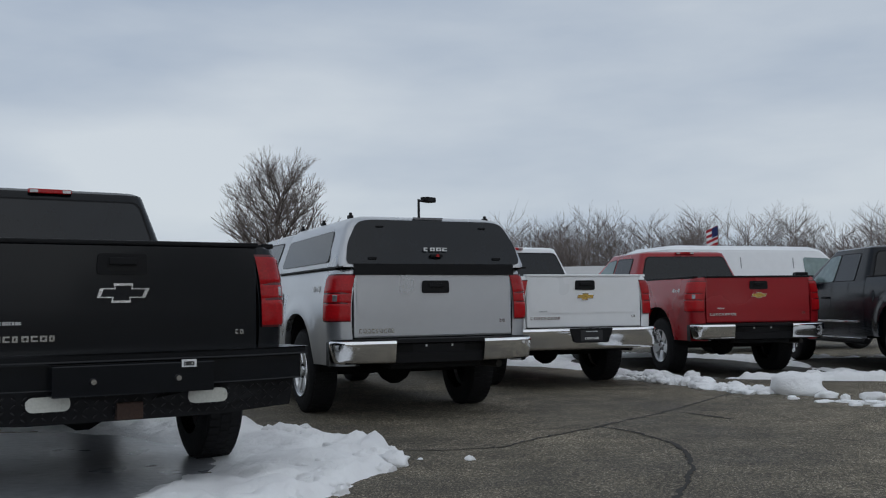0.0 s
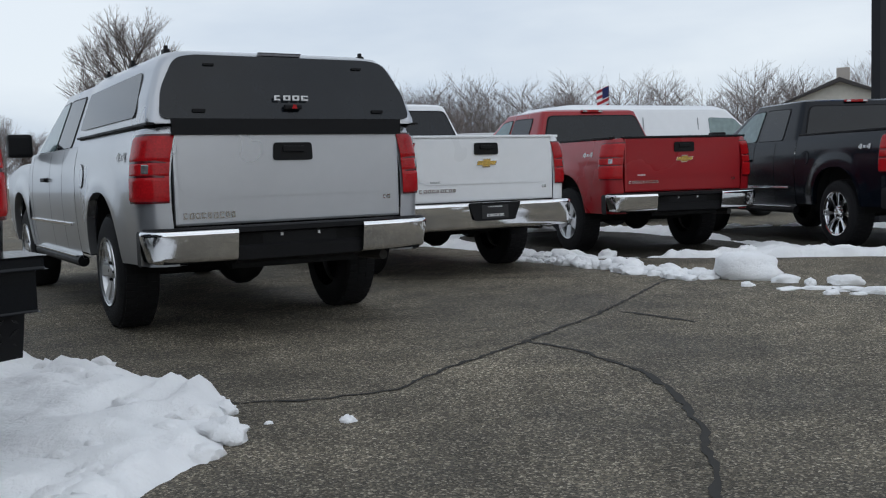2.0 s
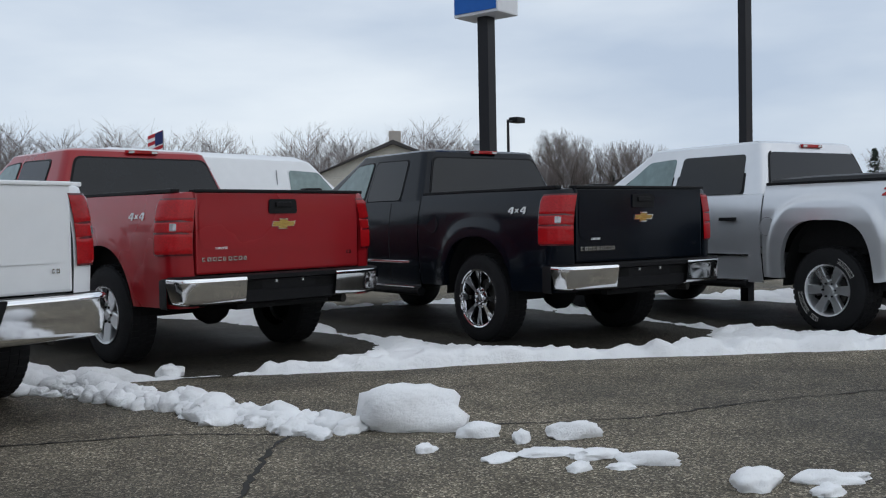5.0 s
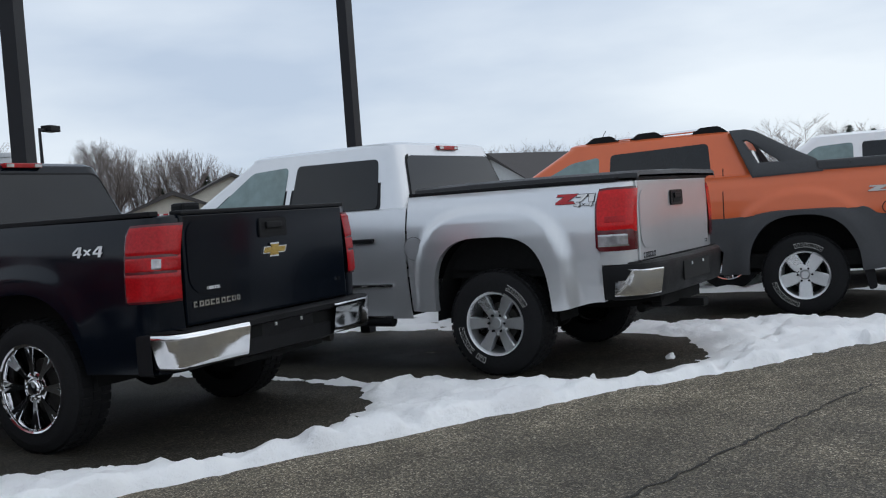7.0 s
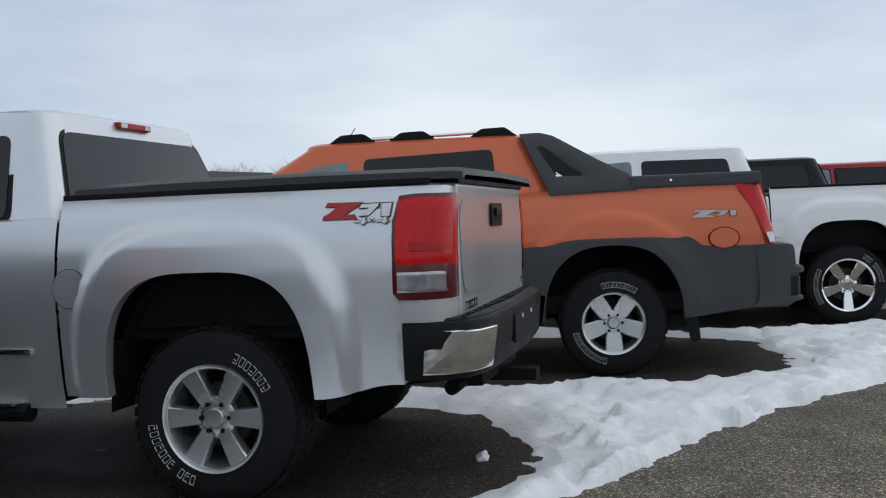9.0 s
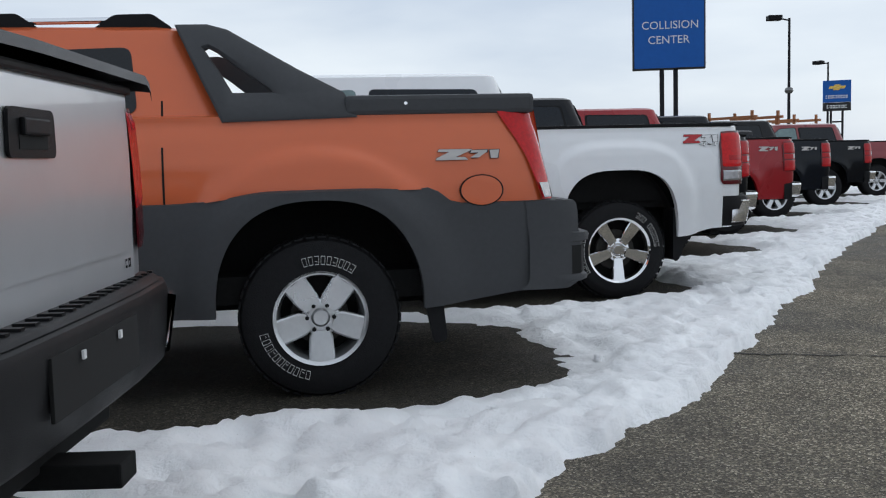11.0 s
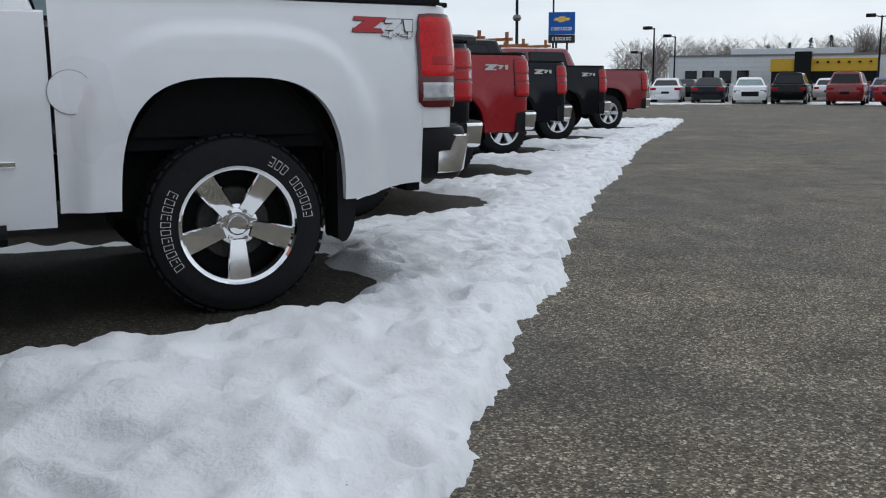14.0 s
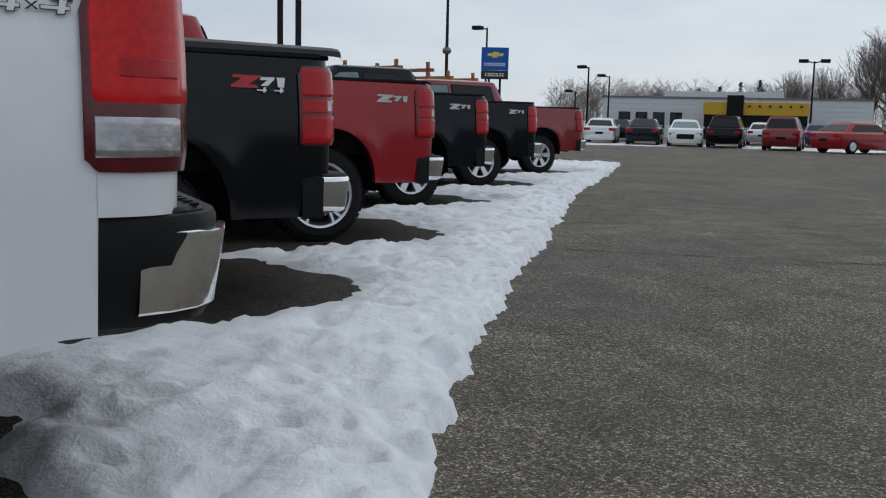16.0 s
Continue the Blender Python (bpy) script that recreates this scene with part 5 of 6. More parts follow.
def snow_field():
    """The melting snow bank along the row: a wavy front, dips and bare ovals under the trucks."""
    sh = Shape()
    lens = [0]
    for a, b in zip(EDGE, EDGE[1:]):
        lens.append(lens[-1] + math.hypot(b[0] - a[0], b[1] - a[1]))
    total, ds = lens[-1], 0.036
    dd = [i * 0.028 - 0.25 for i in range(33)] + [0.674 + i * 0.045 for i in range(50)] + [2.95 + i * 0.22 for i in range(14)]
    rows, heights = [], []
    for i in range(int(total / ds)):
        s = i * ds
        k = max(j for j in range(len(lens)) if lens[j] <= s)
        k = min(k, len(EDGE) - 2)
        t = (s - lens[k]) / (lens[k + 1] - lens[k])
        x0, y0 = lerp(EDGE[k][0], EDGE[k + 1][0], t), lerp(EDGE[k][1], EDGE[k + 1][1], t)
        nx, ny = 0.50, 0.866
        row, hr = [], []
        for d in dd:
            x, y = x0 + nx * d, y0 + ny * d
            rough = noise.noise((x * 2.1, y * 2.1, 0)) * 0.10 + noise.noise((x * 7, y * 7, 3)) * 0.050 + noise.noise((x * 17, y * 17, 11)) * 0.028
            if x < 8.3:
                rough *= 0.35
            front = smoothstep(-0.005, 0.045, d + rough)
            h = (0.075 + 0.036 * noise.noise((x * 1.7, y * 1.7, 5)) + 0.036 * noise.noise((x * 4.6, y * 4.6, 8)) + 0.018 * noise.noise((x * 11, y * 14, 2)) + 0.006 * noise.noise((x * 21, y * 21, 7))) * front
            dip = noise.noise((x * 4.4, y * 4.4, 21))
            h -= 0.060 * smoothstep(0.26, 0.52, dip) * front
            h -= 0.036 * smoothstep(0.30, 0.50, noise.noise((x * 8.5, y * 8.5, 33))) * front
            h += 0.022 * smoothstep(0.20, 0.60, noise.noise((x * 6.5, y * 6.5, 51))) * front
            h = max(h, 0.014 * front)
            if x < 8.3:
                h += 0.03 * smoothstep(0.4, 0.1, d) * front
            h -= 0.03 * smoothstep(3.0, 4.6, d)
            for key, a, cy, b in BARE:
                (ax, ay), hd = STAND[key]
                c, sn = math.cos(radians(hd)), math.sin(radians(hd))
                lx, ly = (x - ax) * c + (y - ay) * sn, -(x - ax) * sn + (y - ay) * c
                if abs(lx) < 2.4 and -2.6 < ly < 4.5:
                    e = (abs(lx / a) ** 3 + abs((ly - cy) / b) ** 3) ** (1 / 3) + 0.10 * noise.noise((x * 1.9, y * 1.9, 13)) + 0.035 * noise.noise((x * 8, y * 8, 17))
                    h = min(h, h * smoothstep(1.0, 1.16, e) - 0.03 * smoothstep(1.04, 0.97, e))
            h -= 0.02 * (1 - front)
            row.append((x, y, max(h, -0.03)))
            hr.append(h)
        rows.append(row)
        heights.append(hr)
    n = len(dd)
    verts = [p for r in rows for p in r]
    faces = []
    for i in range(len(rows) - 1):
        for j in range(n - 1):
            if max(heights[i][j], heights[i][j + 1], heights[i + 1][j], heights[i + 1][j + 1]) > -0.004:
                faces.append((i * n + j, (i + 1) * n + j, (i + 1) * n + j + 1, i * n + j + 1))
    return sh.add(verts, faces)


# sheets in the bare ovals: melt-water damp with under-truck shade painted in
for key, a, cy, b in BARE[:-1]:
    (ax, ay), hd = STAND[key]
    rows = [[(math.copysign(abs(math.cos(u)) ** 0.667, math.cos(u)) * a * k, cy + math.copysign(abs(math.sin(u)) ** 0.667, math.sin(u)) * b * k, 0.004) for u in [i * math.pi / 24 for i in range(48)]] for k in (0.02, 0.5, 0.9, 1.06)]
    wet = part("melt_water_patch", Shape().grid(rows, closed=True), WET_SHADED)
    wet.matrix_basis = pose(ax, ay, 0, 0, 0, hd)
    tagged(wet, "asphalt wet with melted snow, darkened with painted shade under a truck", "wet patch", kind="stuff")
bank = part("snow_bank", snow_field(), SNOW, smooth=True, sharp=150)
tagged(bank, "melting white snow bank along the parked row", "snow", kind="stuff")

PATCH = [(-1.35, 3.9), (-0.81, 4.94), (-0.68, 5.22), (-0.44, 5.87), (-0.32, 6.59), (-0.41, 7.06), (-0.81, 7.65), (-1.35, 8.18), (-2.0, 9.0), (-4.6, 10.0), (-6.5, 7.0), (-5.5, 4.0), (-3.5, 3.0)]


def inside_distance(x, y, poly):
    """Distance to the outline, positive inside."""
    d, ins = 1e9, False
    for (x0, y0), (x1, y1) in zip(poly, poly[1:] + poly[:1]):
        t = max(0, min(1, ((x - x0) * (x1 - x0) + (y - y0) * (y1 - y0)) / ((x1 - x0) ** 2 + (y1 - y0) ** 2)))
        d = min(d, math.hypot(x - lerp(x0, x1, t), y - lerp(y0, y1, t)))
        if (y0 > y) != (y1 > y) and x < (x1 - x0) * (y - y0) / (y1 - y0) + x0:
            ins = not ins
    return d if ins else -d


def snow_patch():
    sh, step = Shape(), 0.05
    nx, ny = int(6.6 / step), int(7.2 / step)
    verts, hs = [], []
    for j in range(ny):
        for i in range(nx):
            x, y = -6.5 + i * step, 2.9 + j * step
            d = inside_distance(x, y, PATCH) + 0.10 * noise.noise((x * 2.5, y * 2.5, 1)) + 0.04 * noise.noise((x * 9, y * 9, 4))
            front = smoothstep(-0.03, 0.13, d)
            ridge = smoothstep(1.35, 0.35, d)
            h = front * ridge * (0.085 + 0.07 * noise.noise((x * 3, y * 3, 6)) + 0.06 * noise.noise((x * 7, y * 7, 9)) + 0.022 * noise.noise((x * 20, y * 20, 2)))
            h += front * (-0.008 + 0.016 * noise.noise((x * 1.3, y * 1.3, 31)) + 0.006 * noise.noise((x * 6, y * 6, 3))) - 0.02 * (1 - front)
            verts.append((x, y, max(h, -0.03)))
            hs.append(h)
    faces = []
    for j in range(ny - 1):
        for i in range(nx - 1):
            q = (j * nx + i, j * nx + i + 1, (j + 1) * nx + i + 1, (j + 1) * nx + i)
            if max(hs[k] for k in q) > -0.004:
                faces.append(q)
    return sh.add(verts, faces)


tagged(part("snow_patch", snow_patch(), SNOW, smooth=True, sharp=150), "ploughed snow and slush beside the black truck", "snow", kind="stuff")
ice = Shape().grid([[(x, y, 0.005 + 0.001 * ((x + y) % 1)) for x in (-6.2, -4, -2.4, -1.5)] for y in (4.2, 5.5, 7.0, 8.3)])
tagged(part("slush_ice", ice, ICE), "grey wet slush frozen on the asphalt", "ice", kind="stuff")


def chunk_shape(seed, sx, sy, sz, rough=0.35, sub=3):
    """A broken lump of snow resting on the ground."""
    bm = bmesh.new()
    bmesh.ops.create_icosphere(bm, subdivisions=sub, radius=1)
    off = seed * 7.13
    for v in bm.verts:
        p = v.co.copy()
        k = 1 + rough * noise.noise(p * 1.1 + Vector((off, 0, 0))) + rough * 0.7 * noise.noise(p * 2.6 + Vector((0, off, 0))) + rough * 0.4 * noise.noise(p * 6 + Vector((0, 0, off)))
        v.co = Vector((p.x * sx * k, p.y * sy * k, max(-0.35, p.z * k) * sz))
    low = min(v.co.z for v in bm.verts)
    for v in bm.verts:
        v.co.z -= low + 0.006
    sh = Shape()
    bm.verts.index_update()
    sh.add([v.co for v in bm.verts], [tuple(v.index for v in f.verts) for f in bm.faces])
    bm.free()
    return sh


def chunk(seed, x, y, sx, sy, sz, turn=0.0, name="snow_chunk", label="lump of white snow on the asphalt", rough=0.4):
    ob = part(name, chunk_shape(seed, sx, sy, sz, rough), SNOW, smooth=True, sharp=75)
    ob.matrix_basis = pose(x, y, 0, 0, 0, turn)
    return tagged(ob, label, "snow", "snow lumps")


chunk(3, 3.90, 10.80, 0.29, 0.16, 0.20, -28, "snow_block", "large block of packed snow on the asphalt", 0.34)
rnd = random.Random(5)
LINE = [(2.40, 13.60), (2.66, 13.20), (2.80, 12.80), (2.95, 12.42), (3.05, 12.15), (3.20, 11.80), (3.32, 11.45), (3.43, 11.15), (3.58, 10.95)]
for i in range(90):
    t = i / 90 * (len(LINE) - 1)
    k = int(t)
    x, y = lerp(LINE[k][0], LINE[k + 1][0], t - k), lerp(LINE[k][1], LINE[k + 1][1], t - k)
    size = rnd.uniform(0.045, 0.10) * (1.3 if i % 6 == 0 else 1.0)
    chunk(10 + i, x + rnd.uniform(-0.15, 0.15), y + rnd.uniform(-0.10, 0.10), size * rnd.uniform(1.0, 1.5), size, size * rnd.uniform(0.55, 0.95), rnd.uniform(0, 180))
for i, (x, y, a, b, c, r) in enumerate([(3.66, 10.30, 0.10, 0.07, 0.05, 20), (4.06, 10.42, 0.18, 0.10, 0.09, -20), (4.42, 10.08, 0.22, 0.07, 0.10, -25), (4.16, 10.18, 0.10, 0.07, 0.08, 40), (3.86, 9.96, 0.16, 0.11, 0.035, 0), (4.10, 9.90, 0.30, 0.12, 0.04, -30), (4.24, 9.72, 0.22, 0.12, 0.05, -20), (4.02, 9.58, 0.10, 0.07, 0.05, 10), (4.34, 9.48, 0.24, 0.09, 0.07, -40), (4.20, 9.50, 0.10, 0.10, 0.03, 0), (4.42, 8.95, 0.22, 0.14, 0.10, 20), (4.72, 8.80, 0.26, 0.09, 0.06, -30), (4.55, 8.70, 0.12, 0.08, 0.05, 0), (0.16, 6.55, 0.055, 0.04, 0.04, 0), (-0.17, 6.60, 0.03, 0.02, 0.02, 0), (4.88, 12.95, 0.20, 0.13, 0.14, 10), (5.85, 12.45, 0.13, 0.10, 0.12, 0), (7.1, 11.85, 0.12, 0.10, 0.10, 0), (7.6, 11.62, 0.20, 0.12, 0.13, 30), (6.5, 12.2, 0.10, 0.08, 0.07, 0), (3.4, 13.4, 0.16, 0.11, 0.12, 0), (2.9, 13.6, 0.14, 0.12, 0.10, 0), (10.0, 10.85, 0.07, 0.06, 0.06, 0), (10.9, 10.1, 0.11, 0.10, 0.09, 0), (11.4, 9.75, 0.07, 0.06, 0.05, 0), (9.0, 11.1, 0.06, 0.05, 0.07, 0), (13.1, 8.75, 0.08, 0.06, 0.06, 0), (12.9, 8.62, 0.06, 0.06, 0.05, 0)]):
    chunk(80 + i, x, y, a * 0.62, b * 0.60, c * 0.66, r)
for i in range(60):
    a = rnd.uniform(0, 1)
    k = int(a * 6)
    p, q = PATCH[1 + k], PATCH[2 + k]
    t = rnd.uniform(0, 1)
    size = rnd.uniform(0.03, 0.085)
    chunk(130 + i, lerp(p[0], q[0], t) - rnd.uniform(-0.02, 0.55), lerp(p[1], q[1], t) - rnd.uniform(-0.05, 0.25), size * 1.4, size, size * 0.8, rnd.uniform(0, 180), rough=0.5)

# ---- the parked pickups ----
TYRE_MARKS_A = [(-62, [1, 1, 1, 1, 1, 1, 1], False), (98, [1, 1, 1, 1, 1, 1, 1, 0, 1, 1, 1], False)]
TYRE_MARKS_B = [(-84, [1, 1, 1, 1, 1, 1, 0, 1, 1, 1], False), (62, [1, 1, 1, 1, 1, 1, 1, 1, 1, 1, 1], False)]
pickup("pickup_truck", "black pickup with a heavy black steel rear bumper", PAINT_BLACK, *STAND["b1"], cab="ext", badge="open", bumper="steel", rim="six", steps=False, bed=0.22, tall=0.09).scale = (1.0, 1.0, 1.02)
pickup("pickup_truck", "silver extended-cab pickup with a matching bed canopy", PAINT_GREYSILVER, *STAND["s1"], cover="cap", badge=None, mark="4x4", rim="six")
pickup("pickup_truck", "white pickup with a full chrome rear bumper", PAINT_WHITE, *STAND["w1"], cab="crew", bumper="full", style="new", top_cap=PAINT_WHITE, rim="six")
pickup("pickup_truck", "bright red extended-cab pickup with chrome bumper ends", PAINT_RED, *STAND["r1"], mark="4x4", rim="seven")
pickup("pickup_truck", "black extended-cab pickup with chrome wheels", PAINT_NAVY, *STAND["b2"], mark="4x4", rim="eight")
pickup("pickup_truck", "silver crew-cab pickup with a black bed cover", PAINT_SILVER, *STAND["g1"], cab="crew", style="squared", cover="tonneau", badge=None, mark="red", letters=TYRE_MARKS_A, hitch=True, rim="six")
sport_truck(*STAND["av"])
pickup("pickup_truck", "white crew-cab pickup with chrome five-spoke wheels", PAINT_WHITE, *STAND["g2"], cab="crew", style="squared", badge=None, mark="red", letters=TYRE_MARKS_B, flaps=True, rim="five")
pickup("pickup_truck", "black pickup with a folded black bed cover", PAINT_BLACK, *STAND["b3"], cab="crew", cover="tonneau", mark="red", rim="eight")
pickup("pickup_truck", "dark red pickup with black and bright wheels", PAINT_RED, *STAND["r2"], cab="crew", mark="chrome", rim="split", style="new")
pickup("pickup_truck", "black pickup with silver wheels", PAINT_NAVY, *STAND["b4"], cab="ext", mark="chrome", rim="six", style="new")
pickup("pickup_truck", "black pickup with a chrome bumper", PAINT_BLACK, *STAND["b5"], cab="ext", mark="chrome", rim="six")
pickup("pickup_truck", "dark red pickup with pale tail lamp rims", PAINT_DARKRED, *STAND["r3"], cab="crew", rim="six", style="plain")


# ---- background ----
def polar(az, dist, origin=(0.0, 0.0)):
    """A place on the ground at an azimuth clockwise from +y."""
    return origin[0] + dist * math.sin(radians(az)), origin[1] + dist * math.cos(radians(az))


def branch_tree(seed, height, spread, twigs=1.0, fork=0.30, leader=False):
    """A bare deciduous tree: limbs and fine twigs as two shapes."""
    r = random.Random(seed)
    limbs, fine = Shape(), Shape()

    def grow(p, d, length, rad, level):
        sh = limbs if level < 3 else fine
        n = 3 if level < 3 else 2
        q = p
        for i in range(n):
            d = (d + Vector((r.uniform(-1, 1), r.uniform(-1, 1), r.uniform(-0.2, 0.6))) * 0.13).normalized()
            e = q + d * length / n
            r1 = rad * (1 - 0.35 * (i + 1) / n)
            sh.tube(q, e, rad * (1 - 0.35 * i / n), r1, 6 if level < 2 else 3, caps=False)
            if level < 4 and level > 0:
                for _ in range(2 if level in (1, 2, 3) else 1):
                    if r.random() < 0.9 * twigs:
                        side = Vector((r.uniform(-1, 1), r.uniform(-1, 1), r.uniform(-0.05, 0.8))).normalized()
                        grow(e, (d * 0.8 + side * spread).normalized(), length * r.uniform(0.5, 0.72), r1 * 0.55, level + 1)
            q = e
        if level == 0 and leader:
            for i in range(7):
                e = q + (d + Vector((r.uniform(-1, 1), r.uniform(-1, 1), 0)) * 0.12).normalized() * height * 0.075
                sh.tube(q, e, rad * (0.62 - 0.08 * i), rad * (0.54 - 0.08 * i), 6, caps=False)
                for k in range(3):
                    a = k * 2.1 + i * 0.7 + r.uniform(-0.4, 0.4)
                    w = lerp(1.5, 0.55, i / 6)
                    grow(q, Vector((math.cos(a) * w, math.sin(a) * w, 1.0)).normalized(), height * lerp(0.20, 0.13, i / 6), rad * lerp(0.34, 0.18, i / 6), 1)
                q = e
        elif level == 0:
            for k in range(7):
                a = k * 0.9 + r.uniform(-0.3, 0.3)
                w = r.uniform(0.25, 0.95) * spread
                grow(q, Vector((math.cos(a) * w, math.sin(a) * w, 1.0)).normalized(), length * 1.35, rad * 0.5, 1)
        elif level < 4:
            for _ in range(2):
                side = Vector((r.uniform(-1, 1), r.uniform(-1, 1), r.uniform(0, 0.6))).normalized()
                grow(q, (d + side * spread * 0.7).normalized(), length * 0.68, rad * 0.55, level + 1)

    grow(Vector((0, 0, -0.1)), Vector((0, 0, 1)), height * fork, height * 0.022, 0)
    return limbs, fine


def bare_tree(seed, height, spread, label, twigs=1.0, fork=0.30, leader=False):
    t = tagged(new("bare_tree"), label, "tree", "bare trees round the lot")
    a, b = branch_tree(seed, height, spread, twigs, fork, leader)
    part("trunk", a, BARK, t, "grey trunk and limbs")
    part("crown", b, TWIG, t, "leafless twigs")
    return t


def simple_tree(sh, x, y, h, r, z0=0.0):
    """One slim winter tree of a far wood, joined into the wood's shape."""
    top = Vector((x + r.uniform(-0.4, 0.4), y + r.uniform(-0.4, 0.4), h * 0.90))
    root = Vector((x, y, z0))
    sh.tube(root, top, 0.010 * h, 0.012, 4, caps=False)
    wide = r.uniform(0.24, 0.36)
    for i in range(30):
        u = r.uniform(0.20, 0.95)
        a = r.uniform(0, 2 * math.pi)
        ln = h * wide * (0.35 + 0.75 * math.sin(math.pi * min(1.0, 1.12 - u))) * r.uniform(0.75, 1.1)
        p = root.lerp(top, u)
        d = Vector((math.cos(a), math.sin(a), r.uniform(0.55, 1.2))).normalized()
        q = p + d * ln
        sh.tube(p, q, 0.026, 0.009, 3, caps=False)
        for k in range(6):
            w = p.lerp(q, r.uniform(0.3, 1.0))
            e = (d + Vector((r.uniform(-1, 1), r.uniform(-1, 1), r.uniform(-0.2, 0.9))) * 0.85).normalized()
            sh.tube(w, w + e * ln * r.uniform(0.25, 0.5), 0.012, 0.006, 3, caps=False)


tree_a = bare_tree(14, 13.5, 0.85, "large bare tree with a broad rounded crown", 1.0, 0.24, True)
tree_a.matrix_basis = pose(*polar(-9.9, 74), 0) @ Matrix.Diagonal((1.14, 1.14, 1.0, 1))
tree_b = bare_tree(23, 8.6, 0.7, "bare young tree with upright twigs", 0.9)
tree_b.matrix_basis = pose(*polar(5.6, 85), 0) @ Matrix.Diagonal((0.62, 0.62, 0.72, 1))
for az, dist, k, o in ((-6.2, 88, 1.0, 0), (-16.6, 90, 0.9, 0), (-15.0, 95, 0.75, 0), (7.4, 92, 0.95, 0), (14.4, 100, 1.15, 0), (4.3, 96, 0.8, 0), (-13.6, 92, 0.7, 0), (40.2, 80, 1.05, 1), (41.5, 84, 0.95, 1), (43.0, 82, 1.0, 1), (44.1, 78, 0.95, 1), (46.0, 86, 0.85, 1), (35.2, 110, 1.0, 1), (63.0, 90, 0.75, 1), (64.6, 88, 0.8, 1), (66.4, 92, 0.7, 1), (38.7, 84, 0.8, 1), (50.4, 90, 0.6, 1), (131.0, 150, 1.25, 1), (133.0, 140, 1.6, 1), (135.3, 138, 1.35, 1), (129.6, 160, 1.25, 1), (136.5, 130, 1.35, 1), (137.8, 128, 1.3, 1)):
    m = pose(*polar(az, dist, (0, 0) if o == 0 else (4, 8)), 0, 0, 0, az * 37) @ Matrix.Diagonal((k, k, k, 1))
    copy_thing(tree_b, m)
for az, k in ((39.4, 0.72), (133.9, 1.15)):
    copy_thing(tree_a, pose(*polar(az, 88 if az < 90 else 150, (4, 8)), 0, 0, 0, az * 11) @ Matrix.Diagonal((k, k, k, 1)))


def wood(name, label, az0, az1, dist, h0, h1, count, seed, origin=(0, 0)):
    r = random.Random(seed)
    sh = Shape()
    for i in range(count):
        x, y = polar(lerp(az0, az1, r.random()), dist * r.uniform(0.93, 1.12), origin)
        simple_tree(sh, x, y, r.uniform(h0, h1), r)
    tagged(part(name, sh, TWIG), label, "trees", kind="stuff")


wood("far_wood", "far line of bare grey-brown trees behind the lot", 2.5, 34, 128, 7.5, 13.0, 260, 3)
wood("low_scrub", "low bare scrub along the far edge", -22, 34, 120, 4.0, 7.5, 240, 4)
wood("far_wood", "bare wood behind the far buildings", 118, 142, 190, 6.5, 10.5, 260, 6, (13, 7))
wood("far_wood", "low bare trees beyond the houses", 34, 84, 135, 5.0, 9.5, 240, 8, (4, 8))


def pine(x, y, h, seed):
    r = random.Random(seed)
    t = tagged(new("pine_tree"), "dark evergreen pine behind the buildings", "tree", "pines behind the buildings")
    part("trunk", Shape().tube((0, 0, 0), (0, 0, h * 0.92), 0.16, 0.03, 6), BARK, t)
    sh = Shape()
    for i in range(420):
        z = h * r.uniform(0.16, 1.0)
        rad = (h - z) * 0.30 + 0.12
        a, q = r.uniform(0, 6.283), r.uniform(0.25, 1.0) * rad
        c = Vector((math.cos(a) * q, math.sin(a) * q, z - q * 0.25))
        s = r.uniform(0.18, 0.42)
        u = Vector((math.cos(a), math.sin(a), -0.35)) * s
        v = Vector((-math.sin(a), math.cos(a), 0)) * s * 0.55
        w = Vector((0, 0, s * 0.22))
        sh.add([c - u * 0.4, c + v, c + u, c - v, c + w], [(0, 1, 4), (1, 2, 4), (2, 3, 4), (3, 0, 4), (3, 2, 1, 0)])
    part("crown", sh, NEEDLE, t, "dense dark needles")
    t.matrix_basis = pose(x, y, 0)


for i, (az, d, h) in enumerate([(42.6, 82, 4.6), (45.1, 80, 5.5), (82.0, 95, 6.2), (83.2, 96, 5.8), (84.4, 97, 6.0), (85.3, 94, 6.4), (56.0, 100, 6.6), (57.2, 96, 7.0), (58.3, 98, 7.2), (60.0, 95, 7.4), (61.0, 99, 6.8), (53.0, 105, 6.0), (127.0, 175, 8.5), (128.0, 178, 9.0), (126.0, 180, 8.0), (124.9, 178, 7.5)]):
    pine(*polar(az, d, (4, 8)), h, 40 + i)


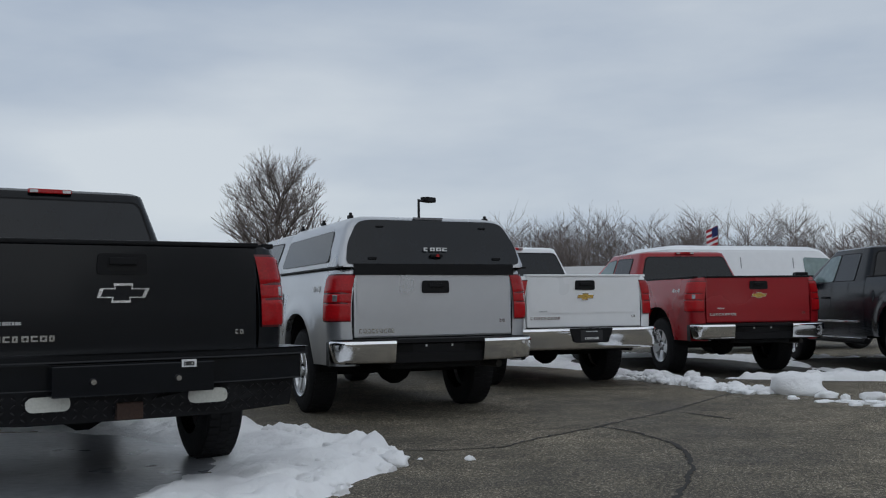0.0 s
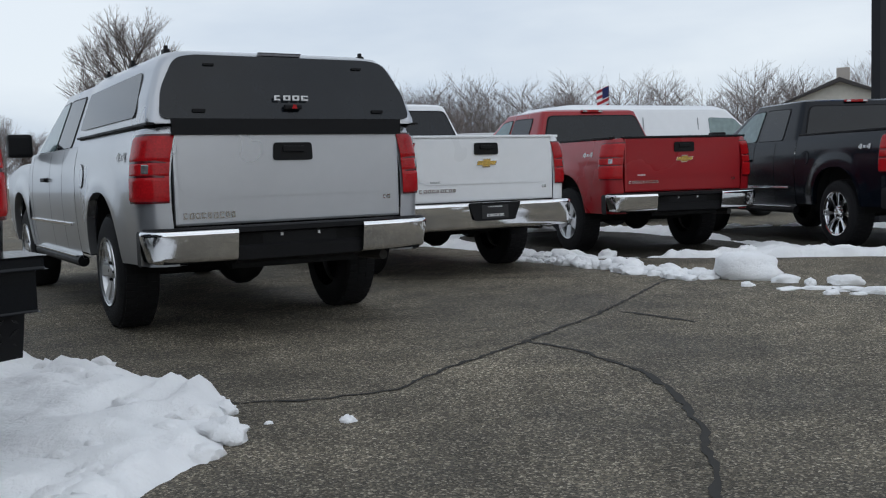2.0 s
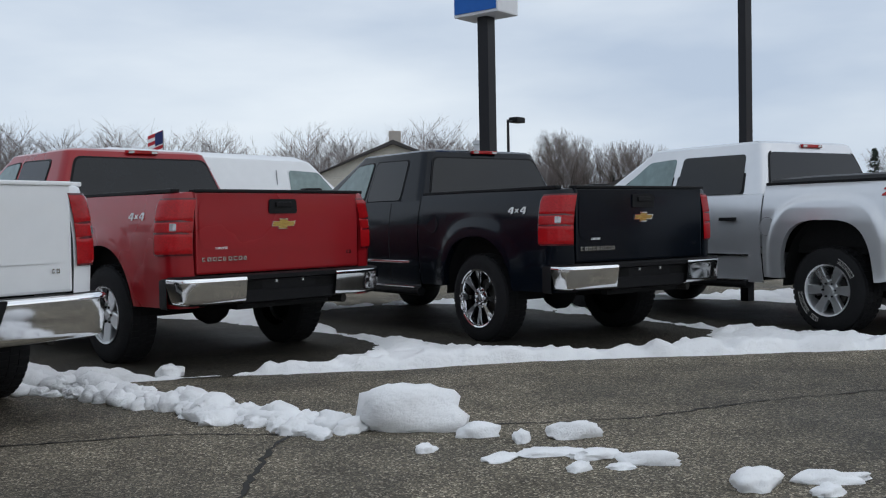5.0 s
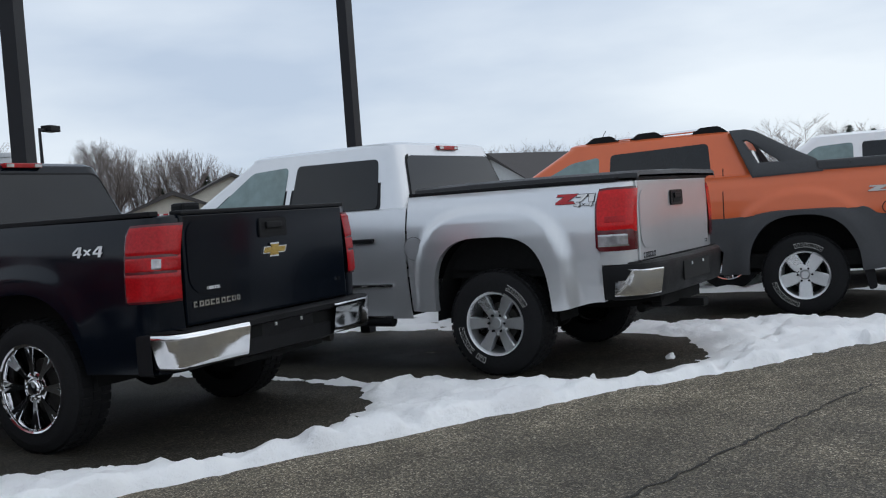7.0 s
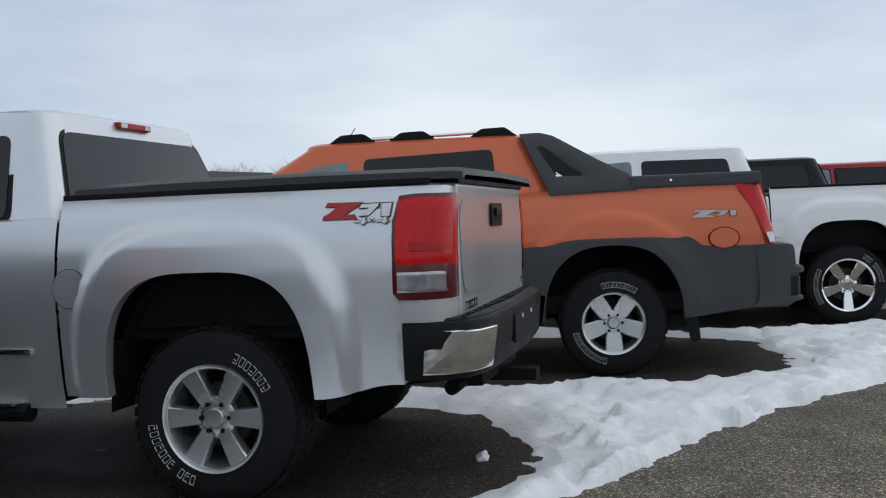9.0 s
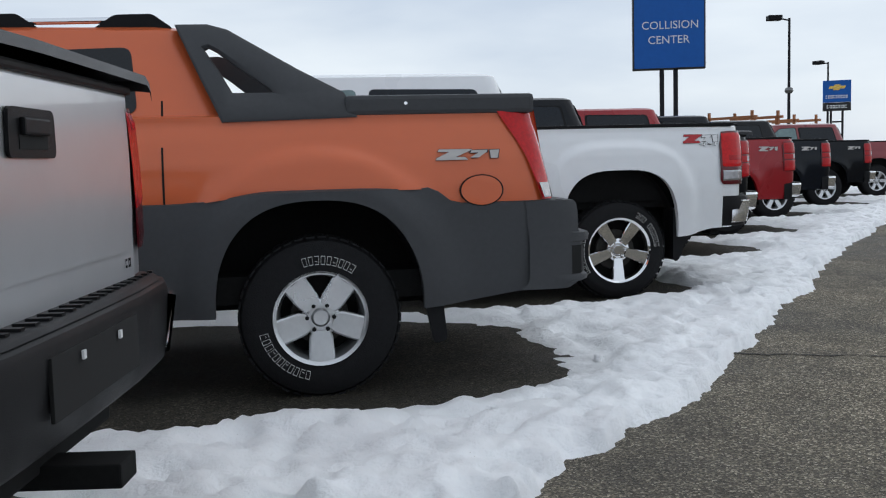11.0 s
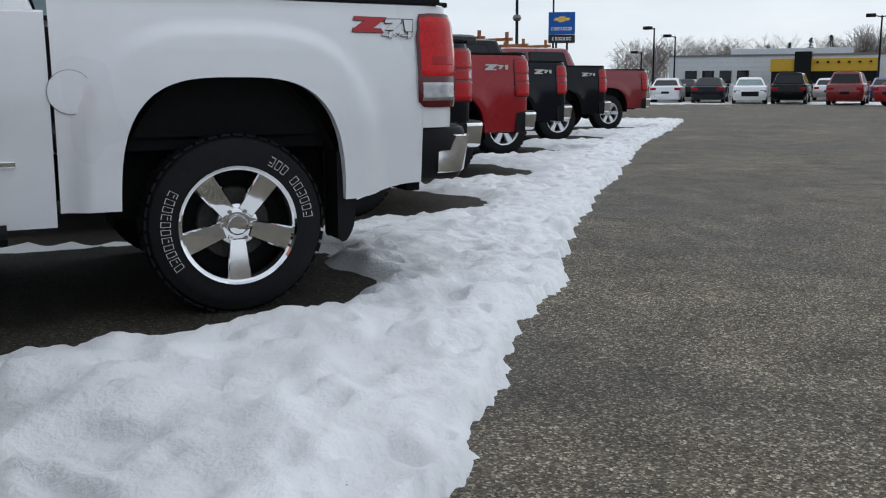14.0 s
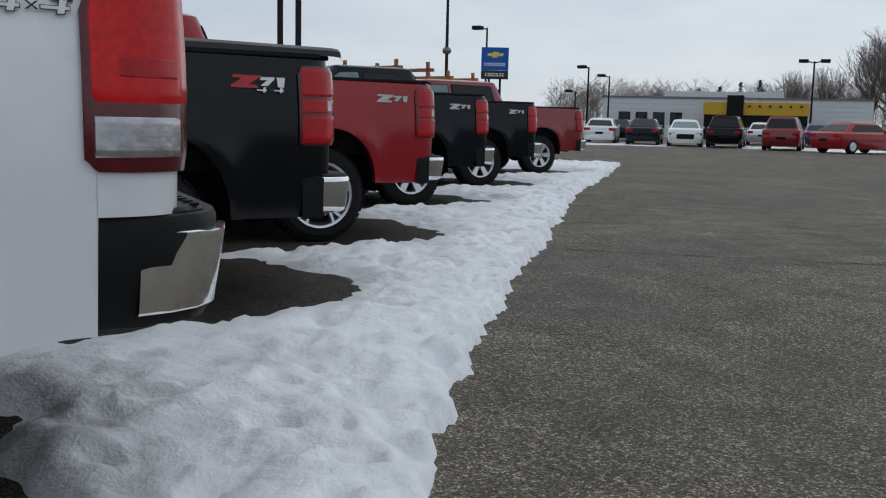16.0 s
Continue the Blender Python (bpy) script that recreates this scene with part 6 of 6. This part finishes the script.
def siding_building(name, label, x, y, turn, length, depth, height, mat, course, roof=None):
    """A long low building with lapped siding courses, roof edge and flat or gabled roof."""
    t = tagged(new(name), label, "building")
    wall = Shape()
    n = int(height / course)
    for face in range(4):
        rows = []
        for i in range(n + 1):
            for lap in (0.025, 0.0):
                z = min(height, i * course + (0.0 if lap else course * 0.96))
                o = lap if lap else 0.012
                a, b = [((-length / 2 - o, -depth / 2 - o), (length / 2 + o, -depth / 2 - o)), ((length / 2 + o, -depth / 2 - o), (length / 2 + o, depth / 2 + o)), ((length / 2 + o, depth / 2 + o), (-length / 2 - o, depth / 2 + o)), ((-length / 2 - o, depth / 2 + o), (-length / 2 - o, -depth / 2 - o))][face]
                rows.append([(*a, z), (*b, z)])
        wall.grid(rows)
    part("wall", wall, mat, t)
    if roof is None:
        part("roof", Shape().box(-length / 2 - 0.1, length / 2 + 0.1, -depth / 2 - 0.1, depth / 2 + 0.1, height, height + 0.18), GALV, t, "flat roof with a grey edge")
    else:
        e = 0.4
        sh = Shape().slab([(-length / 2 - e, -depth / 2 - e, height - 0.1), (-length / 2 - e, 0, height + roof), (-length / 2 - e, depth / 2 + e, height - 0.1), (-length / 2 - e, 0, height + roof - 0.25)], (length + 2 * e, 0, 0))
        part("roof", sh, ROOF_DARK, t, "dark shingle gable roof")
        part("gable", Shape().slab([(-length / 2 + 0.05, -depth / 2, height), (-length / 2 + 0.05, 0, height + roof - 0.2), (-length / 2 + 0.05, depth / 2, height)], (length - 0.1, 0, 0)), mat, t)
    t.matrix_basis = pose(x, y, 0, 0, 0, turn)
    return t


def thing_at(name, sh, mat, label, cat, x, y, turn=0, smooth=False, bevel=0.0):
    ob = tagged(part(name, sh, mat, None, "", smooth, bevel), label, cat)
    ob.matrix_basis = pose(x, y, 0, 0, 0, turn)
    return ob


# houses beyond
hx, hy = polar(43.6, 60, (1.2, 6.3))
h1 = siding_building("house", "cream house with a dark shingle gable roof", hx, hy, 47, 7.0, 8.0, 1.5, BEIGE, 0.2, 1.8)
part("striped_awning", Shape().box(-3.62, -3.56, -0.9, 0.9, 1.2, 2.1), FLAG_RED, h1, "red and white striped awning")
for i in range(4):
    part("awning_stripe", Shape().box(-3.66, -3.625, -0.8 + i * 0.45, -0.6 + i * 0.45, 1.2, 2.1), DECAL_WHITE, h1)
hx, hy = polar(46.6, 74, (1.2, 6.3))
siding_building("house", "tall pale house with a hipped dark roof", hx, hy, 50, 7, 6, 3.2, BEIGE, 0.2, 1.6)
hx, hy = polar(30.2, 66, (0.6, 4.5))
h3 = siding_building("house", "low house with a dark gable roof and brick chimney", hx, hy, 58, 8, 10, 3.9, BEIGE, 0.2, 2.2)
part("chimney", Shape().box(0.7, 1.3, -0.4, 0.4, 5.5, 7.1), BRICK, h3, "pale brick chimney", bevel=0.03)
hx, hy = polar(65.3, 60, (3.2, 9))
siding_building("house", "grey house seen over the bed cover", hx, hy, -20, 7, 7, 2.4, SIDING, 0.2, 2.0)
thing_at("storage_tank", Shape().lathe([(0, 0.7), (6.3, 0.7), (6.35, 0.76), (6.6, 0.76), (6.65, 0)], 20, "z"), SIDING, "pale round tank behind the building", "tank", *polar(35.3, 70, (0.6, 4.5)))
mon = tagged(new("monument_sign"), "low white roadside sign with dark lettering", "sign")
part("face", Shape().box(-2.0, 2.0, -0.12, 0.12, 0.9, 3.1), SIGN_WHITE, mon, bevel=0.02)
part("post", Shape().box(-1.6, -1.4, -0.1, 0.1, 0, 1.0), GALV, mon)
part("post", Shape().box(1.4, 1.6, -0.1, 0.1, 0, 1.0), GALV, mon)
part("emblem", Shape().lathe([(0, 0.0), (0, 0.3), (0.02, 0.3), (0.02, 0)], 14, "z"), SIGN_BLACK, mon).matrix_basis = pose(-1.0, -0.125, 2.2, 90)
part("letters", placed(text_shape("WEST RIDGE", 0.52, 0.02), pose(-0.6, -0.13, 2.3)), SIGN_BLACK, mon)
mon.matrix_basis = pose(*polar(8.3, 54), 0, 0, 0, -8)


# ---- cargo van ----
def cargo_van():
    t = tagged(new("cargo_van"), "plain white cargo van parked behind the red truck", "van")
    rows = []
    for z, w, y0, y1 in ((0.45, 0.98, -2.7, 2.75), (0.7, 1.0, -2.75, 2.85), (1.15, 1.0, -2.75, 2.75), (1.25, 0.98, -2.74, 1.95), (1.75, 0.90, -2.70, 1.25), (2.0, 0.82, -2.66, 0.98), (2.08, 0.68, -2.5, 0.8), (2.11, 0.35, -2.2, 0.5)):
        rows.append([(x, y, z) for x, y in rounded([(-w, y0), (w, y0), (w, y1), (-w, y1)], 0.12, 4)])
    sh = Shape().grid(rows, closed=True)
    sh.add(rows[-1], [tuple(range(len(rows[-1])))])
    part("body", sh, PAINT_WHITE, t, smooth=True)
    for s in (-1, 1):
        part("front_window", Shape().slab([(s * (lerp(0.98, 0.88, (z - 1.25) / 0.6) + 0.006), y, z) for y, z in rounded([(0.42, 1.30), (1.62, 1.30), (1.05, 1.84), (0.42, 1.86)], 0.06)], (s * 0.004, 0, 0)), GLASS_LIGHT, t, "green side window")
        for y in (-1.1, 0.15):
            part("panel_line", Shape().slab([(s * 1.004, y, 0.7), (s * 1.004, y + 0.02, 0.7), (s * 0.895, y + 0.02, 1.85), (s * 0.895, y, 1.85)], (s * 0.003, 0, 0)), DECAL_GREY, t)
        part("mirror", Shape().box(*sorted((s * 1.0, s * 1.2)), 1.40, 1.55, 1.22, 1.50), PLASTIC, t, bevel=0.03)
        for y in (-1.7, 1.75):
            wheel(t, s, y, "six", 0.37, 0.25, detail=False)
    part("windscreen", Shape().slab([(x, lerp(1.95, 1.25, (z - 1.25) / 0.5) + 0.01, z) for x, z in rounded([(-0.85, 1.28), (0.85, 1.28), (0.76, 1.78), (-0.76, 1.78)], 0.06)], (0, 0.005, 0.004)), GLASS, t)
    return t


cargo_van().matrix_basis = pose(6.85, 21.2, 0, 0, 0, -70) @ Matrix.Diagonal((1.05, 1.05, 1.05, 1))


# ---- tall posts and signs ----
def pole_thing(name, label, x, y, h, r, mat=POLE_BROWN, square=False):
    t = tagged(new(name), label, "pole")
    part("post", Shape().box(-r, r, -r, r, 0, h) if square else Shape().tube((0, 0, 0), (0, 0, h), r, r * 0.8, 14), mat, t)
    t.matrix_basis = pose(x, y, 0)
    return t


px, py = 9.05, 17.14
p1 = pole_thing("sign_pole", "tall dark steel pole carrying a blue dealer sign", px, py, 8.0, 0.085, square=True)
box = part("sign_box", Shape().box(-0.37, 0.37, -0.24, 0.24, 3.88, 6.1), SIGN_WHITE, p1, "white-edged sign cabinet", bevel=0.02)
part("sign_face", Shape().box(-0.345, 0.345, -0.255, -0.243, 3.92, 6.06), SIGN_BLUE, box, "blue sign face")
p1.matrix_basis = pose(px, py, 0, 0, 0, -72)
p2 = pole_thing("lamp_pole", "tall dark square lamp pole behind the silver truck", 11.36, 14.67, 9.0, 0.060, square=True)


def lamp_post(x, y, h, heads=1, label="slim grey street lamp post", ball=None):
    t = tagged(new("street_lamp"), label, "lamp post", "lamp posts round the lot")
    part("post", Shape().tube((0, 0, 0), (0, 0, h), 0.09, 0.055, 8), POLE_BROWN, t)
    for k in range(heads):
        s = 1 if k == 0 else -1
        arm = part("arm", Shape().tube((0, 0, h - 0.1), (s * 0.7, 0, h + 0.05), 0.04, n=6), POLE_BROWN, t)
        part("lamp_head", Shape().box(s * 0.7 - 0.32, s * 0.7 + 0.32, -0.22, 0.22, h - 0.10, h + 0.14), PLASTIC, arm, "dark lamp head", bevel=0.04)
    if ball:
        part("flood_lamp", Shape().lathe([(ball - 0.17, 0.0), (ball - 0.12, 0.15), (ball, 0.2), (ball + 0.12, 0.15), (ball + 0.17, 0.0)], 12, "z"), GALV, t, "round floodlamp cluster", smooth=True)
    t.matrix_basis = pose(x, y, 0, 0, 0, random.Random(int(x * 10)).uniform(0, 90))


E16 = (13.46, 7.25)
for az, d, el, heads, ball in ((112.1, 42, 8.5, 1, 4.06), (114.4, 62, 5.4, 1, None), (120.3, 74, 3.3, 1, None), (121.5, 84, 2.8, 1, None), (132.5, 72, 3.7, 2, None), (119.6, 95, 1.9, 1, None), (129.3, 110, 1.9, 1, None)):
    x, y = polar(az, d, E16)
    lamp_post(x, y, 1.04 + d * math.tan(radians(el)), heads, ball=1.04 + d * math.tan(radians(ball)) if ball else None)
lamp_post(*polar(-1.4, 45), 6.0, 1)
x, y = polar(36.4, 44, (0.6, 4.5))
lamp_post(x, y, 5.4, 1)

# collision centre sign
cc = tagged(new("collision_sign"), "blue sign on two dark posts with white lettering", "sign")
part("cabinet", Shape().box(-1.16, 1.16, -0.16, 0.16, 3.25, 5.60), SIGN_BLACK, cc, "dark sign cabinet", bevel=0.02)
part("face", Shape().box(-1.11, 1.11, -0.175, -0.163, 3.30, 5.55), SIGN_BLUE, cc, "blue sign face")
part("letters", placed(text_shape("COLLISION", 0.36, 0.01), pose(-0.88, -0.178, 4.55)), SIGN_WHITE, cc, "white letters")
part("letters", placed(text_shape("CENTER", 0.36, 0.01), pose(-0.68, -0.178, 4.08)), SIGN_WHITE, cc, "white letters")
for x in (-0.22, 0.22):
    part("post", Shape().box(x - 0.07, x + 0.07, -0.07, 0.07, -1.1, 3.3), POLE_BROWN, cc)
part("rear_post", Shape().box(0.2, 0.30, 0.3, 0.4, -1.1, 11.0), POLE_BROWN, cc)
x, y = polar(105.5, 26.0, (6.44, 10.02))
cc.matrix_basis = pose(x, y, 0.82, 0, 0, -100) @ Matrix.Diagonal((0.75, 0.75, 0.75, 1))

# dealer sign far down the lot
ds = tagged(new("dealer_sign"), "blue dealer sign with a gold badge above a black panel", "sign")
part("upper_face", Shape().box(-0.85, 0.85, -0.15, 0.15, 4.30, 5.70), SIGN_BLUE, ds, "blue panel", bevel=0.02)
part("lower_face", Shape().box(-0.85, 0.85, -0.15, 0.15, 3.75, 4.28), SIGN_BLACK, ds, "black panel", bevel=0.02)
part("badge", bow_tie(0, -0.155, 5.25, 1.1, 0.36), GOLD, ds, "gold badge")
marks("upper_mark", -0.68, 0.68, -0.155, 4.55, 0.2, 9, SIGN_WHITE, ds)
marks("lower_mark", -0.62, 0.62, -0.155, 3.92, 0.2, 7, SIGN_WHITE, ds)
for x in (-0.35, 0.35):
    part("post", Shape().box(x - 0.07, x + 0.07, -0.07, 0.07, 0, 3.8), POLE_BROWN, ds)
part("brace", Shape().box(-0.35, 0.35, -0.04, 0.04, 3.0, 3.1), POLE_BROWN, ds)
x, y = polar(114.9, 62, E16)
ds.matrix_basis = pose(x, y, 0, 0, 0, -115)

# ---- far buildings ----
x, y = polar(128.4, 100, E16)
far = siding_building("far_building", "long white flat-roofed building beyond the far cars", x, y, -128, 24, 10, 3.7, SIDING, 0.45)
part("roof_unit", Shape().box(-6.5, 4.5, -2.0, 3.0, 3.85, 4.5), SIDING, far, "pale upper roof section", bevel=0.03)
for i in range(4):
    part("wall_window", Shape().box(-10.5 + i * 1.6, -9.4 + i * 1.6, -5.08, -5.02, 1.2, 2.4), GLASS, far)
x, y = polar(129.6, 90, E16)
yel = tagged(new("yellow_shopfront"), "yellow shopfront with a row of dark windows", "building")
part("facade", Shape().box(-4.4, 4.4, -0.5, 3, 2.2, 3.3), YELLOW, yel, "yellow fascia", bevel=0.02)
part("lower_wall", Shape().box(-4.3, 4.3, -0.4, 3, 0, 2.22), PLASTIC, yel, "dark shopfront")
part("entrance_block", Shape().box(-2.4, -1.0, -0.8, 2, 0, 3.9), PLASTIC, yel, "dark entrance block", bevel=0.03)
for i in range(6):
    part("fascia_lamp", Shape().box(-0.6 + i * 0.85, -0.4 + i * 0.85, -0.7, -0.5, 2.9, 3.05), PLASTIC, yel)
yel.matrix_basis = pose(x, y, 0, 0, 0, -130)


# ---- far cars ----
def far_car(label, colour, az, dist, turn, kind="sedan", front=False, origin=E16):
    """A car seen from afar; y ahead."""
    t = tagged(new("parked_car"), label, "car", "cars parked across the lot")
    tall = 1.46 if kind == "sedan" else 1.68
    L = 2.35
    rows = []
    hood = 0.98 if kind == "sedan" else 1.08
    for z, w, y0, y1 in ((0.22, 0.84, -L + 0.1, L - 0.12), (0.42, 0.91, -L, L), (0.70, 0.92, -L, L - 0.02), (hood - 0.06, 0.90, -L + 0.04, L - 0.16), (hood, 0.84, -L + 0.12, L - 0.4)):
        rows.append([(x, y, z) for x, y in rounded([(-w, y0), (w, y0), (w, y1), (-w, y1)], 0.28, 4)])
    sh = Shape().grid(rows, closed=True)
    sh.add(rows[-1], [tuple(range(len(rows[-1])))])
    part("body", sh, colour, t, smooth=True)
    rb, rf = (-1.95, 1.2) if kind == "sedan" else (-2.2, 1.25)
    rows = []
    for k, z, w in ((0, hood - 0.02, 0.82), (0.8, tall - 0.10, 0.64), (0.95, tall - 0.03, 0.58), (1.0, tall, 0.42)):
        y0, y1 = rb + (0.75 if kind == "sedan" else 0.30) * k, rf - 0.85 * k
        rows.append([(x, y, z) for x, y in rounded([(-w, y0), (w, y0), (w, y1), (-w, y1)], 0.12, 3)])
    sh = Shape().grid(rows, closed=True)
    sh.add(rows[-1], [tuple(range(len(rows[-1])))])
    part("cabin", sh, colour, t, smooth=True)
    zt = tall - 0.13
    f = lambda z: (z - hood + 0.02) / (tall - 0.10 - hood + 0.02) * 0.8
    part("rear_window", Shape().slab([(x, rb + (0.75 if kind == "sedan" else 0.30) * f(z) - 0.008, z) for x, z in rounded([(-0.70, hood + 0.04), (0.70, hood + 0.04), (0.56, zt), (-0.56, zt)], 0.06)], (0, -0.004, 0.002)), GLASS, t)
    part("windscreen", Shape().slab([(x, rf - 0.85 * f(z) + 0.008, z) for x, z in rounded([(-0.72, hood + 0.03), (0.72, hood + 0.03), (0.57, zt), (-0.57, zt)], 0.06)], (0, 0.004, 0.002)), GLASS_LIGHT if front else GLASS, t)
    for s in (-1, 1):
        part("side_window", Shape().slab([(s * (lerp(0.82, 0.64, f(z) / 0.8) + 0.008), y, z) for y, z in rounded([(rb + 0.5, hood + 0.05), (rf - 0.35, hood + 0.05), (rf - 0.75, zt), (rb + 0.85, zt)], 0.08)], (s * 0.004, 0, 0)), GLASS, t)
        part("tail_lamp", Shape().box(*sorted((s * 0.52, s * 0.86)), -L + 0.0, -L + 0.16, 0.74, 0.90), LAMP_RED, t, bevel=0.03)
        part("head_lamp", Shape().box(*sorted((s * 0.50, s * 0.84)), L - 0.2, L - 0.03, 0.62, 0.76), LAMP_CLEAR, t, bevel=0.03)
        for y in (-1.42, 1.42):
            tyre = part("wheel", Shape().lathe([(s * 0.0, 0.0), (s * 0.0, 0.31), (-s * 0.05, 0.335), (-s * 0.2, 0.335), (-s * 0.22, 0.0)], 18, "x", (s * 0.92, y, 0.335)), RUBBER, t, smooth=True)
            part("rim", Shape().lathe([(s * 0.006, 0.0), (s * 0.006, 0.21), (-s * 0.01, 0.22)], 16, "x", (s * 0.92, y, 0.335)), ALLOY, tyre, smooth=True)
        part("mirror", Shape().box(*sorted((s * 0.86, s * 1.0)), 0.62, 0.76, hood - 0.02, hood + 0.12), colour, t, bevel=0.02)
    part("grille", Shape().box(-0.45, 0.45, L - 0.06, L + 0.005, 0.42, 0.68), PLASTIC, t, bevel=0.02)
    part("number_plate", Shape().box(-0.22, 0.22, -L - 0.01, -L + 0.01, 0.55, 0.68), PLASTIC, t)
    x, y = polar(az, dist, origin)
    t.matrix_basis = pose(x, y, 0, 0, 0, turn)


for label, colour, az, dist, turn, kind, front in (
        ("silver saloon car parked rear outwards", PAINT_SILVER, 121.2, 58, -125, "sedan", False),
        ("dark saloon car parked rear outwards", PAINT_NAVY, 123.65, 57, -128, "sedan", False),
        ("white saloon car facing the lot", PAINT_WHITE, 125.85, 55, 55, "sedan", True),
        ("dark utility car parked rear outwards", PAINT_BLACK, 128.15, 55, -132, "suv", False),
        ("dark red utility car parked rear outwards", PAINT_DARKRED, 131.2, 53, -135, "suv", False),
        ("red saloon car parked at a slant", PAINT_RED, 135.0, 50, -175, "sedan", False),
        ("dark red saloon car at the end of the row", PAINT_DARKRED, 139.0, 46, -170, "sedan", False),
        ("blue saloon car in the second line", PAINT_BLUE, 132.9, 66, -130, "sedan", False),
        ("grey saloon car in the second line", PAINT_SILVER, 130.0, 68, -130, "sedan", False),
        ("dark saloon car in the second line", PAINT_NAVY, 122.3, 70, -130, "sedan", False),
        ("silver saloon car in the second line", PAINT_SILVER, 134.6, 66, -130, "sedan", False),
        ("dark utility car in the second line", PAINT_NAVY, 136.8, 64, -130, "suv", False)):
    far_car(label, colour, az, dist, turn, kind, front)
strip = Shape()
for i in range(60):
    az0, az1 = 119 + i * 0.4, 119 + (i + 1) * 0.4
    d = 52.5 + 1.2 * noise.noise((i * 0.4, 0, 0)) - max(0, i - 30) * 0.18
    a, b, c, e = polar(az0, d, E16), polar(az1, d, E16), polar(az1, d + 5, E16), polar(az0, d + 5, E16)
    strip.add([(*a, 0.004), (*b, 0.004), (*c, 0.06), (*e, 0.06)], [(0, 1, 2, 3)])
tagged(part("far_snow_strip", strip, SNOW), "thin strip of snow before the far cars", "snow", kind="stuff")

# small flag on the red truck's far side, ladder racks down the row
fl = tagged(new("small_flag"), "small striped flag on a thin staff", "flag")
part("staff", Shape().tube((0, 0, 0), (0, 0, 3.55), 0.012, n=6), GALV, fl)
for i in range(7):
    z0 = 2.86 + i * 0.085
    part("stripe", Shape().grid([[(0.0, 0, z0 + 0.10), (-0.18, 0.03, z0 + 0.02), (-0.36, -0.02, z0 - 0.06)], [(0.0, 0, z0 + 0.185), (-0.18, 0.03, z0 + 0.105), (-0.36, -0.02, z0 + 0.025)]]), FLAG_RED if i % 2 == 0 else SIGN_WHITE, fl)
part("canton", Shape().grid([[(0.0, -0.004, 3.24), (-0.10, 0.012, 3.20), (-0.19, 0.024, 3.16)], [(0.0, -0.004, 3.54), (-0.10, 0.012, 3.50), (-0.19, 0.024, 3.46)]]), FLAG_BLUE, fl)
fl.matrix_basis = pose(*polar(17.4, 24, (0.6, 4.5)), 0, 0, 0, -15) @ Matrix.Diagonal((0.9, 0.9, 0.9, 1))
for az, d in ((109.4, 28), (111.6, 32)):
    rk = tagged(new("ladder_rack"), "orange-brown ladder rack on a work truck", "rack", "ladder racks")
    for x in (-0.7, 0.7):
        for y in (-0.5, 0.5):
            part("upright", Shape().box(x - 0.03, x + 0.03, y - 0.03, y + 0.03, 0, 2.25), RUST_WOOD, rk)
    for y in (-0.5, 0.5):
        part("crossbar", Shape().box(-0.85, 0.85, y - 0.03, y + 0.03, 2.05, 2.12), RUST_WOOD, rk)
    rk.matrix_basis = pose(*polar(az, d, (6.44, 10.02)), 0, 0, 0, 30)
